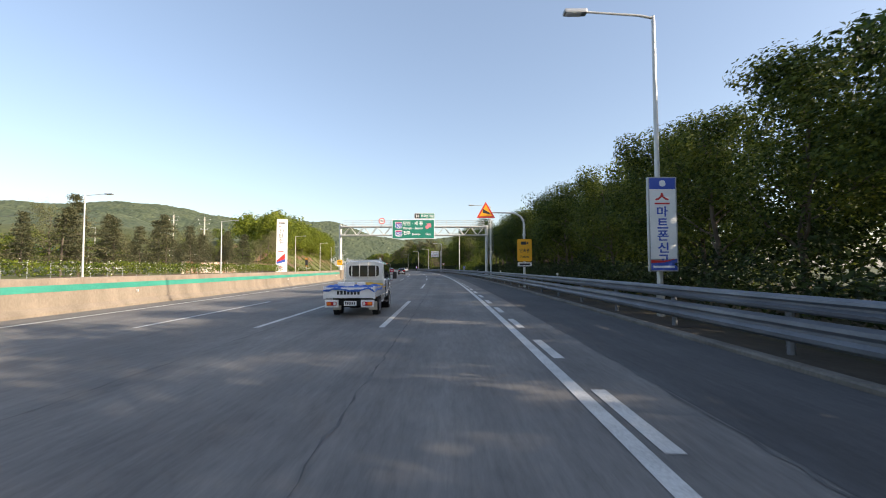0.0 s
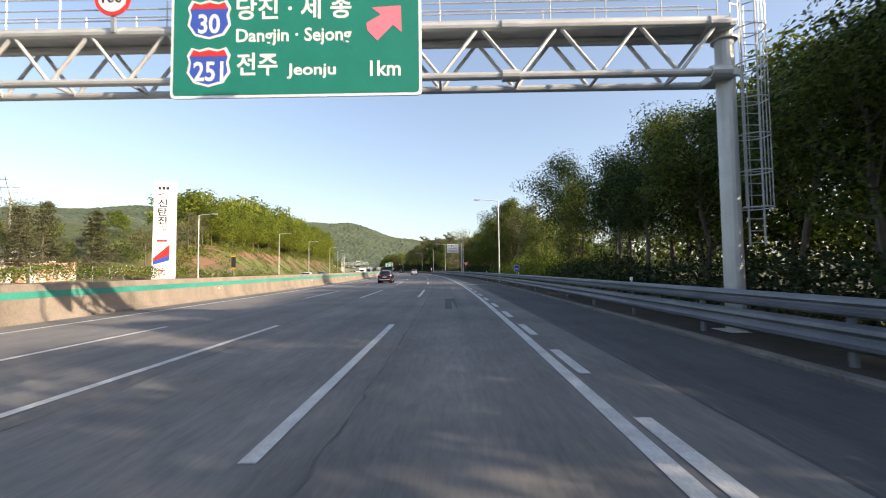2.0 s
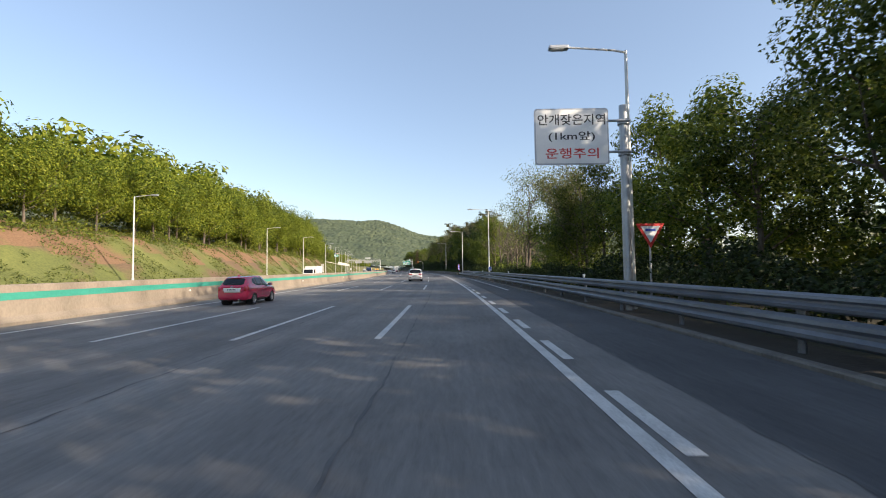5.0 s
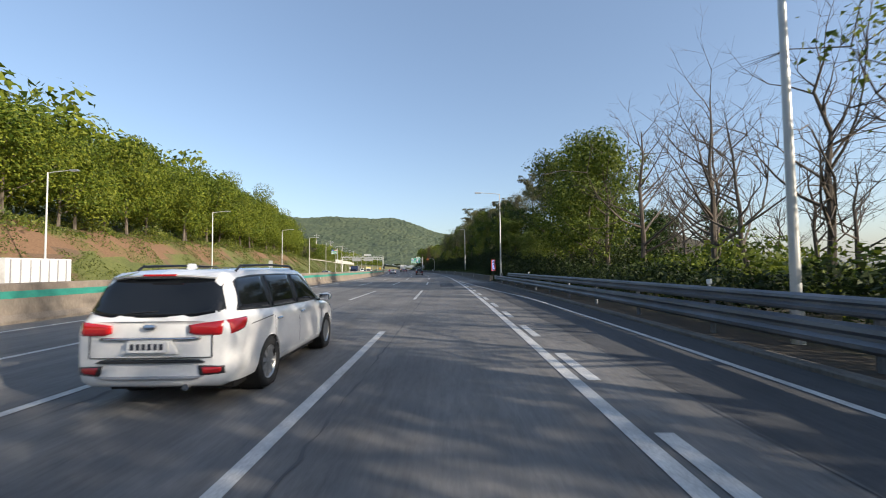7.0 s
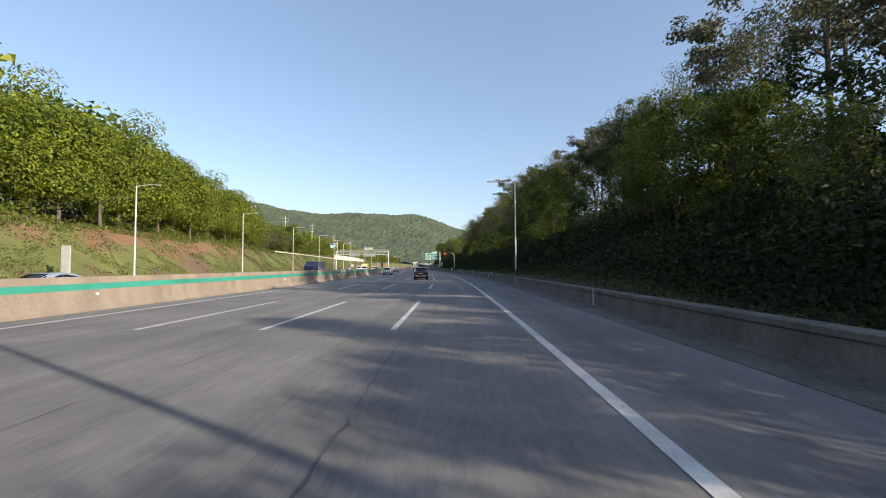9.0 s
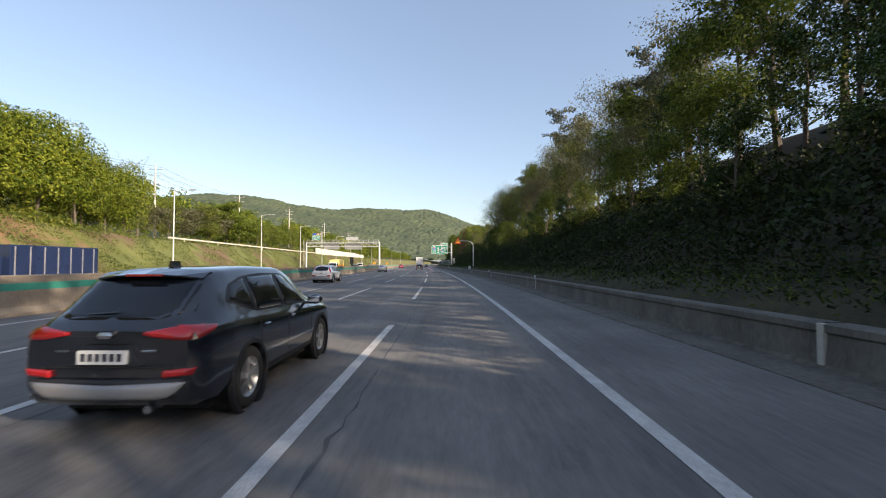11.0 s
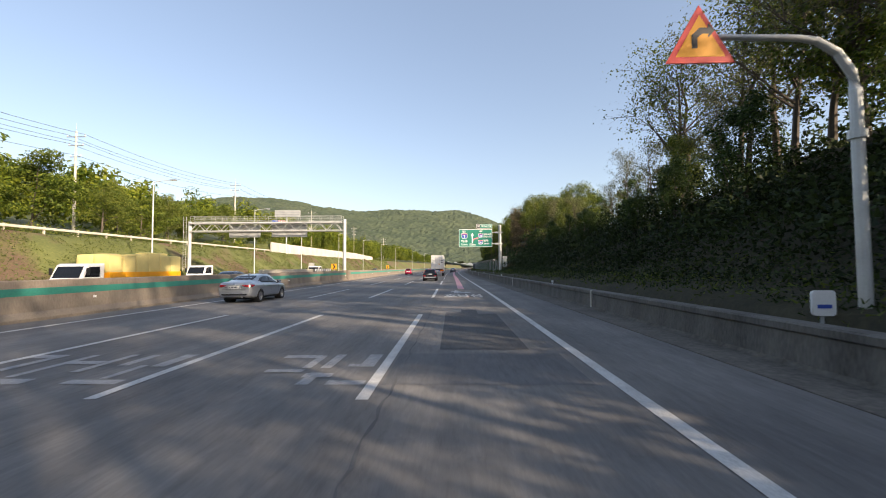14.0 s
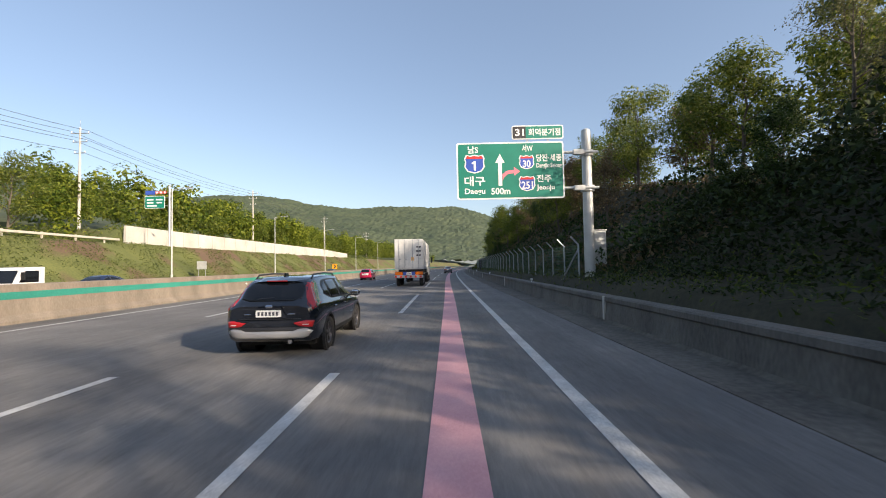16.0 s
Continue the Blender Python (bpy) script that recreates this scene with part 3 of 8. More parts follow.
def tree_kind(name, seed, height, width, leaves, tone, leaf=0.22, bottom=0.28, count=9, twigs=0, airy=0.5, flat=False, lobe=1.0, loose=0.7):
    """A tree once built: trunk with limbs, and a crown of leaf clumps round the limb tips."""
    rng = np.random.default_rng(seed)
    root = new(name)
    bm = bmesh.new()
    tips = limbs(bm, rng, height, 0.012 * height + 0.05, bottom, count, width * 0.62, 0.25 if flat else 0.7, twigs)
    part("trunk", bm, M_BARK, root)
    if leaves:
        lobes = []
        for q in tips:
            lobes.append((np.array(q), rng.uniform(0.55, 1.0) * width * 0.2 * lobe))
        for _ in range(int(6 + count)):
            a_, f_ = rng.uniform(0, math.tau), rng.uniform(0, 1)
            zz = height * (bottom + 0.06 + (0.92 - bottom) * f_)
            rad = width * 0.5 * math.sin(math.pi * min(0.97, 0.22 + 0.66 * f_)) * rng.uniform(0.35, 0.95)
            lobes.append((np.array((rad * math.cos(a_), rad * math.sin(a_), zz)), rng.uniform(0.5, 1.0) * width * 0.21 * lobe))
        w_ = np.array([r * r for _, r in lobes])
        pick = rng.choice(len(lobes), leaves, p=w_ / w_.sum())
        cen, rad = np.array([c for c, _ in lobes])[pick], np.array([r for _, r in lobes])[pick]
        d = unit(rng, leaves)
        squash = np.array((1, 1, 0.35 if flat else 0.72))
        pos = cen + d * squash * (rad * rng.uniform(airy, 1.05, leaves) ** 0.7)[:, None]
        pos[:, 2] = np.clip(pos[:, 2], height * bottom * 0.55, None)
        nrm = d + unit(rng, leaves) * loose + np.array((0, 0, 0.5 * loose / 0.7))
        nrm /= np.linalg.norm(nrm, axis=1)[:, None]
        crown = new("crown", leaf_mesh("crown", quads(pos, nrm, rng.uniform(0.6, 1.35, leaves) * leaf, rng, 0.55, 0.12), M_LEAVES[tone]))
        crown.parent = root
    return root


def pine_kind(name, seed, height, width, leaves, tone="pine"):
    """A conifer with level tiers of needle sprays."""
    rng = np.random.default_rng(seed)
    root = new(name)
    bm = bmesh.new()
    add_tube(bm, [(0, 0, -0.5), (0.1, 0, height * 0.5), (0, 0.1, height)], [0.16, 0.11, 0.02], 7, False)
    pos = []
    tiers = 11
    for k in range(tiers):
        z = height * (0.22 + 0.75 * k / (tiers - 1))
        reach = width * 0.5 * (1.03 - 0.9 * k / tiers)
        for _ in range(7):
            a_ = rng.uniform(0, math.tau)
            r = reach * rng.uniform(0.6, 1.1)
            tip = Vector((math.cos(a_) * r, math.sin(a_) * r, z - 0.10 * r + rng.normal() * 0.15))
            add_tube(bm, [(0, 0, z), tip], [0.04, 0.01], 4, False)
            m_ = leaves // (tiers * 7)
            u = rng.uniform(0.2, 1.05, m_)[:, None]
            pos.append(np.array((0, 0, z)) * (1 - u) + np.array(tip) * u + rng.normal(size=(m_, 3)) * np.array((0.22, 0.22, 0.12)) * width / 5)
    part("trunk", bm, M_BARK, root)
    pos = np.concatenate(pos)
    nrm = unit(rng, len(pos)) + np.array((0, 0, 0.9))
    nrm /= np.linalg.norm(nrm, axis=1)[:, None]
    crown = new("crown", leaf_mesh("crown", quads(pos, nrm, rng.uniform(0.1, 0.22, len(pos)), rng, 0.3, 0.1), M_LEAVES[tone]))
    crown.parent = root
    return root


TREES = {
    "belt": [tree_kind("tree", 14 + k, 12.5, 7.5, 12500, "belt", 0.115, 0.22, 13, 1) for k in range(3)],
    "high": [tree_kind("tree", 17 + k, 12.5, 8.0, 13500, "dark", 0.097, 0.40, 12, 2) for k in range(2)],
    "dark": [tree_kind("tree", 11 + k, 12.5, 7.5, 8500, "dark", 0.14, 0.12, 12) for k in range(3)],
    "mid": [tree_kind("tree", 21 + k, 12.0, 8.0, 9500, "mid", 0.13, 0.14, 12) for k in range(3)],
    "bank": [tree_kind("tree", 31 + k, 13.0, 10.0, 9500, "bank", 0.20, 0.15, 10, 0, 0.8, False, 1.5, 0.4) for k in range(4)],
    "airy": [tree_kind("tree", 51 + k, 12.0, 7.5, 4300, "olive", 0.10, 0.3, 12, 5, 0.2) for k in range(2)],
    "thin": [tree_kind("tree", 56 + k, 11.5, 8.0, 3000, "bright", 0.10, 0.28, 13, 6, 0.2) for k in range(2)],
    "bare": [tree_kind("bare_tree", 61 + k, 11.0, 8.5, 0, "olive", 0.11, 0.25, 15, 7, 0.2) for k in range(3)],
    "rust": [tree_kind("tree", 71, 9.0, 6.5, 4000, "rust", 0.15, 0.2, 11, 3, 0.2)],
    "bright": [tree_kind("tree", 75 + k, 10.0, 7.5, 7500, "bright", 0.135, 0.15, 10) for k in range(2)],
    "maple": [tree_kind("tree", 81, 11.0, 11.0, 9000, "mid", 0.2, 0.15, 12, 0, 0.5, True)],
    "pine": [pine_kind("conifer", 91 + k, 10.0, 6.4, 7000) for k in range(2)],
    "spread": [tree_kind("pine_tree", 95 + k, 8.0, 9.0, 6000, "pine", 0.15, 0.3, 9, 0, 0.5, True) for k in range(2)],
    "highpine": [tree_kind("pine_tree", 98 + k, 13.0, 6.0, 4600, "pine", 0.15, 0.55, 8, 2, 0.3, True) for k in range(2)],
}
WORDS = {
    "belt": ("shaded dark green broadleaf tree of the roadside belt", "tree"),
    "high": ("shade-darkened tree with a bare trunk and high crown", "tree"),
    "dark": ("shade-darkened broadleaf tree behind the guard rail", "tree"),
    "mid": ("leafy green broadleaf tree with a full crown", "tree"),
    "bank": ("sunlit rounded broadleaf tree on the earth bank", "tree"),
    "airy": ("thin young tree with sparse olive leaves", "tree"),
    "thin": ("spring tree with open twigs and few fresh leaves", "tree"),
    "bare": ("nearly bare tree with dark branching twigs", "bare tree"),
    "rust": ("small tree with brown dry leaves", "tree"),
    "bright": ("fresh yellow-green leafy tree", "tree"),
    "maple": ("broad green tree with layered foliage", "tree"),
    "pine": ("tiered conifer with greyish needles", "conifer"),
    "spread": ("low spreading pine with flat brownish tiers", "pine tree"),
    "highpine": ("tall pine with a bare trunk and high crown", "pine tree"),
}
used_kinds = set()
tree_rng = np.random.default_rng(5)


def plant(kind, s, o, size=1.0, z=None, group=""):
    rng = tree_rng
    root = TREES[kind][int(rng.integers(len(TREES[kind])))]
    m = on_road(s, o, land_z(s, o) if z is None else z, 0) @ pose(0, 0, 0, rng.normal() * 2.5, rng.normal() * 2.5, rng.uniform(0, 360)) @ Matrix.Diagonal((size * rng.uniform(0.9, 1.15), size * rng.uniform(0.9, 1.15), size * rng.uniform(0.92, 1.1), 1))
    if root.name not in used_kinds:
        used_kinds.add(root.name)
        root.matrix_basis = m
        ob = root
    else:
        ob = copy_thing(root, m)
        ob.matrix_basis = m
    label, category = WORDS[kind]
    return tagged(ob, label, category, group or "trees along the motorway")


def row(kinds, s0, s1, step, o, spread, size, jitter=0.2, grow=False):
    s = s0
    while s < s1:
        scale = float(np.interp(s, [130, 175, 235, 275, 335], [0.58, 0.76, 0.96, 1.12, 0.98])) if grow else 1.0
        plant(kinds[int(tree_rng.integers(len(kinds)))], s + tree_rng.normal() * step * 0.2, o + tree_rng.uniform(-spread, spread), scale * size * tree_rng.uniform(1 - jitter, 1 + jitter))
        s += step * tree_rng.uniform(0.8, 1.2)


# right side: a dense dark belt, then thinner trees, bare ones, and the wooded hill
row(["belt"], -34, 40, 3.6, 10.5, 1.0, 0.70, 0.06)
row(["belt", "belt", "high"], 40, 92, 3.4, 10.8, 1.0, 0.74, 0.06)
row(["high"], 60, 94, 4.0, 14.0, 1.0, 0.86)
plant("high", 95.5, 10.8, 1.0)
row(["thin"], 101, 108, 4.2, 12.5, 1.0, 0.62)
row(["thin", "bright", "thin"], 108, 116, 4.2, 11.5, 1.0, 0.70)
row(["airy", "bright"], 116, 123, 4.2, 11.5, 1.0, 0.82)
row(["mid", "belt"], 123, 140, 4.0, 11.8, 1.2, 0.98)
row(["mid", "belt", "mid"], 140, 166, 4.4, 12.0, 1.5, 0.86)
row(["airy", "mid", "airy"], 167, 187, 3.6, 12.0, 2.0, 0.90)
# trees out of view, added to throw shade on the shoulder
row(["belt", "mid"], 168, 182, 4.2, 10.0, 0.6, 0.62)
row(["thin", "bare", "thin"], 189, 200, 3.6, 10.8, 1.5, 1.0)
row(["bare", "thin", "bare"], 200, 208, 3.8, 11.2, 1.5, 0.88)
row(["bare"], 208, 220, 3.8, 11.2, 1.5, 0.88)
# back row added for its branch shadows across the lanes
row(["bare"], 194, 226, 4.2, 17.0, 2.0, 0.66)
row(["belt", "mid"], 219, 236, 4.2, 10.8, 1.0, 1.05)
row(["bright", "mid"], 236, 247, 3.6, 10.6, 1.0, 0.64)
row(["bright", "mid"], 247, 250, 3.6, 10.0, 1.0, 0.5)
row(["bright", "bright", "mid"], 250, 274, 3.8, 11.0, 1.2, 0.54)
row(["highpine"], 252, 266, 4.0, 18.0, 1.5, 0.72)
row(["dark", "dark", "mid"], 266, 326, 4.2, 14.0, 1.5, 0.62)
row(["airy", "mid", "airy"], 326, 368, 4.2, 14.0, 1.5, 0.74)
row(["airy", "thin", "mid"], 368, 380, 4.0, 13.5, 1.0, 0.8)
row(["airy", "thin"], 380, 392, 3.6, 13.0, 1.0, 0.85)
row(["highpine", "airy", "airy", "highpine"], 266, 326, 4.4, 17.5, 1.5, 0.92)
row(["highpine", "airy", "airy"], 326, 388, 4.4, 17.5, 1.5, 1.04)
row(["airy", "mid"], 298, 376, 8.0, 16.5, 1.5, 0.82)
row(["airy", "thin"], 382, 395, 4.6, 14.0, 1.0, 1.0)
row(["bright", "dark", "mid"], 262, 384, 6.0, 10.5, 0.8, 0.42)
row(["airy", "bright", "airy"], 386, 426, 4.4, 12.5, 1.5, 0.42)
row(["dark"], 386, 426, 4.0, 10.0, 0.8, 0.28)
row(["bright", "airy", "mid", "bright", "rust"], 426, 520, 4.2, 15.0, 1.5, 0.70)
row(["dark", "rust", "mid"], 440, 530, 7.0, 10.5, 1.2, 0.42)
row(["dark", "mid", "bright"], 520, 580, 6.0, 14.0, 2.0, 0.9)
# left side: wooded bank, then the grass slope with trees on top
row(["airy"], 126, 148, 3.6, -50.5, 1.5, 0.58)
row(["bank"], 147, 350, 5.0, -50.0, 1.5, 0.92, 0.12, True)
row(["bank"], 350, 366, 4.6, -51.0, 1.2, 0.82)
plant("bare", 367.5, -54.0, 1.25)
plant("thin", 371.0, -55.0, 1.1)
row(["spread", "bright", "spread"], 374, 398, 4.6, -54.0, 2.0, 0.95)
plant("maple", 401, -53.0, 1.1)
row(["spread", "bright", "maple"], 408, 462, 7.0, -56.0, 2.0, 0.85)
# left side before the bank: conifers and low trees behind the hedge
row(["pine"], 16, 112, 4.2, -50.5, 2.5, 0.86)
row(["pine", "airy"], 24, 112, 6.0, -62.0, 3.0, 0.8)
row(["airy", "bright"], 96, 130, 5.0, -58.0, 4.0, 0.5)


def woods(name, spots, label, keep=10):
    """Trees too far off to tell apart, joined into one sheet of leaf clumps."""
    out = {}
    for kind, s, o, size in spots:
        root = TREES[kind][int(tree_rng.integers(len(TREES[kind])))]
        me = [c for c in root.children if c.name.startswith("crown")][0].data
        co = np.empty(len(me.vertices) * 3, np.float32)
        me.vertices.foreach_get("co", co)
        q = co.reshape(-1, 3, 3)[::keep].astype(float)
        c = q.mean(1, keepdims=True)
        q = (c + (q - c) * keep ** 0.43).reshape(-1, 3) * size
        a_ = tree_rng.uniform(0, math.tau)
        q = np.stack([q[:, 0] * math.cos(a_) - q[:, 1] * math.sin(a_), q[:, 0] * math.sin(a_) + q[:, 1] * math.cos(a_), q[:, 2]], 1)
        out.setdefault(me.materials[0].name, []).append(q + np.array(road(s, o, land_z(s, o))))
    for mat_, parts_ in out.items():
        ob = new(name, leaf_mesh(name, np.concatenate(parts_), bpy.data.materials[mat_]))
        tagged(ob, label, "woods", kind="stuff")


def spots(kinds, s0, s1, step, o, spread, size):
    out, s = [], s0
    while s < s1:
        out.append((kinds[int(tree_rng.integers(len(kinds)))], s, o + tree_rng.uniform(-spread, spread), size * tree_rng.uniform(0.8, 1.2)))
        s += step * tree_rng.uniform(0.7, 1.3)
    return out


woods("woods", spots(["bank"], 160, 210, 5.0, -67.0, 4.0, 0.85) + spots(["bank"], 210, 352, 5.0, -67.0, 4.0, 1.25) + spots(["bank", "bright"], 366, 720, 5.0, -70.0, 6.0, 0.8) + spots(["bank", "bright", "mid"], 466, 900, 4.5, -58.0, 4.0, 0.7)
      + spots(["bank", "mid", "bright"], 380, 900, 4.5, -88.0, 9.0, 0.95) + spots(["bright", "mid", "bank"], 10, 150, 3.0, -125.0, 26.0, 0.7) + spots(["mid", "airy", "bright"], 0, 140, 2.2, -84.0, 12.0, 0.6) + spots(["mid", "bright"], 60, 150, 3.0, -66.0, 5.0, 0.42), "far sunlit woods beyond the opposite lanes")
woods("woods", spots(["bank"], 150, 210, 6.0, -57.0, 2.0, 0.78) + spots(["bank"], 210, 352, 6.0, -57.0, 2.0, 1.0), "sunlit trees close behind the bank's front row", 4)
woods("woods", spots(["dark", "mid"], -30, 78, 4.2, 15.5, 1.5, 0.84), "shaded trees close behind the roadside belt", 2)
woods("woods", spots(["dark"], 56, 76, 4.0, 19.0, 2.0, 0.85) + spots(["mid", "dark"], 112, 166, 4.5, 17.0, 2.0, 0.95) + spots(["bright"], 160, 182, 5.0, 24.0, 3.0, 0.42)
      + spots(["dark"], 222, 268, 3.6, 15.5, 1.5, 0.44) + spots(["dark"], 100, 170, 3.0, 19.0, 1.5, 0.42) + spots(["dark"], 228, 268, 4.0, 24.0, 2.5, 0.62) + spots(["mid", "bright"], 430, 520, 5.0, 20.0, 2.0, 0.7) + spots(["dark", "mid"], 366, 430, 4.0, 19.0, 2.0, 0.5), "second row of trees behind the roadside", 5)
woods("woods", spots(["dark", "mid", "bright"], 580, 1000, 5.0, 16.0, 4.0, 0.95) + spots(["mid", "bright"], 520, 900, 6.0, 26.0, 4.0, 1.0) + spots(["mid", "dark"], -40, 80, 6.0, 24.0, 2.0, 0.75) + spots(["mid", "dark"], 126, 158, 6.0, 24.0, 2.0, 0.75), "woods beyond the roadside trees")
for kinds_ in TREES.values():
    for root_ in kinds_:
        if root_.name not in used_kinds:
            for o_ in (*root_.children_recursive, root_):
                bpy.data.objects.remove(o_)

# ---- hedge, shrubs, grass, far hills ----
def scatter(name, s0, s1, o0, o1, count, size, tall, tone, label, category, seed, shape=None, slim=0.5, up=0.3):
    """Leaf sprays heaped over the ground; shape(s, o) gives the heap's height."""
    rng = np.random.default_rng(seed)
    s, o = rng.uniform(s0, s1, count), rng.uniform(o0, o1, count)
    top = shape(s, o) if shape else np.full(count, tall)
    keep = top > 0.02
    s, o, top = s[keep], o[keep], top[keep]
    x, y = road_np(s, o)
    z = land(s, o) + top * rng.uniform(0.1, 1.0, len(s)) ** 0.6
    nrm = unit(rng, len(s)) + np.array((0, 0, up))
    nrm /= np.linalg.norm(nrm, axis=1)[:, None]
    ob = new(name, leaf_mesh(name, quads(np.stack([x, y, z], 1), nrm, rng.uniform(0.6, 1.4, len(s)) * size, rng, slim, 0.1), M_LEAVES[tone]))
    return tagged(ob, label, category, kind="stuff")


def clumps(size, low, high, seed):
    return lambda s, o: np.clip(low + (high - low) * (0.5 + 0.5 * lumps(s, o, size, seed) + 0.25 * lumps(s, o, size * 0.37, seed + 1)), 0, None)


scatter("hedge", -30, 122, -42.5, -40.2, 20800, 0.131, 0, "mid", "clipped green hedge with white blossom", "hedge", 1, lambda s, o: 2.0 + 0.25 * lumps(s, o, 2.0) - 0.25 * (o + 41.4) ** 2)
scatter("blossom", -30, 122, -42.4, -40.0, 1500, 0.09, 0, "white", "clusters of white blossom on the hedge", "blossom", 2, lambda s, o: (2.0 + 0.25 * lumps(s, o, 2.0)) * (lumps(s, o, 3.0, 4) > -0.1))
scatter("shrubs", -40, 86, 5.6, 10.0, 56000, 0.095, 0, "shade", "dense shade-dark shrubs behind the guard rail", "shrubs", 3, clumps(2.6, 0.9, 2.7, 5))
scatter("shrubs", 112, 166, 5.8, 10.0, 32000, 0.095, 0, "shade", "dense shade-darkened shrubs under the tall trees", "shrubs", 22, clumps(2.6, 0.8, 2.6, 5))
scatter("shrubs", 84, 118, 5.8, 11.0, 24000, 0.11, 0, "mid", "yellow-green bushes in the gap between the trees", "bushes", 27, clumps(3.0, 1.2, 3.2, 25))
scatter("thicket", -40, 98, 16.5, 22.0, 30000, 0.22, 0, "belt", "tall thicket behind the roadside tree belt", "thicket", 32, clumps(5.0, 3.2, 6.0, 33))
scatter("thicket", 98, 168, 15.5, 20.0, 18000, 0.2, 0, "bright", "sunlit thicket behind the thin trees", "thicket", 33, clumps(5.0, 1.6, 4.2, 34))
scatter("shrubs", 164, 226, 5.8, 9.5, 24000, 0.10, 0, "shade", "shade-darkened bushes behind the guard rail", "shrubs", 23, clumps(2.6, 0.7, 2.2, 5))
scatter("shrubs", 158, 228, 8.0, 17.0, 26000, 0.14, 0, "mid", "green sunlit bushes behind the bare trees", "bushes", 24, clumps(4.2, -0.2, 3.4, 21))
scatter("shrubs", 218, 262, 5.8, 14.0, 40000, 0.10, 0, "shade", "shade-darkened thicket at the end of the guard rail", "shrubs", 25, clumps(3.0, 0.8, 3.0, 22))
scatter("bushes", 128, 352, -52.5, -46.8, 26000, 0.2, 0, "bright", "sunlit bushes at the foot of the bank trees", "bushes", 26, lambda s, o: clumps(3.8, -1.0, 2.6, 23)(s, o) * ramp01(-o, 46.5, 49.0))
scatter("shrubs", 60, 240, 8.0, 16.0, 22400, 0.115, 0, "bright", "yellow-green undergrowth among the trunks", "undergrowth", 4, clumps(3.2, -0.2, 1.6, 6))
scatter("undergrowth", -40, 70, 9.0, 22.0, 19200, 0.123, 0, "mid", "green undergrowth behind the tree belt", "undergrowth", 5, clumps(3.2, -0.2, 2.0, 7))
scatter("shrubs", 238, 480, 6.5, 12.5, 100000, 0.11, 0, "shade", "dense shade-darkened shrubs covering the slope", "shrubs", 6, lambda s, o: clumps(3.0, 0.4, 2.6, 8)(s, o) * (1 - ramp01(s, 424, 432) * (o < 16)))
scatter("shrubs", 252, 424, 9.0, 15.0, 30400, 0.139, 0, "shade", "shade-darkened bushes on the slope", "shrubs", 7, clumps(4.0, -0.6, 3.2, 9))
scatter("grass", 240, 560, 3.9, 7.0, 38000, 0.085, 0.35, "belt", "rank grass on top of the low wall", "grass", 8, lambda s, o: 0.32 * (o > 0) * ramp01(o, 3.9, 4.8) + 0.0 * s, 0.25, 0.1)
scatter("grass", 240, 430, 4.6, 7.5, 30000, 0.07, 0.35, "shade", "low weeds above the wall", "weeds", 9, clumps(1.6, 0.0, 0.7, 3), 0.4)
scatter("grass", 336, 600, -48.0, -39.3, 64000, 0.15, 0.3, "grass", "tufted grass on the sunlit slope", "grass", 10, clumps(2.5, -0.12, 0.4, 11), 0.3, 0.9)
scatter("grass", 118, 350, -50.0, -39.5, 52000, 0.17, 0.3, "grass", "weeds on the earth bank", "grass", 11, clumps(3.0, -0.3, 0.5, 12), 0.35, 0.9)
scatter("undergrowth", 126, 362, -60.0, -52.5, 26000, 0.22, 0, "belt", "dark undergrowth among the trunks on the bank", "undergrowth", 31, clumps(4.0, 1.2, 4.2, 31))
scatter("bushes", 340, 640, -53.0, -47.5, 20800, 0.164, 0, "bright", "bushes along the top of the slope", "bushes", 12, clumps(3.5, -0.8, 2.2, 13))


scatter("ground_cover", 238, 430, 5.6, 12.0, 60000, 0.085, 0.35, "shade", "shade-darkened creeping ground cover on the slope", "ground cover", 17, clumps(2.5, 0.15, 0.6, 16), 0.6, 0.9)
scatter("blossom_bushes", 122, 150, -41.0, -39.2, 4100, 0.131, 0, "mid", "low bushes with white blossom at the foot of the bank", "bushes", 18, clumps(2.0, 0.6, 1.9, 17))
scatter("blossom", 122, 150, -40.9, -39.1, 700, 0.09, 0, "white", "white blossom on the low bushes", "blossom", 19, clumps(2.0, 0.8, 2.0, 17))
scatter("dry_scrub", 424, 560, 5.6, 17.0, 32000, 0.131, 0, "rust", "dry brown scrub on the cut slope", "scrub", 13, clumps(2.2, -0.1, 0.8, 14))
scatter("shrubs", 426, 560, 5.6, 17.0, 35200, 0.139, 0, "dark", "shade-darkened shrubs on the cut slope", "shrubs", 14, clumps(3.4, -0.9, 1.7, 15))
scatter("leaf_litter", -40, 250, 3.35, 3.86, 14400, 0.025, 0.02, "rust", "dry leaves and grit along the kerb", "litter", 15, lambda s, o: 0.025 * (lumps(s, o, 1.2, 3) + (o - 3.6) * 2.5 > 0.2), 0.6, 2.5)
scatter("leaf_litter", 250, 480, 2.9, 3.6, 14400, 0.025, 0.02, "rust", "washed-in grit and leaves by the low wall", "litter", 16, lambda s, o: 0.03 * (o < np.interp(s, [240, 300, 350, 400, 440], [3.85, 3.85, 3.5, 2.95, 2.85])) * (lumps(s, o, 1.5, 5) > -0.2), 0.6, 2.5)


def forest_material():
    # the bluish tint puts distance haze into the forest colour
    m = material("haze_tinted_forest", (0.016, 0.034, 0.022), (0.07, 0.09, 0.05), 0.9, 0, 0.02, 0.2, 0.0, contrast=0.55)
    return m


M_FOREST = forest_material()


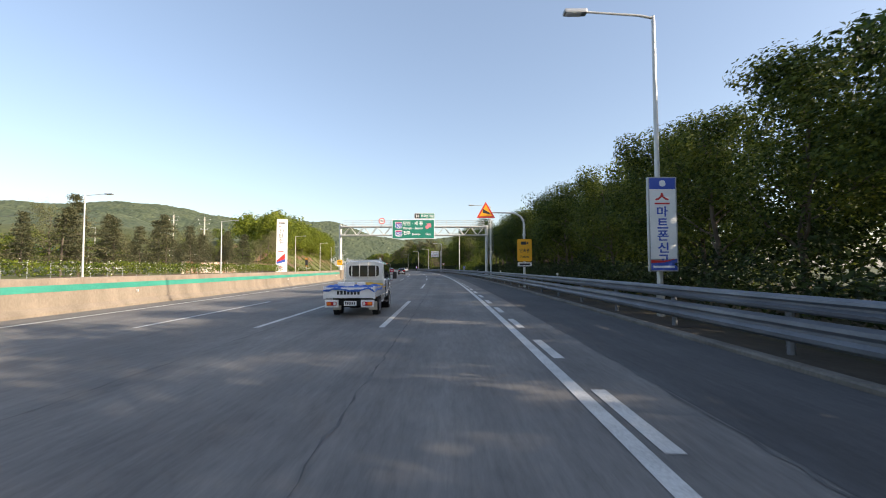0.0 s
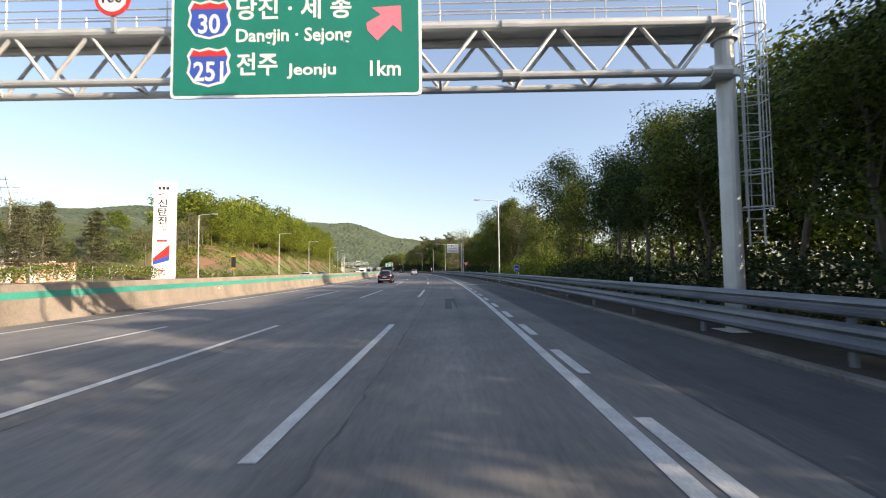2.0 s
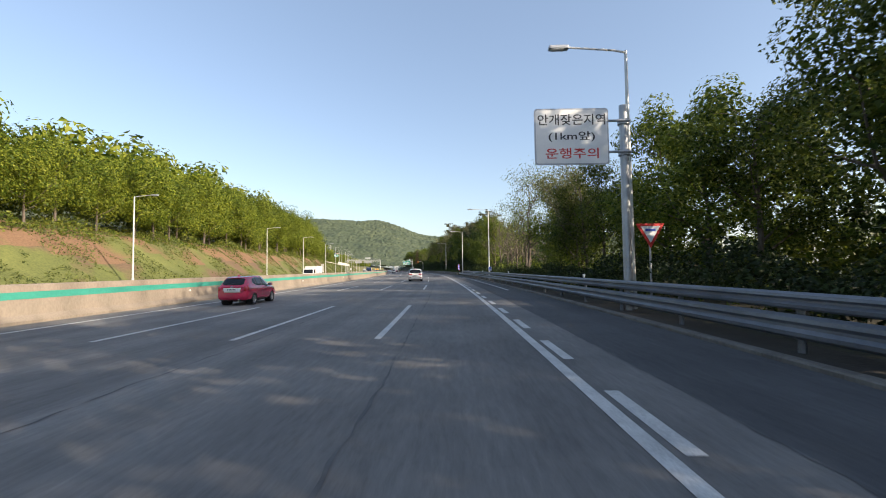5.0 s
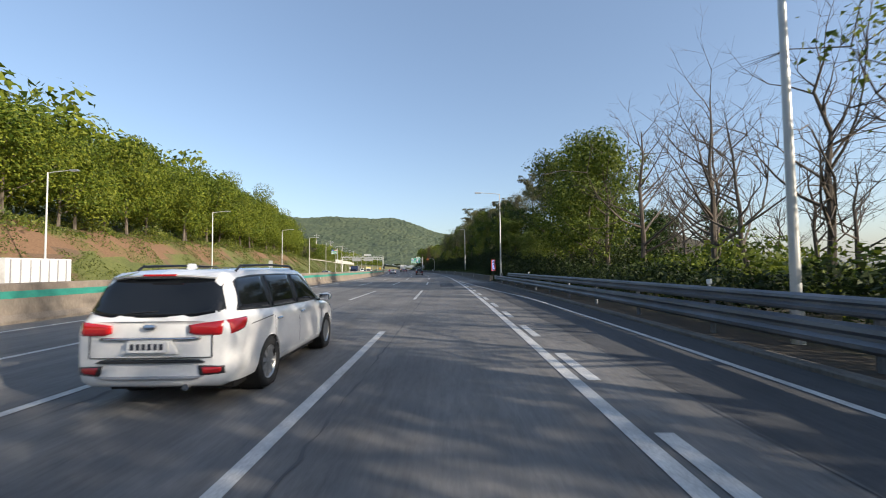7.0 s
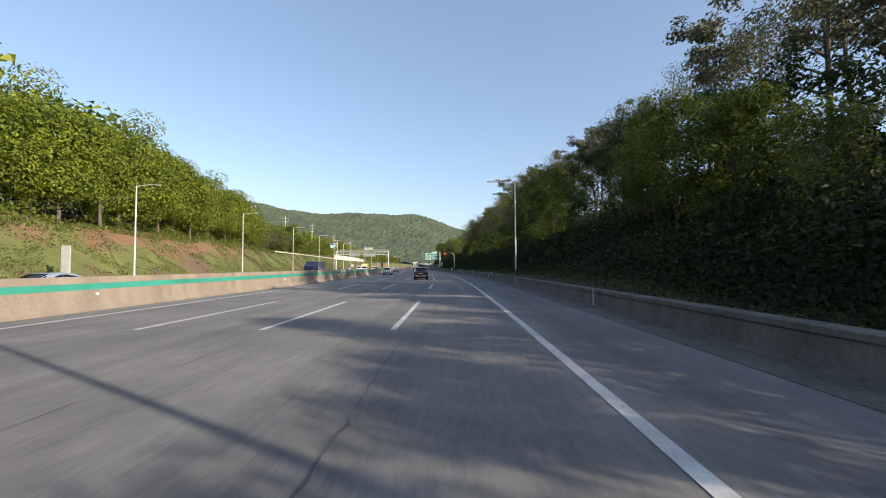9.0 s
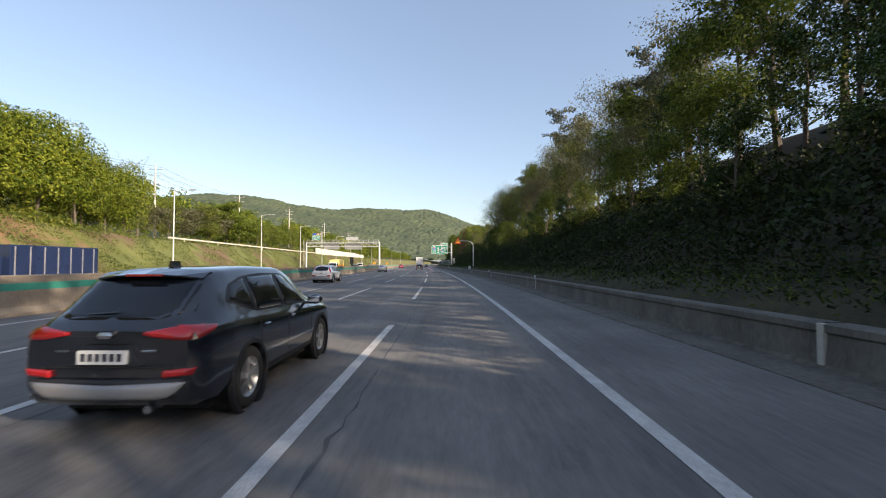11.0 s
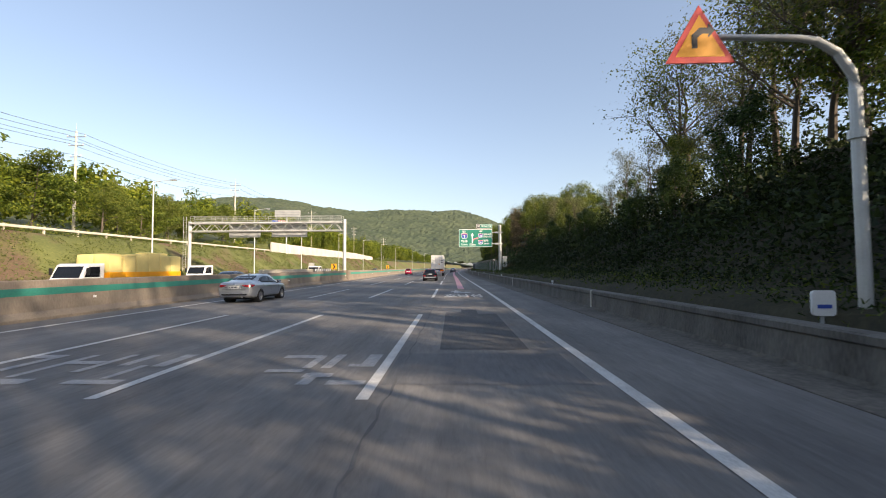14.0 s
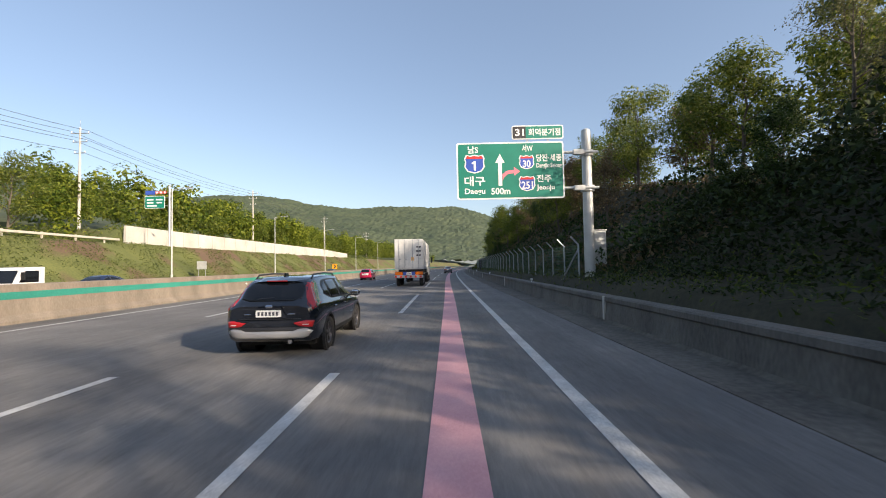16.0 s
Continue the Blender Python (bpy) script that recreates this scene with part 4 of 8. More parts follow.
def ridge(name, label, s0, s1, o0, o1, ns, no, shape, bumpy, seed):
    """A wooded hill far off, its canopy lumpy with crowns."""
    ss, oo = np.linspace(s0, s1, ns), np.linspace(o0, o1, no)
    S_, O_ = np.meshgrid(ss, oo, indexing="ij")
    h_ = math.radians(18.0)
    bx, by = road_np(480.0, 0.0)
    d = S_ - 480.0
    x, y = bx - d * math.sin(h_) + O_ * math.cos(h_), by + d * math.cos(h_) + O_ * math.sin(h_)
    rng = np.random.default_rng(seed)
    z = shape(S_, O_)
    crowns = np.abs(lumps(x, y, 7.0, seed)) + 0.5 * np.abs(lumps(x, y, 3.1, seed + 2)) + 0.7 * rng.uniform(0, 1, x.shape)
    z = np.where(z > 0.5, z + bumpy * crowns, -3.0)
    faces = [(i * no + j, i * no + j + 1, (i + 1) * no + j + 1, (i + 1) * no + j) for i in range(ns - 1) for j in range(no - 1)]
    ob = new(name, raw_mesh(name, np.stack([x.ravel(), y.ravel(), z.ravel()], 1).tolist(), faces, M_FOREST))
    return tagged(ob, label, "wooded hill", kind="structure")


def main_ridge(s, o):
    crest = np.interp(o, [-2200, -1500, -1000, -700, -560, -420, -250, -60, 0, 60, 130, 300, 500, 900, 1400], [90, 150, 200, 215, 222, 190, 178, 176, 178, 168, 140, 110, 130, 150, 60])
    crest = crest + 9 * lumps(s, o, 90.0, 1)
    return crest * np.exp(-((s - 1700 - 0.1 * o) / 330.0) ** 2) - 4


def side_ridge(s, o):
    crest = np.interp(s, [300, 500, 700, 900, 1100, 1300], [20, 55, 75, 80, 60, 20]) + 6 * lumps(s, o, 60.0, 2)
    return crest * np.exp(-((o + 330 + 0.12 * (s - 600)) / 140.0) ** 2) - 3


def right_ridge(s, o):
    crest = np.interp(s, [560, 700, 900, 1000, 1200], [15, 34, 52, 56, 20]) + 4 * lumps(s, o, 50.0, 3)
    return crest * np.exp(-((o - 190) / 95.0) ** 2) - 3


def back_ridge(s, o):
    crest = 43 + 9 * lumps(s, o, 80.0, 5)
    return crest * np.exp(-((o + 520) / 130.0) ** 2) * np.exp(-((s - 150) / 420.0) ** 2) - 3


ridge("hill", "long wooded hill across the valley ahead", 1150, 1800, -2200, 1400, 110, 520, main_ridge, 5.0, 3)
ridge("hill", "wooded hillside beyond the opposite lanes", 300, 1300, -620, -90, 130, 70, side_ridge, 4.0, 4)
ridge("hill", "low wooded hill beside the motorway", 560, 1200, 30, 420, 90, 55, right_ridge, 4.0, 5)
ridge("hill", "low far wooded hill behind the roadside buildings", -400, 620, -800, -330, 110, 60, back_ridge, 4.0, 6)

# ---- markings on the road ----
def flat_shape(name, points, z, material_, label, category="road marking"):
    verts = [tuple(road(s, o, z)) for s, o in points]
    ob = new(name, raw_mesh(name, verts, [tuple(range(len(verts)))], material_))
    return tagged(ob, label, category, kind="structure")


def wobble_strip(name, s0, s1, o, width, seed, label):
    """A crack along the road, uneven in width and line."""
    rng = np.random.default_rng(seed)
    n_ = int((s1 - s0) / 0.3)
    ss = np.linspace(s0, s1, n_)
    drift = np.cumsum(rng.normal(size=n_) * 0.006)
    drift -= np.linspace(0, drift[-1], n_)
    oo = o + 0.6 * drift + rng.normal(size=n_) * 0.02
    w_ = width * rng.uniform(0.1, 1.5, n_)
    lx, ly = road_np(ss, oo - w_ / 2)
    rx, ry = road_np(ss, oo + w_ / 2)
    verts = np.concatenate([np.stack([lx, ly, np.full(n_, 0.006)], 1), np.stack([rx, ry, np.full(n_, 0.006)], 1)])
    ob = new(name, raw_mesh(name, verts.tolist(), [(i, n_ + i, n_ + i + 1, i + 1) for i in range(n_ - 1)], M_CRACK))
    return tagged(ob, label, "crack", kind="structure")


wobble_strip("road_crack", -30, 175, -2.98, 0.045, 1, "long sealed crack in the lane")
wobble_strip("road_crack", 175, 395, -3.25, 0.04, 2, "long sealed crack in the lane")
wobble_strip("road_crack", -30, 300, -6.75, 0.035, 3, "long sealed crack beside the lane dashes")
wobble_strip("road_crack", -30, 236, 1.22, 0.05, 4, "joint between old and new asphalt")
repair = ("dark rectangular repair in the asphalt", "road patch")
strip("road_patch", 71.0, 77.4, -2.04, -1.48, 0.005, M_PATCH, 4.0, tag=repair)
strip("road_patch", 72.6, 76.6, -1.48, -0.45, 0.005, M_LANE, 4.0, tag=repair)
strip("road_patch", 228.0, 236.2, -2.25, -0.92, 0.005, M_PATCH, 4.0, tag=repair)
strip("road_patch", 236.2, 246.0, -2.25, -0.92, 0.005, M_LANE, 4.0, tag=repair)
strip("road_patch", 369.9, 372.1, -3.45, -0.35, 0.005, M_LANE, 4.0, tag=repair)
strip("road_patch", 236.0, 240.8, 1.6, 3.8, 0.005, M_LANE, 4.0, tag=repair)
M_SCUFF = material("worn_old_paint", (0.09, 0.094, 0.10), (0.27, 0.275, 0.28), 0.8, 0, 6.0, 30.0, 0.2, 120.0, stretch=(6, 1, 1))
for s_a, s_b, o_a, o_b in ((71.2, 71.55, -1.74, -1.50), (71.5, 75.0, -1.70, -1.64), (71.5, 74.2, -1.60, -1.57), (233.0, 233.5, -1.98, -1.90), (233.0, 233.6, -1.86, -1.80), (233.1, 233.5, -1.76, -1.70), (234.2, 235.4, -2.02, -1.98), (234.3, 235.2, -1.95, -1.90), (233.6, 235.2, -1.86, -1.82)):
    strip("worn_marking", s_a, s_b, o_a, o_b, 0.008, M_SCUFF, 4.0, tag=("scuffed remains of an old white marking", "road marking"))
M_OLDLETTER = material("worn_road_lettering", (0.15, 0.152, 0.155), (0.46, 0.46, 0.455), 0.8, 0, 5.0, 30.0, 0.2, 120.0, contrast=0.5, stretch=(6, 1, 1))
for o_a, strokes in ((-10.9, ((369.9, 372.0, 0.10, 0.22), (371.7, 372.0, 0.22, 0.78), (370.7, 372.0, 0.62, 0.78), (369.9, 370.2, 0.25, 0.72))),
                     (-9.6, ((370.3, 372.0, 0.05, 0.18), (369.9, 370.2, 0.0, 0.62), (371.2, 371.45, 0.18, 0.7), (370.6, 372.0, 0.72, 0.86))),
                     (-8.4, ((371.1, 372.0, 0.04, 0.20), (369.9, 370.15, 0.1, 0.85), (370.2, 371.1, 0.42, 0.54), (371.0, 372.0, 0.62, 0.84))),
                     (-5.75, ((371.7, 371.95, 0.1, 0.7), (370.9, 371.9, 0.66, 0.8), (370.6, 370.8, 0.2, 0.75))),
                     (-4.9, ((369.9, 370.6, 0.15, 0.32), (370.9, 372.0, 0.2, 0.36), (370.3, 370.55, 0.1, 0.5))),
                     (-4.35, ((369.9, 370.12, 0.05, 0.55), (371.0, 372.0, 0.28, 0.5), (371.0, 371.2, 0.1, 0.28)))):
    for k, (s_a, s_b, u_a, u_b) in enumerate(strokes):
        strip("worn_marking", s_a, s_b, o_a + u_a * 1.15, o_a + u_b * 1.15, 0.007 + 0.0015 * k, M_OLDLETTER, 4.0, tag=("faded unreadable white lettering on the lane", "road marking"))
strip("road_patch", 372.5, 379.7, -2.69, -2.1, 0.005, M_PATCH, 4.0, tag=("dark rectangular repair in the asphalt", "road patch"))
strip("road_patch", 372.5, 380.7, -2.1, -1.5, 0.005, M_PATCH, 4.0, tag=("dark rectangular repair in the asphalt", "road patch"))
strip("road_patch", 372.5, 379.2, -1.5, -0.85, 0.005, M_PATCH, 4.0, tag=("dark rectangular repair in the asphalt", "road patch"))
strip("road_patch", 121, 131, -4.9, -3.9, 0.005, M_LANE, 4.0, tag=("dark rectangular repair in the asphalt", "road patch"))
sweep("pink_guide_line", 396.6, 700, [(-1.98, Z_MARK), (-1.46, Z_MARK)], M_PINK, 4.0, closed=False, shift=lambda s: drift(s) - 0.12)
tagged(bpy.data.objects["pink_guide_line"], "wide pink painted guide line", "road marking", kind="structure")
sweep("edge_line", 168, 243, [(-0.07, Z_MARK), (0.07, Z_MARK)], M_LINE, 3.0, closed=False,
      shift=lambda s: float(np.interp(s, [168, 200, 212, 222, 236, 243], [2.9, 2.95, 2.75, 1.75, 0.75, 0.3])))
tagged(bpy.data.objects["edge_line"], "thin white line that closes the shoulder lane", "road marking", kind="structure")
flat_shape("merge_arrow", [(100.7, 0.55), (99.9, 1.15), (98.9, 1.85), (98.75, 1.72), (97.6, 3.3), (97.45, 3.2), (98.6, 1.6), (98.5, 1.5), (99.5, 0.95)], Z_MARK, M_LINE, "slanting white painted merge arrow")
flat_shape("lane_arrow", [(391.4, -2.28), (393.0, -2.28), (393.0, -2.55), (394.6, -2.15), (393.0, -1.75), (393.0, -2.02), (392.4, -2.02), (392.4, -1.55), (393.1, -1.55), (392.15, -1.1), (391.5, -1.55), (391.95, -1.55), (391.95, -2.02), (391.4, -2.02)],
           Z_MARK, M_LINE, "white painted straight-and-right arrow")


# ---- signs ----
def shaped(ob, *others):
    """The finished mesh of an object, worked out in a small bench scene of its own."""
    bench = bpy.data.scenes.new("bench")
    for o in (ob, *others):
        bench.collection.objects.link(o)
    layer = bench.view_layers[0]
    layer.update()
    me = bpy.data.meshes.new_from_object(ob.evaluated_get(layer.depsgraph))
    bpy.data.scenes.remove(bench)
    return me


def letters(body, w, h, material_, parent, m, bold=0.0, name="lettering", depth=0.003):
    """Words fitted into w by h metres, centred, on the pose m (x right, y up)."""
    c = bpy.data.curves.new(name, "FONT")
    c.body, c.align_x, c.offset, c.extrude, c.resolution_u = body, "CENTER", bold, 0.01, 3
    c.space_line = 0.95
    o = bpy.data.objects.new(name, c)
    me = shaped(o)
    bpy.data.objects.remove(o)
    co = np.empty(len(me.vertices) * 3, np.float32)
    me.vertices.foreach_get("co", co)
    co = co.reshape(-1, 3)
    lo, hi = co.min(0), co.max(0)
    co = (co - (lo + hi) / 2) / np.maximum(hi - lo, 1e-6) * np.array((w, h, depth))
    me.vertices.foreach_set("co", co.astype(np.float32).ravel())
    me.update()
    me.materials.clear()
    me.materials.append(material_)
    ob = new(name, me)
    ob.parent = parent
    ob.matrix_basis = m
    return ob


def upright(x, y, z):
    """On a board that faces back along the road: x right, local y up."""
    return pose(x, y, z, 90, 0, 0)


def rounded(x0, x1, z0, z1, y0, y1, r, seg=4):
    """A board with rounded corners, standing across the road."""
    bm = bmesh.new()
    pts = []
    for cx, cz, a0 in ((x1 - r, z1 - r, 0), (x0 + r, z1 - r, 90), (x0 + r, z0 + r, 180), (x1 - r, z0 + r, 270)):
        for k in range(seg + 1):
            a_ = radians(a0 + 90 * k / seg)
            pts.append((cx + r * math.cos(a_), cz + r * math.sin(a_)))
    return add_prism(bm, pts, y0, y1)


def add_prism(bm, pts, y0, y1):
    f_ = [bm.verts.new((x, y0, z)) for x, z in pts]
    b_ = [bm.verts.new((x, y1, z)) for x, z in pts]
    n_ = len(pts)
    bm.faces.new(f_)
    bm.faces.new(b_[::-1])
    for k in range(n_):
        bm.faces.new((f_[(k + 1) % n_], f_[k], b_[k], b_[(k + 1) % n_]))
    bmesh.ops.recalc_face_normals(bm, faces=bm.faces)
    return bm


def prism(pts, y0, y1):
    return add_prism(bmesh.new(), pts, y0, y1)


def framed_board(parent, x0, x1, z0, z1, y, fill, edge=None, rim=0.05, name="board"):
    """A flat board with a rim of another colour; the front is at y."""
    b = part(name, rounded(x0, x1, z0, z1, y, y + 0.05, min(0.12, (z1 - z0) * 0.15)), edge or M_SIGN_WHITE, parent)
    part("face", rounded(x0 + rim, x1 - rim, z0 + rim, z1 - rim, y - 0.005, y + 0.01, min(0.09, (z1 - z0) * 0.12)), fill, b)
    return b


def shield(parent, x, z, w, number, y):
    """A route shield: white rim, blue field, red head."""
    def outline(k):
        half = [(0.0, 0.50), (0.22, 0.44), (0.40, 0.50), (0.50, 0.30), (0.45, 0.12), (0.50, -0.14), (0.34, -0.40), (0.0, -0.50)]
        pts = [(a_ * k, b_ * k) for a_, b_ in half] + [(-a_ * k, b_ * k) for a_, b_ in half[-2:0:-1]]
        return [(x + a_ * w, z + b_ * w * 0.92) for a_, b_ in pts]
    s_ = part("shield", prism(outline(1.0), y - 0.004, y + 0.004), M_SIGN_WHITE, parent, "route shield in blue, red and white")
    part("field", prism(outline(0.88), y - 0.008, y), M_SIGN_BLUE, s_)
    hd = [(x + a_ * w, z + b_ * w * 0.92) for a_, b_ in [(0, 0.44), (0.2, 0.385), (0.35, 0.44), (0.42, 0.27), (-0.42, 0.27), (-0.35, 0.44), (-0.2, 0.385)]]
    part("head", prism(hd, y - 0.012, y - 0.004), M_SIGN_RED, s_)
    if number == "1":
        part("numeral", prism([(x + a_ * w, z + b_ * w) for a_, b_ in [(0.06, 0.14), (-0.02, 0.14), (-0.13, 0.06), (-0.13, -0.01), (-0.04, 0.03), (-0.04, -0.32), (0.06, -0.32)]], y - 0.014, y - 0.004), M_SIGN_WHITE, s_)
        return s_
    letters(number, w * (0.24 if len(number) == 1 else 0.5 if len(number) == 2 else 0.68), w * 0.46, M_SIGN_WHITE, s_, upright(x, y - 0.012, z - 0.10 * w), 0.02)
    return s_


def exit_board(parent, x0, x1, z0, z1, y):
    """The small board above a direction sign: exit number and junction name."""
    b = framed_board(parent, x0, x1, z0, z1, y, M_SIGN_GREEN, name="exit_board")
    w, h = x1 - x0, z1 - z0
    part("number_field", rounded(x0 + 0.05, x0 + 0.27 * w, z0 + 0.05, z1 - 0.05, y - 0.010, y, 0.05), M_SIGN_BLACK, b)
    letters("31", 0.17 * w, 0.5 * h, M_SIGN_WHITE, b, upright(x0 + 0.15 * w, y - 0.013, (z0 + z1) / 2), 0.02)
    letters("회덕분기점", 0.62 * w, 0.52 * h, M_SIGN_WHITE, b, upright(x0 + 0.63 * w, y - 0.009, (z0 + z1) / 2), 0.02)
    for k in (0.3, 0.7):
        part("bracket", box(x0 + k * w - 0.04, x0 + k * w + 0.04, y + 0.05, y + 0.12, z0 - 0.25, z1), M_STEEL, b)




def truss(parent, x0, x1, z0, z1, depth, r=0.09, rail=True, bay=1.0):
    """Two upper and two lower chords with zigzag bars, walkway and railing."""
    for y in (-depth / 2, depth / 2):
        for z in (z0, z1):
            part("chord", tube([(x0, y, z), (x1, y, z)], r * (1.3 if z == z1 else 1.1), 10), M_POLE, parent)
    n_ = max(2, int((x1 - x0) / bay))
    for y in (-depth / 2, depth / 2):
        for k in range(n_):
            a_, b_ = x0 + (x1 - x0) * k / n_, x0 + (x1 - x0) * (k + 1) / n_
            part("web_bar", tube([(a_, y, z1 if k % 2 else z0), (b_, y, z0 if k % 2 else z1)], r * 0.55, 6), M_POLE, parent)
    for k in range(0, n_ + 1, 2):
        q = x0 + (x1 - x0) * k / n_
        part("cross_bar", tube([(q, -depth / 2, z0), (q, depth / 2, z0)], r * 0.5, 6), M_POLE, parent)
    part("walkway", box(x0, x1, -depth / 2 - 0.05, depth / 2 + 0.05, z1 + r, z1 + r + 0.05), M_POLE, parent)
    if rail:
        m_ = int((x1 - x0) / 1.4)
        for y in (-depth / 2, depth / 2):
            for z in (0.35, 0.65, 0.95):
                part("handrail", tube([(x0, y, z1 + z), (x1, y, z1 + z)], 0.018, 6), M_POLE, parent)
            for k in range(m_ + 1):
                q = x0 + (x1 - x0) * k / m_
                part("stanchion", tube([(q, y, z1 + 0.1), (q, y, z1 + 0.97)], 0.018, 6), M_POLE, parent)


def column(parent, x, z0, z1, r=0.24):
    c = part("column", tube([(x, 0, z0), (x, 0, z1 - 0.02), (x, 0, z1)], [r, r * 0.94, r * 0.8], 16), M_POLE, parent)
    part("base_plate", box(x - r * 1.7, x + r * 1.7, -r * 1.7, r * 1.7, z0, z0 + 0.06, bevel=0.01), M_POLE, c)
    part("flange", tube([(x, 0, z1 - 0.55), (x, 0, z1 - 0.50)], r * 1.3, 16), M_POLE, c)
    return c


def sign_gantry():
    """The gantry over the near lanes with the direction sign."""
    g = thing("sign_gantry", on_road(64.0, 0.0), "grey steel gantry across the lanes with a green direction sign", "gantry")
    column(g, -16.75, 1.3, 8.3)
    part("plinth", box(-17.3, -16.25, -1.3, 1.3, 0.0, 1.42, bevel=0.12), M_CONCRETE, g, "concrete plinth in the barrier")
    column(g, 5.5, 0.0, 8.2)
    truss(g, -16.3, 5.1, 6.65, 7.95, 0.8)
    for x, a_ in ((-16.3, -16.75), (5.1, 5.5)):
        for z in (6.65, 7.95):
            part("joint_sleeve", tube([(x - 0.25, -0.4, z), (x + 0.25, -0.4, z)], 0.16, 12), M_POLE, g)
            part("tie", box(min(x, a_) - 0.05, max(x, a_) + 0.05, -0.45, 0.45, z - 0.09, z + 0.09, bevel=0.02), M_POLE, g)
    part("joint_sleeve", tube([(-0.45, -0.4, 7.95), (0.0, -0.4, 7.95)], 0.16, 12), M_POLE, g)
    part("joint_sleeve", tube([(-0.45, -0.4, 6.65), (0.0, -0.4, 6.65)], 0.15, 12), M_POLE, g)
    # caged ladder on the near side
    for x in (5.95, 6.35):
        part("ladder_rail", tube([(x, 0, 2.2), (x, 0, 9.2)], 0.025, 6), M_POLE, g)
    rung = part("rung", tube([(5.95, 0, 2.3), (6.35, 0, 2.3)], 0.014, 6), M_POLE, g)
    for k in range(1, 22):
        same("rung", rung, g, pose(0, 0, 0.31 * k))
    hoop = part("cage_hoop", tube([(6.15 + 0.38 * math.cos(q * math.pi / 8), 0.38 * math.sin(q * math.pi / 8), 3.2) for q in range(17)], 0.018, 5), M_POLE, g)
    for k in range(1, 7):
        same("cage_hoop", hoop, g, pose(0, 0, 0.95 * k))
    for q in range(0, 16, 3):
        part("cage_bar", tube([(6.15 + 0.38 * math.cos(q * math.pi / 8), 0.38 * math.sin(q * math.pi / 8), 3.2), (6.15 + 0.38 * math.cos(q * math.pi / 8), 0.38 * math.sin(q * math.pi / 8), 8.9)], 0.012, 5), M_POLE, g)
    y = -0.62
    x0, x1, z0, z1 = -8.9, -2.5, 6.1, 9.0
    b = framed_board(g, x0, x1, z0, z1, y, M_SIGN_GREEN, rim=0.07, name="direction_board")
    f_ = y - 0.008
    shield(b, -7.92, 8.14, 1.12, "30", f_)
    shield(b, -7.92, 6.90, 1.12, "251", f_)
    letters("당진 · 세 종", 2.95, 0.60, M_SIGN_WHITE, b, upright(-5.75, f_, 8.42), 0.02)
    letters("Dangjin · Sejong", 2.95, 0.46, M_SIGN_WHITE, b, upright(-5.75, f_, 7.66), 0.02)
    letters("전주", 1.05, 0.60, M_SIGN_WHITE, b, upright(-6.68, f_, 6.96), 0.02)
    letters("Jeonju", 1.25, 0.40, M_SIGN_WHITE, b, upright(-5.30, f_, 6.76), 0.02)
    letters("1km", 0.78, 0.40, M_SIGN_WHITE, b, upright(-3.42, f_, 6.80), 0.02)
    part("arrow", prism([(x * 1.0, z) for x, z in [(-3.87, 7.78), (-3.62, 7.52), (-3.22, 7.92), (-3.0, 7.72), (-3.02, 8.42), (-3.76, 8.38), (-3.52, 8.19), (-3.9, 7.98)]], f_ - 0.004, f_ + 0.004), M_SIGN_PINK, b, "pink arrow pointing up and right")
    exit_board(g, -5.55, -2.47, 9.12, 9.98, y)
    disc = [(-10.45 + 0.47 * math.cos(k * math.tau / 28), 8.78 + 0.47 * math.sin(k * math.tau / 28)) for k in range(28)]
    d = part("speed_limit_disc", prism(disc, y, y + 0.03), M_SIGN_RED, g, "round speed limit sign with red rim")
    part("field", prism([(-10.45 + (x + 10.45) * 0.78, 8.78 + (z - 8.78) * 0.78) for x, z in disc], y - 0.005, y), M_SIGN_WHITE, d)
    letters("100", 0.52, 0.28, M_SIGN_BLACK, d, upright(-10.45, y - 0.009, 8.78), 0.02)
    part("bracket", box(-10.5, -10.4, y + 0.03, y + 0.1, 7.9, 8.9), M_STEEL, d)
    n = framed_board(g, -17.15, -16.4, 2.15, 2.95, -0.32, M_SIGN_YELLOW, M_SIGN_YELLOW, 0.03, "notice_board")
    for z in (2.72, 2.48):
        part("text_bar", box(-17.0, -16.55, -0.335, -0.33, z - 0.05, z + 0.05), M_SIGN_BLACK, n)
    part("small_plate", box(-17.15, -16.4, -0.32, -0.28, 1.98, 2.12), M_SIGN_WHITE, n)


def hazard_board():
    g = thing("hazard_board", on_road(407.6, -16.78, 1.36), "long black and white striped hazard board on the barrier", "hazard board")
    b = part("board", box(-0.05, 0.05, 0, 6.4, 0, 0.3, bevel=0.005), M_SIGN_BLACK, g)
    for k in range(8):
        q = bmesh.new()
        v = [q.verts.new((x, y, z)) for x in (0.05, 0.058) for y, z in ((0.1 + 0.8 * k, 0.02), (0.45 + 0.8 * k, 0.02), (0.72 + 0.8 * k, 0.28), (0.37 + 0.8 * k, 0.28))]
        q.faces.new(v[:4])
        q.faces.new(v[4:][::-1])
        for i in range(4):
            q.faces.new((v[i], v[(i + 1) % 4], v[4 + (i + 1) % 4], v[4 + i]))
        bmesh.ops.recalc_face_normals(q, faces=q.faces)
        part("stripe", q, M_SIGN_WHITE, b)


hazard_board()


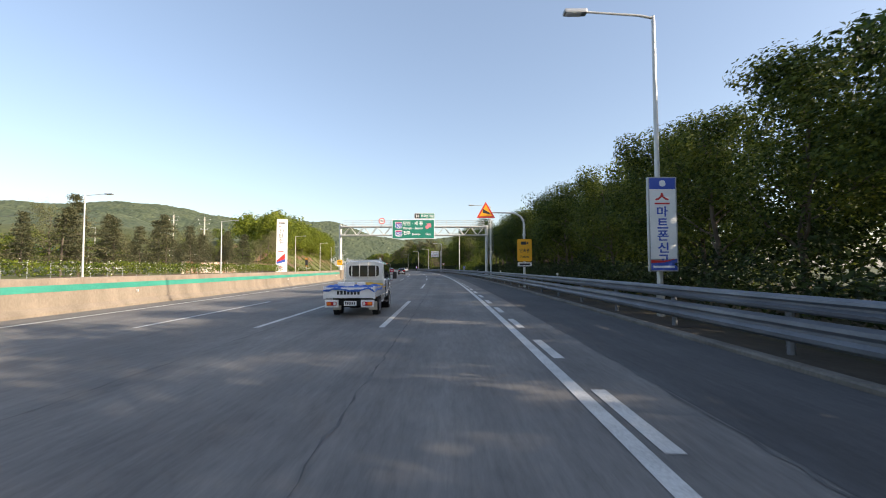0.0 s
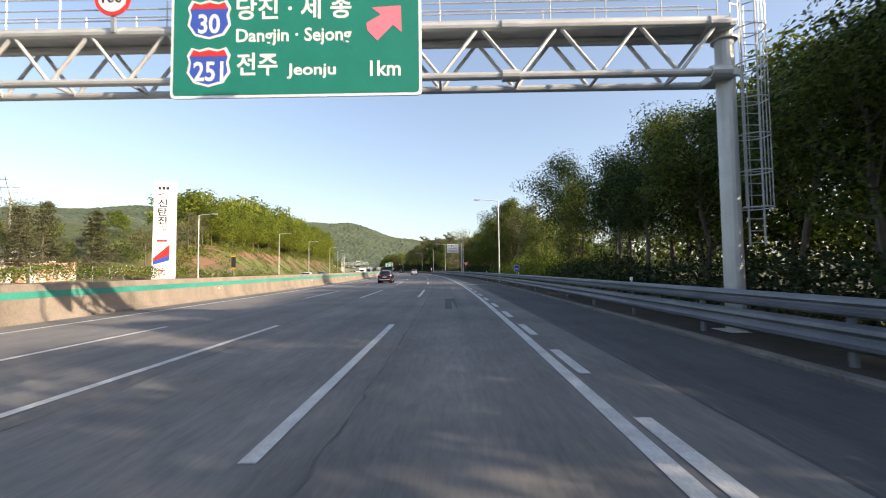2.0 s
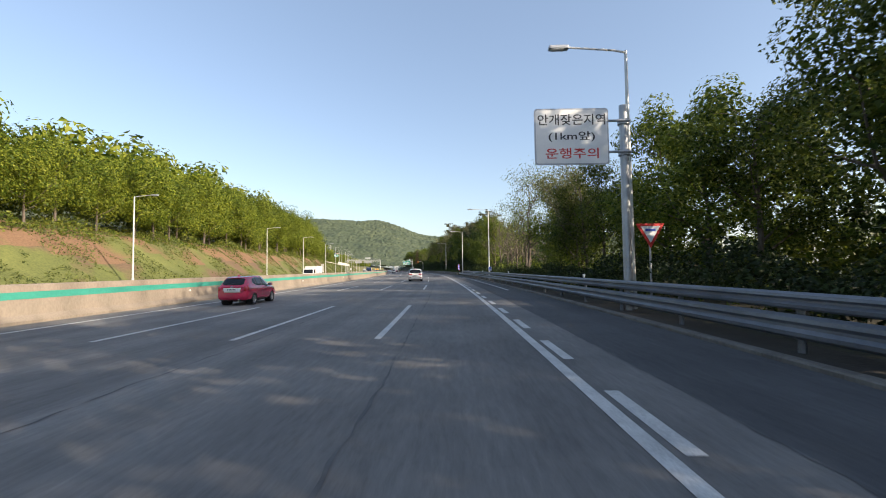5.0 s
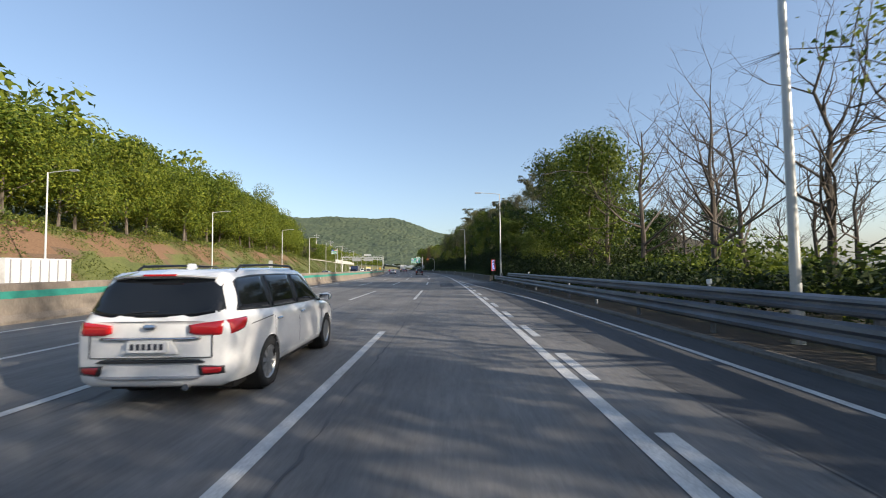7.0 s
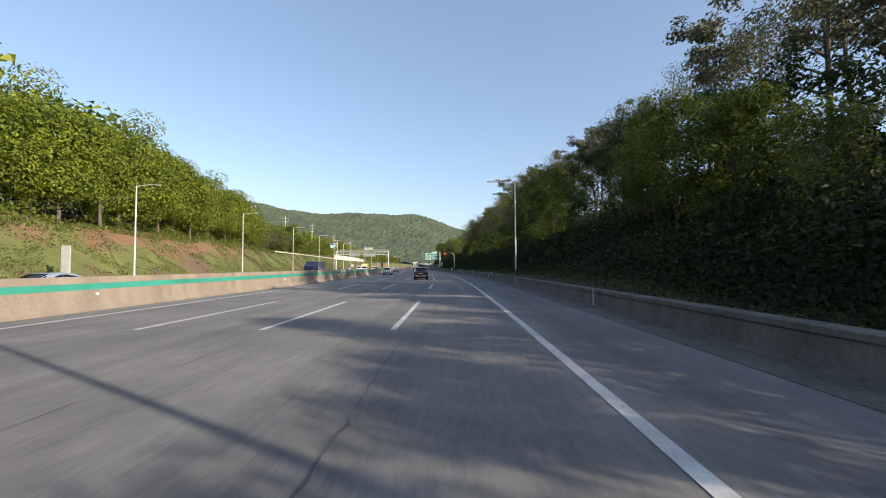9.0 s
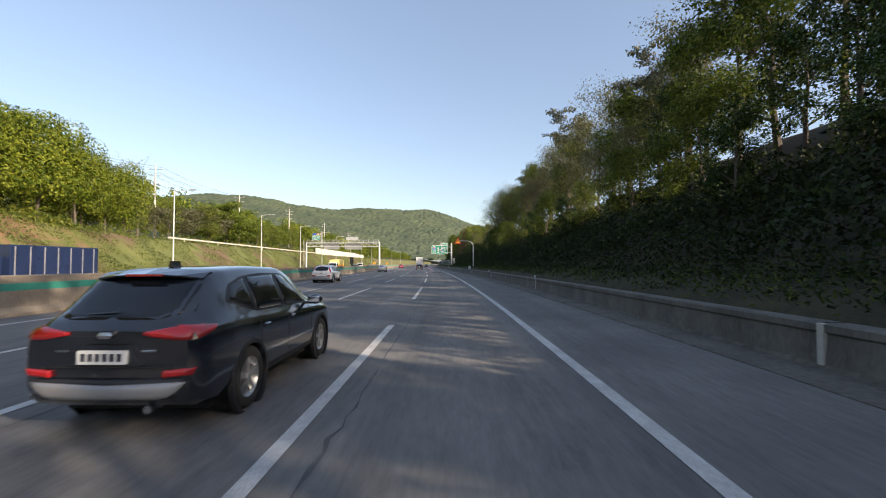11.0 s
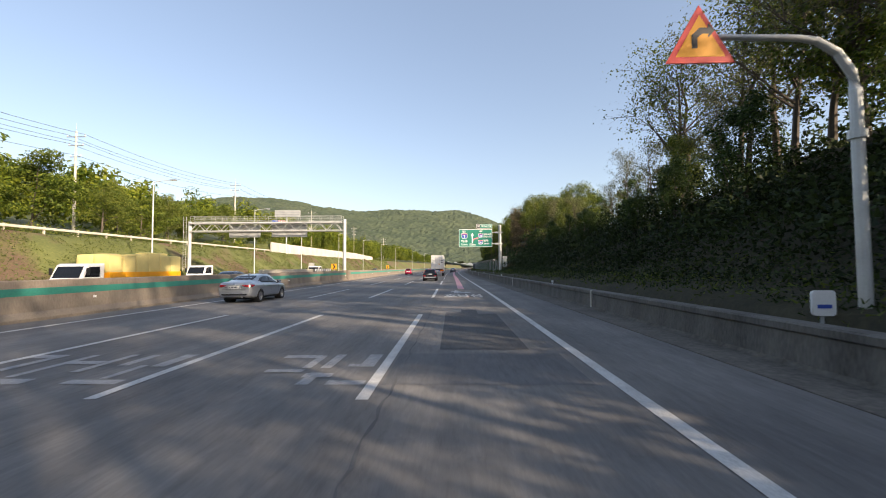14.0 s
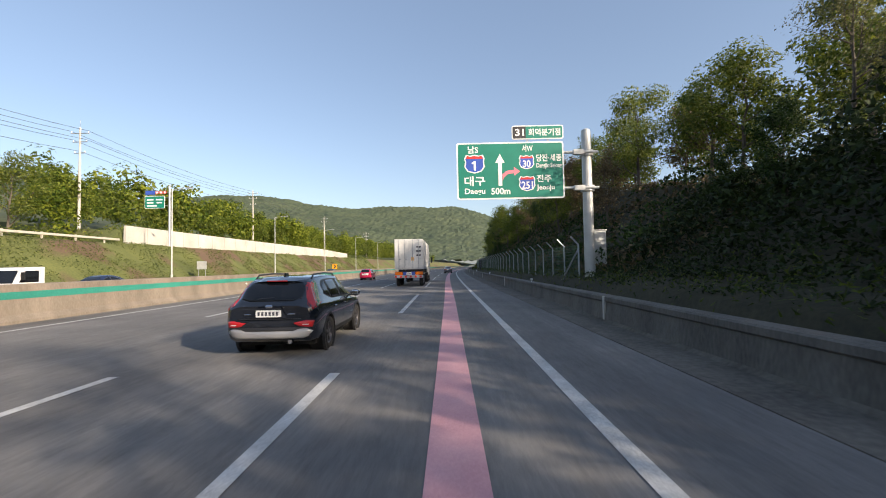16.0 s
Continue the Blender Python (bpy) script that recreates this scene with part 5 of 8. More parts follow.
def opposite_gantry():
    g = thing("sign_gantry", on_road(421.4, 0.0), "pale steel gantry over the opposite lanes, sign backs towards us", "gantry")
    column(g, -17.0, 1.3, 8.5)
    part("plinth", box(-17.5, -16.30, -0.8, 0.8, 0.0, 1.42, bevel=0.12), M_CONCRETE, g, "concrete plinth in the barrier")
    column(g, -38.6, 0.0, 8.3)
    truss(g, -38.3, -17.3, 6.9, 8.0, 0.9)
    for x0, x1, z0, z1 in ((-33.4, -29.0, 6.1, 7.8), (-27.4, -22.4, 6.1, 7.9), (-27.0, -23.4, 8.9, 9.9)):
        b = part("sign_back", rounded(x0, x1, z0, z1, 0.6, 0.66, 0.08), M_POLE, g, "grey back of a sign board")
        for k in range(4):
            part("stiffener", box(x0 + 0.1, x1 - 0.1, 0.54, 0.6, z0 + (z1 - z0) * (k + 0.5) / 4 - 0.03, z0 + (z1 - z0) * (k + 0.5) / 4 + 0.03), M_STEEL, b)
    for x in (-39.1, -39.5):
        part("ladder_rail", tube([(x, 0, 1.5), (x, 0, 9.0)], 0.025, 6), M_POLE, g)
    rung = part("rung", tube([(-39.5, 0, 1.7), (-39.1, 0, 1.7)], 0.014, 6), M_POLE, g)
    for k in range(1, 21):
        same("rung", rung, g, pose(0, 0, 0.34 * k))


def direction_sign():
    """The side-mounted sign on one thick post."""
    g = thing("direction_sign", on_road(429.3, 0.0), "green direction sign on one thick steel post", "road sign")
    p_ = part("post", tube([(5.45, 0, 0.4), (5.45, 0, 8.25), (5.45, 0, 8.32)], [0.26, 0.22, 0.12], 18), M_POLE, g)
    for z in (5.35, 7.1):
        part("arm", tube([(-0.6, -0.30, z), (5.9, -0.30, z)], 0.07, 10), M_POLE, g)
        part("clamp", tube([(5.45, 0, z - 0.14), (5.45, 0, z + 0.14)], 0.33, 16), M_POLE, g)
        part("bolt_plate", box(4.7, 5.2, -0.4, -0.2, z - 0.12, z + 0.12, bevel=0.02), M_POLE, g)
    x0, x1, z0, z1, y = -0.98, 4.2, 4.85, 7.62, -0.45
    b = framed_board(g, x0, x1, z0, z1, y, M_SIGN_GREEN, rim=0.07, name="direction_board")
    f_ = y - 0.008
    letters("남S", 0.50, 0.36, M_SIGN_WHITE, b, upright(-0.18, f_, 7.28), 0.02)
    shield(b, -0.12, 6.58, 1.0, "1", f_)
    letters("대구", 1.0, 0.46, M_SIGN_WHITE, b, upright(-0.12, f_, 5.75), 0.02)
    letters("Daegu", 0.98, 0.36, M_SIGN_WHITE, b, upright(-0.12, f_, 5.22), 0.02)
    letters("500m", 0.92, 0.32, M_SIGN_WHITE, b, upright(1.12, f_, 5.24), 0.02)
    letters("서W", 0.52, 0.34, M_SIGN_WHITE, b, upright(2.45, f_, 7.30), 0.02)
    shield(b, 2.40, 6.62, 0.74, "30", f_)
    letters("당진·세종", 1.22, 0.36, M_SIGN_WHITE, b, upright(3.48, f_, 6.82), 0.02)
    letters("Dangjin·Sejong", 1.22, 0.30, M_SIGN_WHITE, b, upright(3.48, f_, 6.42), 0.02)
    shield(b, 2.40, 5.58, 0.80, "251", f_)
    letters("전주", 0.72, 0.36, M_SIGN_WHITE, b, upright(3.22, f_, 5.82), 0.02)
    letters("Jeonju", 0.86, 0.32, M_SIGN_WHITE, b, upright(3.28, f_, 5.36), 0.02)
    up_ = [(1.02, 5.5), (1.20, 5.5), (1.20, 6.62), (1.34, 6.62), (1.11, 7.05), (0.88, 6.62), (1.02, 6.62)]
    part("arrow", prism(up_, f_ - 0.004, f_ + 0.004), M_SIGN_WHITE, b, "white arrow straight ahead")
    bend = [(1.22, 5.72), (1.30, 5.92), (1.50, 6.07), (1.78, 6.10), (1.78, 5.98), (2.08, 6.18), (1.78, 6.40), (1.78, 6.27), (1.42, 6.22), (1.22, 6.05)]
    part("arrow", prism(bend, f_ - 0.004, f_ + 0.004), M_SIGN_PINK, b, "pink arrow bending right")
    exit_board(g, 1.72, 4.22, 7.74, 8.42, y)


def lamp_kind(height, arm):
    root = new("street_lamp")
    part("pole", tube([(0, 0, -0.4), (0, 0, 1.2), (0, 0, height - 0.15), (0, 0, height)], [0.11, 0.10, 0.06, 0.055], 12), M_POLE, root)
    part("base_box", tube([(0, 0, -0.1), (0, 0, 0.9)], 0.125, 12), M_POLE, root)
    part("arm", tube([(0, 0, height - 0.08), (-0.5, 0, height + 0.02), (-arm + 0.55, 0, height + 0.16)], [0.045, 0.04, 0.035], 8), M_POLE, root)
    bm = bmesh.new()
    add_box(bm, -arm - 0.2, -arm + 0.6, -0.15, 0.15, height + 0.08, height + 0.22, bevel=0.06)
    head = part("lamp_head", bm, M_STEEL, root)
    part("lens", box(-arm - 0.12, -arm + 0.4, -0.11, 0.11, height + 0.055, height + 0.082, bevel=0.01), M_SIGN_WHITE, head, "clear flat lens")
    return root


def lamps():
    near = lamp_kind(10.35, 2.9)
    for k, s in enumerate((14.2, 59.0, 106.1, 152.6, 198.4, 241.6, 289.2, -32.0)):
        m = on_road(s, 5.4, land_z(s, 5.4) if s < 230 else 0.6)
        ob = near if k == 0 else copy_thing(near, m)
        ob.matrix_basis = m
        tagged(ob, "tall grey street lamp with one long arm", "street lamp", "lamps beside the near lanes")
    far = lamp_kind(10.4, 2.6)
    for k, s in enumerate((15, 43, 72, 117.5, 155.0, 186.0, 228.0, 257.5, 292.0, 321.0, 352.5, 384.0, 413.5, 440.0, 464.0, 496.0, 528.0, 560.0, 592.0, 640.0, 690.0)):
        h_ = float(np.interp(s, [40, 120, 290, 460, 700], [0.86, 0.98, 1.06, 1.2, 1.2]))
        m = on_road(s, -38.2, 0.2, 180) @ Matrix.Diagonal((1, 1, h_, 1))
        ob = far if k == 0 else copy_thing(far, m)
        ob.matrix_basis = m
        tagged(ob, "pale street lamp beside the opposite lanes", "street lamp", "lamps beside the opposite lanes")
    for s, o in ((52, -66), (88, -70), (120, -72)):
        ob = copy_thing(far, on_land(s, o))
        tagged(ob, "street lamp of the rest area behind the hedge", "street lamp", "lamps of the rest area")


def warning_triangle(parent, x, z, w, y, blackshape):
    h_ = w * 0.87
    def tri(k):
        return [(x - w / 2 * k, z - h_ / 2 * k), (x + w / 2 * k, z - h_ / 2 * k), (x, z + h_ / 2 * k)]
    t = part("warning_board", prism(tri(1.0), y, y + 0.04), M_SIGN_RED, parent, "red-rimmed warning triangle")
    part("field", prism([(a_, b_ - 0.03 * w) for a_, b_ in tri(0.72)], y - 0.005, y), M_SIGN_ORANGE, t)
    part("symbol", prism([(x + a_ * w, z + b_ * w) for a_, b_ in blackshape], y - 0.010, y - 0.003), M_SIGN_BLACK, t, "black symbol")
    return t


def bent_pole(name, s, o, z0, height, reach, label, category):
    g = thing(name, on_road(s, o, z0), label, category)
    pts = [(0, 0, -0.3), (0, 0, height - 1.0)] + [(-1.0 + math.cos(radians(a_)), 0, height - 1.0 + math.sin(radians(a_))) for a_ in (20, 45, 70, 90)] + [(-reach, 0, height + 0.05)]
    part("pole", tube(pts, [0.11, 0.10, 0.085, 0.08, 0.07, 0.06, 0.05], 12), M_POLE, g)
    part("collar", tube([(0, 0, height - 1.9), (0, 0, height - 1.75)], 0.15, 12), M_POLE, g)
    return g


def warning_signs():
    g = bent_pole("warning_sign", 34.8, 4.9, 0.0, 6.25, 2.85, "orange warning triangle and camera notice on a bent pole", "road sign")
    warning_triangle(g, -3.2, 6.5, 1.55, -0.12, [(-0.16, -0.16), (0.20, -0.24), (0.22, -0.16), (-0.10, 0.02), (-0.16, 0.06)])
    b = framed_board(g, -0.62, 0.58, 2.2, 4.05, -0.22, M_SIGN_YELLOW, M_SIGN_ORANGE, 0.05, "notice_board")
    part("camera_symbol", box(-0.32, 0.10, -0.24, -0.225, 3.58, 3.84, bevel=0.003), M_SIGN_BLACK, b, "black camera symbol")
    part("camera_symbol", prism([(0.12, 3.68), (0.28, 3.60), (0.28, 3.82), (0.12, 3.75)], -0.24, -0.225), M_SIGN_BLACK, b)
    letters("단속중", 0.82, 0.32, M_SIGN_BLACK, b, upright(-0.02, -0.228, 3.10), 0.01)
    letters("Police", 0.66, 0.20, M_SIGN_BLACK, b, upright(-0.02, -0.228, 2.58), 0.01)
    q = framed_board(g, -0.64, 0.60, 1.76, 2.14, -0.22, M_SIGN_WHITE, M_SIGN_BLACK, 0.03, "small_plate")
    part("text_bar", box(-0.45, 0.42, -0.235, -0.228, 1.87, 2.03), M_SIGN_BLACK, q)
    g = bent_pole("warning_sign", 371.5, 5.0, 0.9, 5.0, 2.7, "orange bend warning triangle on a grey bent pole", "road sign")
    warning_triangle(g, -2.85, 5.05, 1.25, -0.12, [(-0.12, -0.22), (-0.04, -0.22), (-0.04, -0.06), (0.04, 0.0), (0.12, 0.0), (0.12, -0.06), (0.22, 0.05), (0.12, 0.16), (0.12, 0.09), (0.0, 0.09), (-0.12, -0.02)])


def banner():
    g = thing("banner_sign", on_road(14.2, 5.4, 1.55), "tall white banner sign with vertical lettering on the lamp pole", "sign")
    b = part("panel", rounded(-0.47, 0.47, 0.0, 3.15, -0.30, -0.16, 0.02), M_STEEL, g)
    part("face", box(-0.43, 0.43, -0.306, -0.30, 0.42, 2.74), M_SIGN_WHITE, b)
    part("head_field", box(-0.43, 0.43, -0.306, -0.30, 2.74, 3.11), M_SIGN_BLUE, b, "blue field with a white emblem")
    part("emblem", rounded(-0.10, 0.10, 2.83, 3.03, -0.312, -0.305, 0.07), M_SIGN_WHITE, b)
    part("foot_field", prism([(-0.43, 0.04), (0.43, 0.04), (0.43, 0.42), (0.0, 0.30), (-0.43, 0.28)], -0.306, -0.30), M_SIGN_BLUE, b)
    part("foot_stripe", prism([(-0.43, 0.28), (0.0, 0.30), (0.43, 0.42), (0.0, 0.36), (-0.43, 0.38)], -0.311, -0.305), M_SIGN_RED, b)
    part("text_bar", box(-0.36, 0.34, -0.312, -0.306, 0.12, 0.19), M_SIGN_WHITE, b)
    letters("스", 0.50, 0.38, M_SIGN_RED, b, upright(-0.02, -0.309, 2.42), 0.02)
    for k, ch in enumerate("마트폰신고"):
        letters(ch, 0.36, 0.34, M_SIGN_BLUE, b, upright(-0.02, -0.309, 1.99 - 0.40 * k), 0.02)
    for z in (0.5, 2.6):
        part("bracket", box(-0.12, 0.12, -0.16, 0.10, z, z + 0.08), M_STEEL, b)


def fog_sign():
    g = thing("information_sign", on_road(152.0, 0.0), "white fog warning board on a steel post", "road sign")
    part("post", tube([(4.95, 0, 0), (4.95, 0, 7.9)], [0.17, 0.15], 14), M_STEEL, g)
    for z in (6.05, 7.25):
        part("arm", tube([(1.7, -0.2, z), (5.15, -0.2, z)], 0.05, 8), M_STEEL, g)
        part("clamp", tube([(4.95, 0, z - 0.1), (4.95, 0, z + 0.1)], 0.22, 14), M_STEEL, g)
    b = framed_board(g, 1.45, 4.25, 5.55, 7.7, -0.32, M_SIGN_WHITE, M_STEEL, 0.05)
    letters("안개잦은지역", 2.55, 0.42, M_SIGN_BLACK, b, upright(2.85, -0.328, 7.27), 0.01)
    letters("(1km앞)", 1.75, 0.40, M_SIGN_BLACK, b, upright(2.85, -0.328, 6.62), 0.01)
    letters("운행주의", 2.0, 0.40, M_SIGN_RED, b, upright(2.85, -0.328, 5.98), 0.01)
    y_ = thing("yield_sign", on_road(152.4, 6.0), "red-rimmed triangle pointing down on a thin pole", "road sign")
    part("pole", tube([(0, 0, 0), (0, 0, 3.3)], 0.04, 8), M_STEEL, y_)
    t = part("board", prism([(-0.55, 3.35), (0.0, 2.4), (0.55, 3.35)], -0.08, -0.05), M_SIGN_RED, y_)
    part("field", prism([(-0.38, 3.25), (0.0, 2.6), (0.38, 3.25)], -0.085, -0.08), M_SIGN_WHITE, t)
    part("text_bar", box(-0.2, 0.2, -0.09, -0.085, 3.05, 3.15), M_SIGN_BLUE, t)


M_LED_RED = glowing("red_led", (1.0, 0.12, 0.08), 0.9)
M_LED_BLUE = glowing("blue_led", (0.38, 0.46, 1.0), 1.2)


def led_board(s, o, z0, h_, w, words, label, turn=0.0):
    g = thing("led_board", on_road(s, o, z0, turn), label, "sign")
    b = part("case", box(-w / 2, w / 2, -0.06, 0.10, 0.25, 0.25 + h_, bevel=0.015), M_BLACK, g)
    part("stand", box(-w * 0.12, w * 0.12, -0.03, 0.07, -0.5, 0.27), M_BLACK, g)
    part("rim_light", prism([(-w / 2 + 0.02, 0.28), (w / 2 - 0.02, 0.28), (w / 2 - 0.02, 0.22 + h_), (-w / 2 + 0.02, 0.22 + h_)], -0.068, -0.058), M_LED_RED if words else M_BLACK, b, "lit red rim" if words else "")
    part("screen", box(-w / 2 + 0.05, w / 2 - 0.05, -0.076, -0.066, 0.31, 0.19 + h_), M_BLACK, b)
    for k, ch in enumerate(words):
        letters(ch, w * 0.62, h_ * 0.19, M_LED_BLUE, b, upright(0, -0.079, 0.25 + h_ * (0.86 - 0.235 * k)), 0.01)
    if not words:
        for k in range(4):
            part("text_bar", box(-w * 0.28, w * 0.28, -0.082, -0.075, 0.3 + h_ * (0.08 + 0.235 * k), 0.3 + h_ * (0.2 + 0.235 * k)), M_RAIL, b)
    return g


def small_signs():
    led_board(241.6, 4.45, 1.05, 1.42, 0.5, "안전운전", "upright lit board with blue letters in a red frame")
    led_board(368.0, -16.75, 1.36, 1.3, 0.6, "", "dark upright display board on the median barrier", -20)
    led_board(489.0, 4.6, 1.0, 1.4, 0.5, "", "dark upright display board above the low wall")
    for s, o, z, w, h_ in ((93.0, 5.0, 1.45, 0.5, 0.6), (195.5, 5.1, 1.35, 0.45, 0.55), (371.6, 4.3, 0.78, 0.42, 0.46)):
        g = thing("kilometre_sign", on_road(s, o), "small blue and white marker sign on a stub post", "road sign")
        part("post", tube([(0, 0, 0), (0, 0, z + h_)], 0.03, 8), M_STEEL, g)
        b = framed_board(g, -w / 2, w / 2, z, z + h_, -0.06, M_SIGN_BLUE if s < 300 else M_SIGN_WHITE, M_SIGN_WHITE, 0.03)
        part("text_bar", box(-w * 0.3, w * 0.3, -0.072, -0.064, z + h_ * 0.3, z + h_ * 0.45), M_SIGN_WHITE if s < 300 else M_SIGN_BLUE, b)
    for s in (422.0, 472.0):
        g = thing("chevron_sign", on_road(s, -18.6), "yellow chevron sign with a black arrow", "road sign")
        part("post", tube([(0, 0, 0), (0, 0, 2.3)], 0.04, 8), M_STEEL, g)
        b = part("board", rounded(-0.36, 0.36, 1.55, 2.3, -0.08, -0.05, 0.03), M_SIGN_ORANGE, g)
        part("chevron", prism([(-0.22, 1.62), (0.0, 1.62), (0.24, 1.92), (0.0, 2.22), (-0.22, 2.22), (0.02, 1.92)], -0.087, -0.079), M_SIGN_BLACK, b)
    g = thing("information_board", on_road(282, -37.6), "tall grey board on two posts beside the opposite lanes", "road sign")
    part("panel", rounded(-0.4, 0.4, 1.1, 3.8, -0.05, 0.05, 0.03), M_POLE, g)
    for x in (-0.36, 0.36):
        part("post", tube([(x, 0.08, 0), (x, 0.08, 3.8)], 0.04, 8), M_STEEL, g)
    g = thing("information_board", on_road(470, -37.8), "small grey board on two posts by the grass slope", "road sign")
    part("panel", rounded(-0.7, 0.7, 1.9, 3.1, -0.05, 0.05, 0.03), M_POLE, g)
    for x in (-0.5, 0.5):
        part("post", tube([(x, 0.08, 0), (x, 0.08, 3.1)], 0.04, 8), M_STEEL, g)
    g = thing("matrix_board", on_road(128, -37.5), "dark narrow board with an orange rim beside the opposite lanes", "road sign")
    part("panel", rounded(-0.35, 0.35, 2.2, 4.6, -0.06, 0.06, 0.02), M_BLACK, g)
    part("rim", box(-0.35, 0.35, -0.08, -0.06, 4.3, 4.55), M_SIGN_ORANGE, g)
    part("rim", box(-0.35, 0.35, -0.08, -0.06, 2.25, 2.45), M_SIGN_ORANGE, g)
    part("post", tube([(0, 0.1, 0), (0, 0.1, 4.0)], 0.06, 8), M_STEEL, g)
    # green sign on a mast above the slope
    g = thing("direction_sign", on_road(476, -49.0, 5.8, 0), "green direction sign on a mast above the slope", "road sign")
    part("mast", tube([(2.2, 0, 0), (2.2, 0, 10.0)], [0.22, 0.16], 12), M_STEEL, g)
    b = framed_board(g, -1.7, 1.6, 6.2, 8.2, -0.3, M_SIGN_GREEN, rim=0.06)
    for x, z, w in ((-0.8, 7.6, 1.1), (-0.8, 7.1, 1.1), (0.7, 7.6, 1.1), (0.7, 7.1, 0.9), (-0.5, 6.6, 1.6)):
        part("text_bar", box(x - w / 2, x + w / 2, -0.315, -0.306, z - 0.11, z + 0.11), M_SIGN_WHITE, b)
    for z in (6.6, 7.9):
        part("arm", tube([(-1.6, -0.15, z), (2.3, -0.15, z)], 0.05, 8), M_STEEL, g)
    part("lane_board", rounded(-1.6, 0.0, 8.45, 9.1, -0.3, -0.26, 0.05), M_SIGN_BLUE, g)
    for k in range(3):
        c_x = 0.3 + 0.65 * k
        d = part("disc", prism([(c_x + 0.28 * math.cos(q * math.tau / 16), 8.78 + 0.28 * math.sin(q * math.tau / 16)) for q in range(16)], -0.3, -0.27), M_SIGN_RED, g)
        part("field", prism([(c_x + 0.18 * math.cos(q * math.tau / 16), 8.78 + 0.18 * math.sin(q * math.tau / 16)) for q in range(16)], -0.306, -0.3), M_SIGN_WHITE, d)
    part("arm", tube([(-1.5, -0.15, 8.78), (2.3, -0.15, 8.78)], 0.05, 8), M_STEEL, g)


def rest_area_pylon():
    g = thing("rest_area_pylon", on_road(113.0, -40.6, 0.3, 8), "tall white rest area pylon with vertical letters", "sign pylon")
    b = part("body", prism([(-1.35, 0), (1.35, 0), (1.35, 14.2), (-1.2, 14.2)], -0.45, 0.45), M_WHITE, g)
    part("face", prism([(-1.2, 0.2), (0.95, 0.2), (0.95, 13.9), (-1.08, 13.9)], -0.458, -0.45), M_SIGN_WHITE, b)
    part("emblem", prism([(-0.7, 12.35), (0.3, 12.55), (0.75, 12.8), (0.1, 12.45), (-0.5, 12.2)], -0.466, -0.457), M_SIGN_RED, b, "red swoosh emblem")
    for k in range(3):
        part("text_bar", box(-0.65 + 0.5 * k, -0.3 + 0.5 * k, -0.464, -0.456, 13.0, 13.4), M_SIGN_BLACK, b)
    for k, ch in enumerate("신탄진"):
        letters(ch, 1.15, 1.1, M_SIGN_BLACK, b, upright(-0.08, -0.462, 11.1 - 1.22 * k), 0.02)
    letters("Sin\ntanjin", 1.25, 0.9, M_SIGN_BLACK, b, upright(-0.1, -0.462, 7.6), 0.005)
    part("text_bar", box(-0.75, 0.55, -0.464, -0.456, 5.7, 5.95), M_SIGN_RED, b)
    part("flag_field", prism([(-1.15, 3.0), (0.9, 3.8), (0.9, 5.3), (-1.15, 3.4)], -0.464, -0.456), M_SIGN_RED, b, "red swoosh")
    part("flag_field", prism([(-1.15, 2.5), (0.9, 3.1), (0.9, 3.8), (-1.15, 3.0)], -0.464, -0.456), M_SIGN_BLUE, b, "blue swoosh")
    part("text_bar", box(-0.6, 0.4, -0.464, -0.456, 1.6, 1.8), M_SIGN_RED, b)


sign_gantry()
opposite_gantry()
direction_sign()
lamps()
warning_signs()
banner()
fog_sign()
small_signs()
rest_area_pylon()
words_on_road = letters("호남선", 2.25, 2.6, M_LINE, None, on_road(388.95, -1.78, 0.010), 0.03, "road_lettering", 0.002)
tagged(words_on_road, "white painted road lettering", "road marking", kind="structure")


# ---- fences, wall, poles, cables, buildings ----
def mesh_fence():
    g = thing("mesh_fence", Matrix(), "dark wire mesh fence with cranked posts above the low wall", "fence", kind="structure")
    post = part("post", tube([(0, 0, 0), (0, 0, 1.75), (-0.38, 0, 2.15)], 0.045, 8), M_STEEL, g)
    bm = bmesh.new()
    for k in range(13):
        add_box(bm, -0.006, 0.006, 0.2 * k, 0.2 * k + 0.012, 0, 1.75)
    for k in range(12):
        add_box(bm, -0.006, 0.006, 0, 2.5, 0.155 * k, 0.155 * k + 0.012)
    panel = part("mesh_panel", bm, M_FENCE, g, "green wire mesh panel")
    for k in range(32):
        s = 429.6 + 2.5 * k
        m = on_road(s, 5.0, land_z(s, 5.0) - 0.05)
        if k == 0:
            post.matrix_basis = m
            panel.matrix_basis = m
        else:
            same("post", post, g, m)
            same("mesh_panel", panel, g, m)
    part("brace", tube([road(429.6, 5.0, 2.4), road(431.2, 4.6, 0.8)], 0.04, 8), M_STEEL, g)
    c = thing("control_cabinet", on_land(430.6, 6.35), "pale grey steel control cabinet beside the sign post", "cabinet")
    b = part("body", box(-0.33, 0.33, -0.25, 0.25, 0.25, 2.05, bevel=0.02), M_WHITE, c)
    part("door", box(-0.29, 0.29, -0.262, -0.25, 0.32, 1.98, bevel=0.005), M_POLE, b)
    part("roof", box(-0.37, 0.37, -0.30, 0.29, 2.05, 2.10, bevel=0.01), M_POLE, b)
    part("plinth", box(-0.36, 0.36, -0.28, 0.28, -0.4, 0.25, bevel=0.01), M_GREYCON, c)


M_FENCE = paint("green_wire", (0.03, 0.09, 0.06), 0.5)


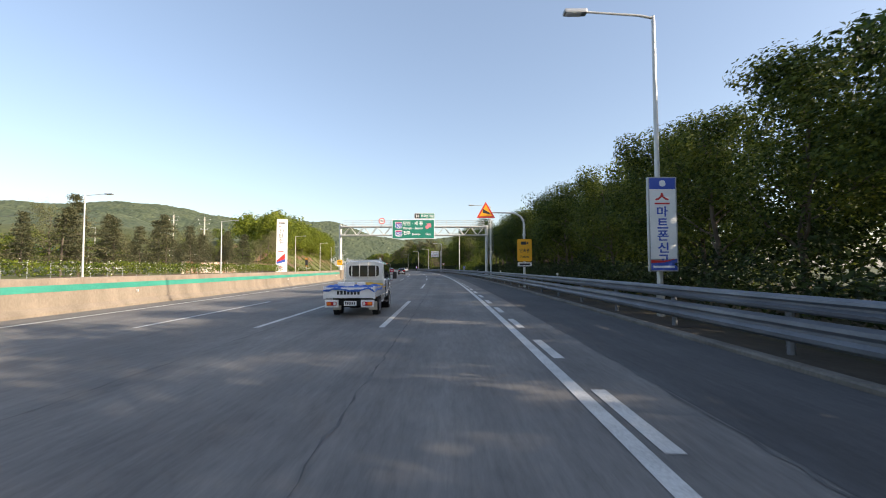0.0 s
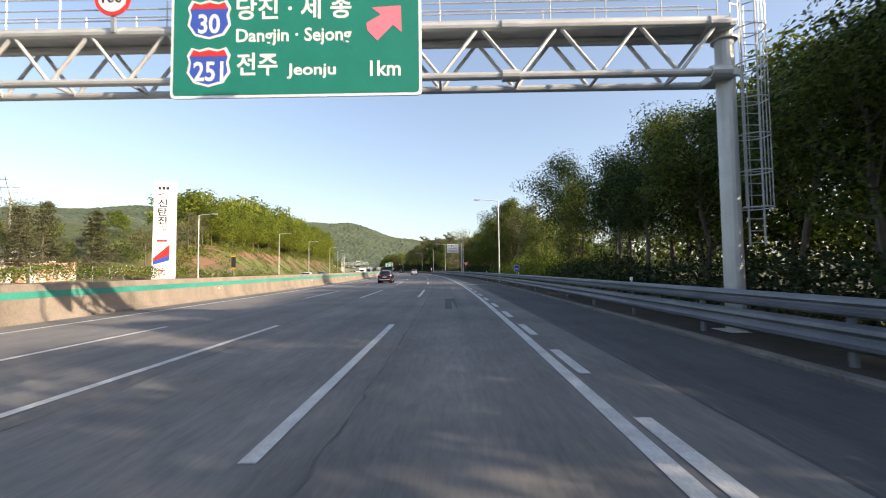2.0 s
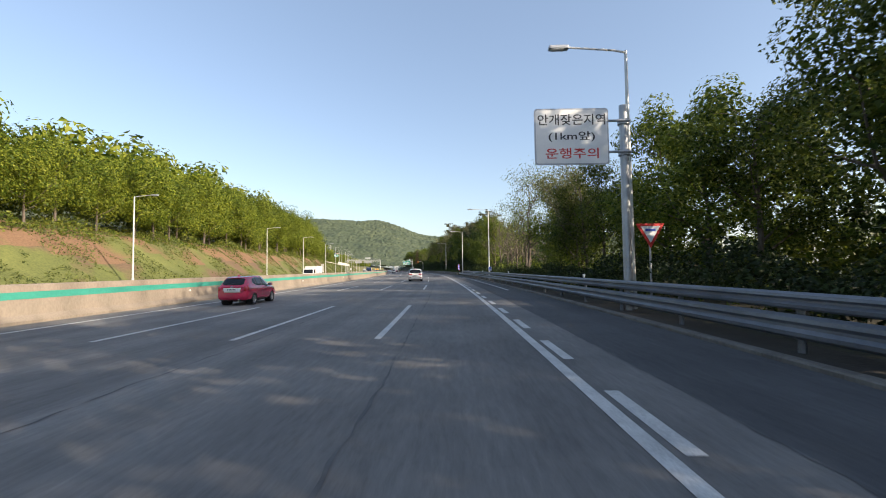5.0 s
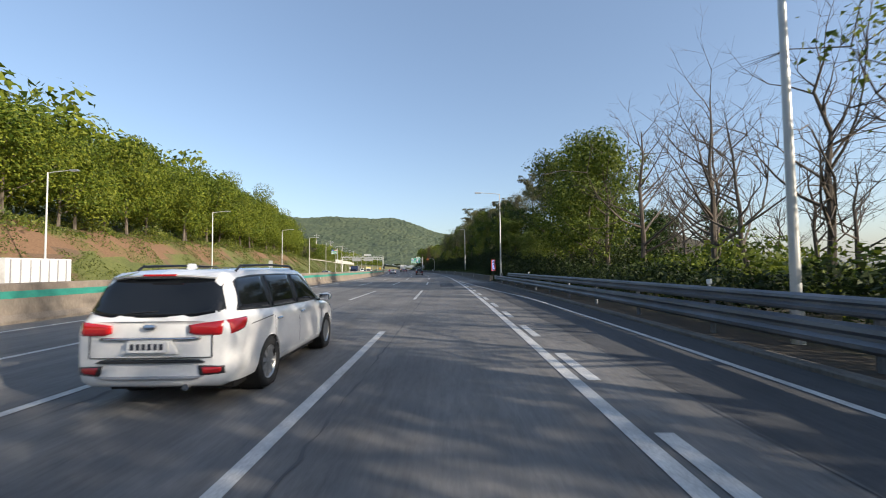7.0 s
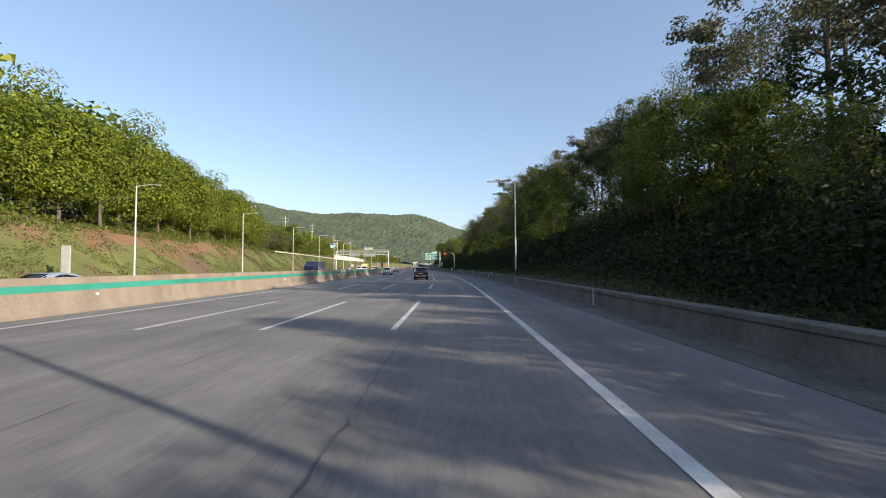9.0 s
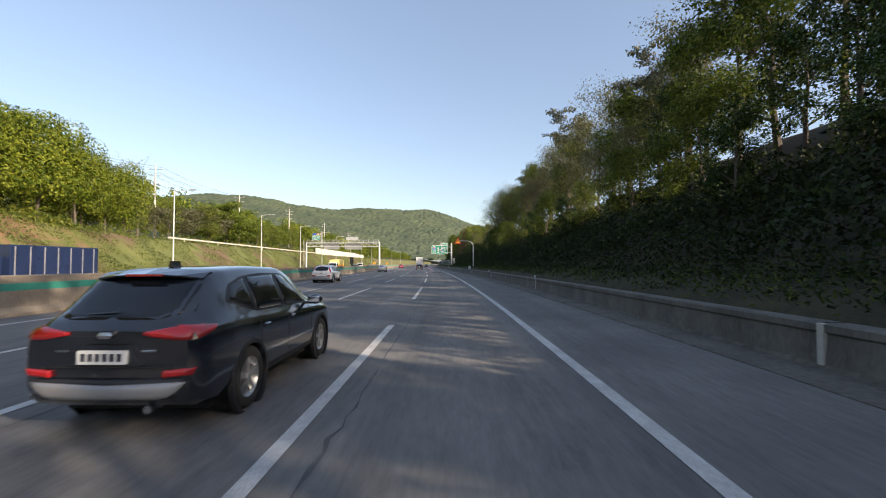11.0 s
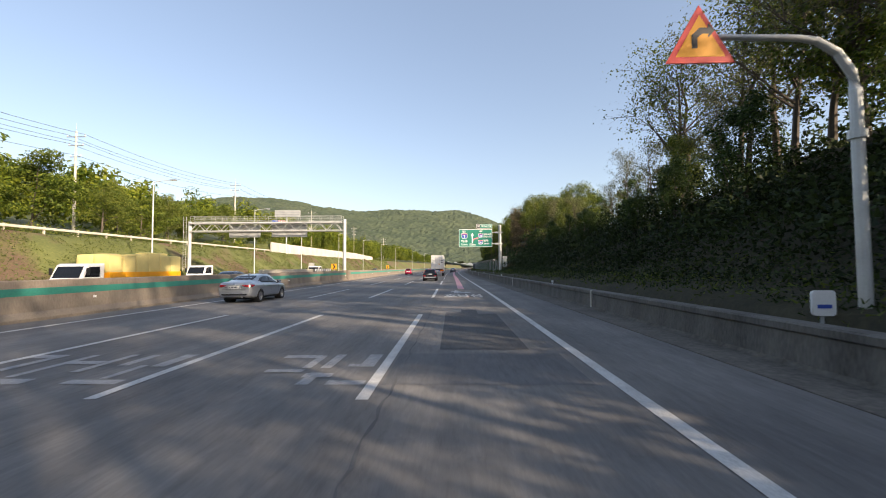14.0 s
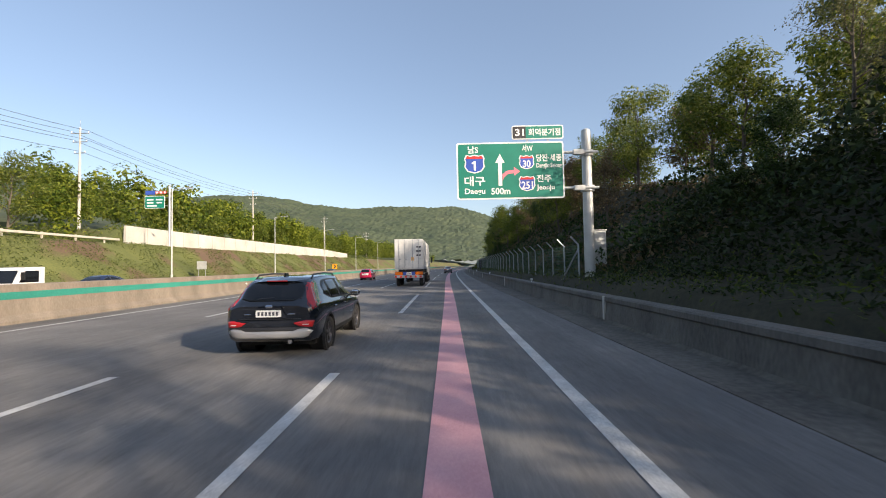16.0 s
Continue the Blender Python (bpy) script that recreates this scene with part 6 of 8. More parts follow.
def far_fences():
    g = thing("guardrail", Matrix(), "pale steel guard rail along the top of the grass slope", "guard rail", kind="structure")
    sweep("rail", 366, 466, [(-46.9, 6.08), (-46.82, 6.12), (-46.82, 6.34), (-46.9, 6.38)], M_PALE, 4.0, parent=g)
    post = part("post", box(-0.08, 0.08, -0.08, 0.08, -0.9, 0.75, bevel=0.01), M_PALE, g)
    post.matrix_basis = on_road(367, -47.0, 5.7)
    for k in range(1, 24):
        same("post", post, g, on_road(367 + 4.2 * k, -47.0, 5.7))
    w = thing("retaining_wall", Matrix(), "long pale concrete panel retaining wall above the slope", "wall", kind="structure")
    for k in range(26):
        s = 467 + 4.2 * k
        top = 8.3 - 0.9 * ramp01(s, 540, 580)
        sweep("wall_panel", s, s + 4.14, [(-47.2, 4.5), (-47.1, float(top)), (-46.85, float(top)), (-46.75, 4.5)], M_WHITECON, 4.2, parent=w)
    f_ = thing("wire_fence", Matrix(), "thin wire fence behind the hedge of the rest area", "fence", kind="structure")
    post = part("post", tube([(0, 0, 0), (0, 0, 1.9)], 0.04, 6), M_STEEL, f_)
    post.matrix_basis = on_land(-20, -45.0)
    for k in range(1, 48):
        same("post", post, f_, on_land(-20 + 2.8 * k, -45.0))
    for z in (1.1, 1.5, 1.9, 2.4):
        sweep("wire", -20, 112, [(-45.01, z), (-44.99, z), (-45.0, z + 0.02)], M_STEEL, 5.0, parent=f_)
    p_ = thing("sheet_fence", Matrix(), "rusty white corrugated sheet fence behind the hedge", "fence", kind="structure")
    for k in range(18):
        s = 84 + 1.5 * k
        q = part("sheet", box(-0.03, 0.03, 0, 1.46, 0, 2.4), M_RUSTY, p_) if k == 0 else same("sheet", q, p_)
        q.matrix_basis = on_land(s, -51.0 + 0.05 * (k % 2))
    g2 = thing("green_fence", Matrix(), "low green wire fence behind the trees", "fence", kind="structure")
    post = part("post", tube([(0, 0, 0), (0, 0, 1.3)], 0.035, 6), M_FENCE, g2)
    post.matrix_basis = on_land(40, 9.8)
    for k in range(1, 40):
        same("post", post, g2, on_land(40 + 2.5 * k, 9.8))
    for z in (0.35, 0.65, 0.95, 1.25):
        sweep("wire", 40, 137, [(9.78, z), (9.82, z), (9.8, z + 0.03)], M_FENCE, 5.0, parent=g2)
    sweep("beam", 396, 412, [(-17.35, 1.36), (-17.35, 1.62), (-17.05, 1.62), (-17.05, 1.36)], M_PALE, 4.0)
    tagged(bpy.data.objects["beam"], "pale guard beam on top of the median barrier", "barrier", kind="structure")


M_PALE = paint("cream_painted_steel", (0.50, 0.46, 0.38), 0.55)
M_RUSTY = material("rusty_white_sheet", (0.30, 0.12, 0.06), (0.72, 0.68, 0.62), 0.7, 0, 0.9, 6.0, 0.3, 20.0, vary=0.4)
M_POLECON = material("pole_concrete", (0.40, 0.38, 0.34), (0.56, 0.53, 0.48), 0.85, 0, 1.0, 12.0, 0.2)
M_WIRE = paint("dark_cable", (0.06, 0.06, 0.065), 0.6)


def utility_poles():
    kind = new("utility_pole")
    part("pole", tube([(0, 0, -1), (0, 0, 18.5)], [0.24, 0.13], 12), M_POLECON, kind)
    for z, w in ((17.6, 1.5), (16.2, 1.2), (14.4, 0.9)):
        part("crossarm", box(-w, w, -0.06, 0.06, z - 0.06, z + 0.06), M_STEEL, kind)
        for x in (-w + 0.1, 0.0, w - 0.1):
            part("insulator", tube([(x, 0, z + 0.05), (x, 0, z + 0.18), (x, 0, z + 0.34)], [0.06, 0.08, 0.03], 8), M_SIGN_WHITE, kind)
    part("lightning_rod", tube([(0, 0, 18.4), (0, 0, 19.8)], 0.02, 6), M_STEEL, kind)
    line = [(384.0, -60.0, 4.0), (428.0, -61.0, 5.0), (474.0, -60.0, 6.5), (526.0, -58.5, 6.0), (580.0, -58.0, 5.0), (640.0, -58.0, 3.0), (335.0, -76.0, 5.0)]
    for k, (s, o, z) in enumerate(line):
        m = on_road(s, o, z)
        ob = kind if k == 0 else copy_thing(kind, m)
        ob.matrix_basis = m
        tagged(ob, "concrete utility pole with steel crossarms above the slope", "utility pole", "poles of the power line")
    for s, o, h_ in ((106.0, -57.0, 0.72), (128.0, -75.0, 0.7), (150.0, -90.0, 0.7)):
        m = on_land(s, o) @ Matrix.Diagonal((1, 1, h_, 1))
        ob = copy_thing(kind, m)
        ob.matrix_basis = m
        tagged(ob, "concrete utility pole behind the rest area hedge", "utility pole", "poles by the rest area")
    w = thing("power_line", Matrix(), "sagging dark cables between the utility poles", "cables")
    order = [line[6]] + line[:6]
    pairs = [(a_, b_) for a_, b_ in zip(order, order[1:])]
    for a_, b_ in pairs:
        for z, x in ((17.95, -1.4), (17.95, 1.4), (16.55, -1.1), (16.55, 1.1), (14.7, 0.0)):
            p0, p1 = road(a_[0], a_[1] + x, a_[2] + z), road(b_[0], b_[1] + x, b_[2] + z)
            pts = [p0.lerp(p1, q / 8) - Vector((0, 0, 1.1 * 4 * (q / 8) * (1 - q / 8))) for q in range(9)]
            part("cable", tube(pts, 0.03, 4), M_WIRE, w)
    a_, b_ = (106.0, -57.0, 14.0), (128.0, -75.0, 13.0)
    for x in (-1.0, 0.0, 1.0):
        p0, p1 = road(a_[0], a_[1] + x, a_[2]), road(b_[0], b_[1] + x, b_[2])
        pts = [p0.lerp(p1, q / 8) - Vector((0, 0, 0.8 * 4 * (q / 8) * (1 - q / 8))) for q in range(9)]
        part("cable", tube(pts, 0.025, 4), M_WIRE, w)


M_TEAL = paint("teal_sheet_metal", (0.0, 0.42, 0.45), 0.45)
M_GLASS_DARK = paint("dark_window_glass", (0.03, 0.04, 0.05), 0.1)
M_WALL_WHITE = material("white_render_wall", (0.55, 0.54, 0.5), (0.78, 0.77, 0.73), 0.85, 0, 0.4, 6.0, 0.1)


def building(s, o, turn, w, d, h_, roof, label, storeys=1, gable=0.0):
    g = thing("building", on_road(s, o, land_z(s, o) - 0.3, turn), label, "building")
    part("wall", box(-w / 2, w / 2, -d / 2, d / 2, 0, h_, bevel=0.03), M_WALL_WHITE, g)
    if gable:
        bm = prism([(-w / 2 - 0.4, h_), (w / 2 + 0.4, h_), (0, h_ + gable)], -d / 2 - 0.4, d / 2 + 0.4)
    else:
        bm = box(-w / 2 - 0.3, w / 2 + 0.3, -d / 2 - 0.3, d / 2 + 0.3, h_, h_ + 0.5, bevel=0.04)
    part("roof", bm, roof, g)
    n_ = max(2, int(w / 3.2))
    for f_ in range(storeys):
        for k in range(n_):
            x = -w / 2 + w * (k + 0.5) / n_
            z = h_ * (f_ + 0.35) / storeys
            for y, e_ in ((-d / 2, -1),):
                wi = part("window", box(x - 0.8, x + 0.8, y - 0.05, y + 0.02, z, z + 1.3), M_GLASS_DARK, g)
                part("frame", box(x - 0.88, x + 0.88, y - 0.03, y - 0.002, z - 0.08, z + 1.38), M_WHITE, wi)
                part("sill", box(x - 0.95, x + 0.95, y - 0.14, y - 0.002, z - 0.16, z - 0.08), M_WHITE, wi)
    return g


def roadside_buildings():
    building(66, -102, 40, 22, 12, 8.0, M_WALL_WHITE, "white flat-roofed warehouse behind the conifers", 1)
    building(92, -118, 35, 16, 10, 5.0, M_WHITE, "low white shed with a pitched roof", 1, 2.2)
    building(128, -96, 20, 12, 8, 3.6, M_WHITE, "small white house with a pale roof", 1, 1.8)
    building(118, -66, 10, 9, 5, 3.2, M_WALL_WHITE, "low white hut behind the sheet fence", 1, 1.2)
    g = thing("fuel_station", on_land(158, -122, 30), "fuel station with a broad teal canopy on posts", "fuel station")
    part("canopy", box(-13, 13, -6, 6, 6.0, 7.4, bevel=0.1), M_TEAL, g)
    part("canopy_band", box(-13.05, 13.05, -6.05, 6.05, 6.35, 6.6), M_SIGN_WHITE, g, "white band")
    for x in (-9, 0, 9):
        for y in (-3, 3):
            part("post", tube([(x, y, 0), (x, y, 6)], 0.25, 10), M_WHITE, g)
    part("kiosk", box(-5, 5, 7, 11, 0, 3.6, bevel=0.05), M_WALL_WHITE, g)
    part("window", box(-4, 4, 6.95, 7.02, 0.8, 2.8), M_GLASS_DARK, g)


mesh_fence()
far_fences()
utility_poles()
roadside_buildings()

# ---- vehicles ----
M_TYRE = material("tyre_rubber", (0.012, 0.012, 0.012), (0.035, 0.034, 0.033), 0.85, 0, 5, 40, 0.2)
M_RIM = paint("alloy_rim", (0.42, 0.43, 0.44), 0.3, 0.8)
M_RIM_DARK = paint("dark_alloy_rim", (0.10, 0.10, 0.11), 0.35, 0.7)
M_GLASS = paint("tinted_car_glass", (0.010, 0.012, 0.015), 0.05, 0, 0.12, 0, 0.35)
M_TRIM = paint("black_car_trim", (0.018, 0.018, 0.019), 0.45)
M_SILVER_TRIM = paint("silver_bumper_trim", (0.36, 0.36, 0.37), 0.4, 0.5)
M_CHROME = paint("chrome", (0.6, 0.6, 0.62), 0.15, 1.0)
M_TAIL = paint("red_tail_lamp", (0.42, 0.012, 0.015), 0.12, 0, 0.6)
M_TAIL_ORANGE = paint("orange_lamp", (0.75, 0.16, 0.01), 0.15, 0, 0.5)
M_TAIL_CLEAR = paint("clear_lamp", (0.62, 0.60, 0.58), 0.12, 0, 0.5)
M_PLATE = paint("white_number_plate", (0.72, 0.73, 0.72), 0.45)
M_INK = paint("dark_plate_ink", (0.03, 0.035, 0.05), 0.5)
M_UNDER = paint("underbody_black", (0.012, 0.012, 0.012), 0.9)
CAR_PAINTS = {
    "black": paint("black_car_paint", (0.010, 0.013, 0.020), 0.16, 0, 1.0),
    "white": paint("white_car_paint", (0.76, 0.76, 0.75), 0.22, 0, 1.0),
    "silver": paint("silver_car_paint", (0.44, 0.47, 0.50), 0.28, 0.55, 0.9),
    "red": paint("red_car_paint", (0.45, 0.02, 0.07), 0.22, 0, 1.0),
    "grey": paint("grey_car_paint", (0.10, 0.12, 0.15), 0.25, 0.3, 0.9),
    "blue": paint("dark_blue_car_paint", (0.02, 0.035, 0.09), 0.2, 0.2, 0.9),
}


def lathe(profile, seg=24):
    """A wheel-like body turned about x; profile of (x, radius)."""
    bm = bmesh.new()
    rings = [[bm.verts.new((x, r * math.cos(k * math.tau / seg), r * math.sin(k * math.tau / seg))) for k in range(seg)] for x, r in profile]
    for a_, b_ in zip(rings, rings[1:]):
        for k in range(seg):
            bm.faces.new((a_[k], a_[(k + 1) % seg], b_[(k + 1) % seg], b_[k]))
    bmesh.ops.recalc_face_normals(bm, faces=bm.faces)
    return bm


WHEELS = {}


def wheel(parent, x, y, r, width, side, rim_material, spokes=5):
    """A tyre with a spoked rim; side +1 faces right."""
    key = (r, width, rim_material.name, spokes)
    t = width / 2
    if key not in WHEELS:
        ty = part("tyre", lathe([(-t, r * 0.62), (-t, r * 0.9), (-t * 0.75, r), (t * 0.75, r), (t, r * 0.93), (t * 1.02, r * 0.75), (t * 0.9, r * 0.66)]), M_TYRE, None, "", True)
        rim = part("rim", lathe([(t * 0.9, r * 0.67), (t * 0.82, r * 0.62), (t * 0.2, r * 0.58), (t * 0.1, 0.02)]), rim_material, None, "", True)
        bm = bmesh.new()
        for k in range(spokes):
            q = bmesh.ops.create_cube(bm, size=1.0, matrix=pose(0, 0, 0, 360 * k / spokes) @ Matrix.Translation((t * 0.62, 0, r * 0.33)) @ Matrix.Diagonal((t * 0.3, r * 0.17, r * 0.62, 1)))
        bmesh.ops.create_cone(bm, cap_ends=True, segments=14, radius1=r * 0.17, radius2=r * 0.13, depth=t * 0.4, matrix=Matrix.Translation((t * 0.65, 0, 0)) @ pose(0, 0, 0, 0, 90, 0))
        sp = part("spokes", bm, rim_material, None)
        WHEELS[key] = (ty.data, rim.data, sp.data)
        for o_ in (ty, rim, sp):
            bpy.data.objects.remove(o_)
    w = new("wheel", WHEELS[key][0])
    w.parent = parent
    w.matrix_basis = pose(x, y, r, 0, 0, 0 if side > 0 else 180)
    for n_, d in zip(("rim", "spokes"), WHEELS[key][1:]):
        o_ = new(n_, d)
        o_.parent = w
    return w


def section(st):
    """Half outline of a car at one station, bottom to roof: ten points."""
    y0, y1, y2, zb, zs, zr, w, wb, wr = st
    ins = min(0.05, (zr - zs) * 0.2)
    return [(0, y0, zb), (w * 0.86, y0, zb), (w * 0.985, y0, zb + 0.14), (w, (y0 + y1) / 2, (zb + zs) / 2), (w * 0.985, y1, zs - 0.12), (wb, y1, zs),
            (wb - ins, y1 + (y2 - y1) * 0.05, zs + (zr - zs) * 0.06), (wr + 0.02, y1 + (y2 - y1) * 0.84, zr - (zr - zs) * 0.17), (wr - 0.14, y2, zr - 0.025), (0, y2, zr)]


def shell(stations, sub=3):
    """The closed outer skin of a car from its stations."""
    secs = [section(s_) for s_ in stations]
    fine = []
    for i in range(len(secs) - 1):
        for k in range(sub):
            q = k / sub
            fine.append([tuple(a_[c] * (1 - q) + b_[c] * q for c in range(3)) for a_, b_ in zip(secs[i], secs[i + 1])])
    fine.append(secs[-1])
    bm = bmesh.new()
    rings = []
    for sec in fine:
        right = [bm.verts.new(p_) for p_ in sec]
        left = [bm.verts.new((-p_[0], p_[1], p_[2])) for p_ in sec[1:-1]]
        rings.append(right + left[::-1])
    n_ = len(rings[0])
    for a_, b_ in zip(rings, rings[1:]):
        for k in range(n_):
            bm.faces.new((a_[k], a_[(k + 1) % n_], b_[(k + 1) % n_], b_[k]))
    for ring in (rings[0], rings[-1]):
        for k in range(1, n_ // 2):
            l0, l1 = ring[(n_ - k + 1) % n_], ring[n_ - k]
            r0, r1 = ring[k - 1], ring[k]
            vs = []
            for v in (r0, r1, l1, l0):
                if v not in vs:
                    vs.append(v)
            if len(vs) > 2:
                bm.faces.new(vs)
        k = n_ // 2
        bm.faces.new((ring[k - 1], ring[k], ring[k + 1])) if ring[k - 1] != ring[k + 1] else None
    bmesh.ops.recalc_face_normals(bm, faces=bm.faces)
    es = [e_ for e_ in bm.edges if len(e_.link_faces) == 2 and e_.calc_face_angle(0) > 0.5]
    bmesh.ops.bevel(bm, geom=es, offset=0.035, segments=2, affect="EDGES", profile=0.7, clamp_overlap=True)
    return bm


def patch(corners, push, n_=4, thick=0.012):
    """A thin panel over four corners (lower a, lower b, upper b, upper a), pushed out."""
    a_, b_, c_2, d_ = [Vector(q) for q in corners]
    nrm = (b_ - a_).cross(d_ - a_).normalized()
    out = Vector(push)
    if nrm.dot(out) < 0:
        nrm = -nrm
    bm = bmesh.new()
    grid = []
    for i in range(n_ + 1):
        u = i / n_
        lo, hi = a_.lerp(b_, u), d_.lerp(c_2, u)
        grid.append((bm.verts.new(lo + nrm * 0.002), bm.verts.new(hi + nrm * 0.002), bm.verts.new(lo + nrm * (0.010 + thick)), bm.verts.new(hi + nrm * (0.010 + thick))))
    for p_, q_ in zip(grid, grid[1:]):
        bm.faces.new((p_[2], q_[2], q_[3], p_[3]))
        bm.faces.new((p_[0], p_[1], q_[1], q_[0]))
        bm.faces.new((p_[0], q_[0], q_[2], p_[2]))
        bm.faces.new((p_[1], p_[3], q_[3], q_[1]))
    for g_ in (grid[0], grid[-1]):
        bm.faces.new((g_[0], g_[1], g_[3], g_[2]))
    bmesh.ops.recalc_face_normals(bm, faces=bm.faces)
    return bm


def mixp(a_, b_, q):
    return tuple(x * (1 - q) + y * q for x, y in zip(a_, b_))


def cut_wells(body, axles, r, half):
    """Opens the wheel wells in a body shell."""
    bm = bmesh.new()
    for y in axles:
        for sd in (-1, 1):
            bmesh.ops.create_cone(bm, cap_ends=True, segments=28, radius1=r, radius2=r, depth=0.5, matrix=Matrix.Translation((sd * (half - 0.10), y, r / 1.14)) @ pose(0, 0, 0, 0, 90, 0))
    cutter = part("cutter", bm, M_UNDER)
    mod = body.modifiers.new("wells", "BOOLEAN")
    mod.operation, mod.solver, mod.object = "DIFFERENCE", "EXACT", cutter
    keep = body.parent
    body.parent = None
    me = shaped(body, cutter)
    body.modifiers.clear()
    if len(me.vertices) > 50:
        body.data = me
    body.parent = keep
    bpy.data.objects.remove(cutter)
    me.polygons.foreach_set("use_smooth", [True] * len(me.polygons))
    me.set_sharp_from_angle(angle=0.6)


def number_plate(parent, x, y, z, w=0.46, h_=0.16, turn=0):
    p_ = part("number_plate", rounded(-w / 2, w / 2, -h_ / 2, h_ / 2, -0.012, 0.012, 0.015), M_PLATE, parent, "white number plate with dark bars")
    p_.matrix_basis = pose(x, y, z, 0, 0, turn)
    for k in range(6):
        b = part("plate_bar", box(-w * 0.42 + w * 0.145 * k, -w * 0.42 + w * 0.145 * k + w * 0.09, -0.017, -0.012, -h_ * 0.28, h_ * 0.28), M_INK, p_)


class Loft:
    """A car's outer skin, carried along y through rows of (y, bottom, belt, top, half width, half roof width)."""

    def __init__(self, rows):
        rows = np.array(rows, float)
        y = rows[:, 0]
        fine = [y[0]]
        for a_, b_ in zip(y, y[1:]):
            n_ = max(2, int(math.ceil((b_ - a_) / 0.045)))
            fine += list(a_ + (b_ - a_) * np.arange(1, n_ + 1) / n_)
        self.y = np.array(fine)
        d = np.diff(rows[:, 1:], axis=0) / np.diff(y)[:, None]
        m = np.zeros((len(y), 5))
        m[0], m[-1] = d[0], d[-1]
        m[1:-1] = np.where(d[1:] * d[:-1] > 0, 2 * d[1:] * d[:-1] / np.where(np.abs(d[1:] + d[:-1]) < 1e-6, 1.0, d[1:] + d[:-1]), 0.0)
        self.rows, self.slopes = rows, m
        self.half = float(rows[:, 4].max())
        self.back, self.front = float(y[0]), float(y[-1])
        self.zs = np.linspace(0.3, 1.85, 311)
        self.ys = np.arange(self.back, self.front, 0.006)
        self.X = np.zeros((len(self.ys), 311))
        for k, v in enumerate(self.ys):
            sec = np.array(self.outline(v))
            self.X[k] = np.interp(self.zs, sec[1:, 1], sec[1:, 0], left=sec[1, 0])
            self.X[k][self.zs > sec[-1, 1]] = -1.0

    def at(self, v):
        """Bottom, belt, top, half width and half roof width at v."""
        y = self.rows[:, 0]
        i = int(np.clip(np.searchsorted(y, v, side="right") - 1, 0, len(y) - 2))
        h_ = y[i + 1] - y[i]
        q = (v - y[i]) / h_
        return (2 * q ** 3 - 3 * q ** 2 + 1) * self.rows[i, 1:] + (q ** 3 - 2 * q ** 2 + q) * h_ * self.slopes[i] + (3 * q ** 2 - 2 * q ** 3) * self.rows[i + 1, 1:] + (q ** 3 - q ** 2) * h_ * self.slopes[i + 1]

    def outline(self, v):
        """Half section, bottom to roof, as (x, z)."""
        zb, belt, top, w, wr = self.at(v)
        s_ = min(belt, top - 0.04)
        H_ = top - s_
        e_ = min(0.11, H_ * 0.5)
        wr = min(wr, w * 0.93)
        return [(0, zb), (w * 0.82, zb + 0.001), (w * 0.935, zb + 0.05), (w * 0.985, zb + 0.17), (w, zb * 0.45 + s_ * 0.55), (w * 0.992, s_ - 0.13), (w * 0.972, s_ - 0.035), (w * 0.94, s_),
                (w * 0.47 + wr * 0.5 + 0.012, s_ + (H_ - e_) * 0.52), (wr, top - e_), (wr * 0.95, top - e_ * 0.52), (wr * 0.84, top - e_ * 0.2), (wr * 0.5, top - e_ * 0.04), (0, top)]

    def push(self, x, y):
        """Roundness of nose and tail in plan."""
        r = 1 - (x / self.half) ** 2
        return y - 0.06 * r * max(0.0, 1 - (y - self.back) / 0.4) + 0.13 * r * max(0.0, 1 - (self.front - y) / 0.6)

    def mesh(self):
        bm = bmesh.new()
        rings = []
        for y in self.y:
            sec = self.outline(y)
            right = [bm.verts.new((x, self.push(x, y), z)) for x, z in sec]
            left = [bm.verts.new((-x, self.push(x, y), z)) for x, z in sec[1:-1]]
            rings.append(right + left[::-1])
        n_ = len(rings[0])
        for a_, b_ in zip(rings, rings[1:]):
            for k in range(n_):
                bm.faces.new((a_[k], a_[(k + 1) % n_], b_[(k + 1) % n_], b_[k]))
        for ring in (rings[0], rings[-1]):
            bm.faces.new((ring[0], ring[1], ring[n_ - 1]))
            for k in range(1, n_ // 2 - 1):
                bm.faces.new((ring[k], ring[k + 1], ring[n_ - k - 1], ring[n_ - k]))
            k = n_ // 2
            bm.faces.new((ring[k - 1], ring[k], ring[k + 1]))
        bmesh.ops.recalc_face_normals(bm, faces=bm.faces)
        return bm

    def side(self, y, z):
        sec = np.array(self.outline(min(max(y, self.back), self.front)))
        return max(0.3, float(np.interp(z, sec[1:, 1], sec[1:, 0])))

    def end(self, x, z, way):
        """Where a line along y meets the tail (way 1) or the nose (way -1)."""
        j = min(310, max(0, int(round((z - 0.3) / 1.55 * 310))))
        col, ys = (self.X[:, j], self.ys) if way > 0 else (self.X[::-1, j], self.ys[::-1])
        ok = np.nonzero(col >= abs(x))[0]
        return self.push(x, ys[int(ok[0]) if len(ok) else int(np.argmax(col))])

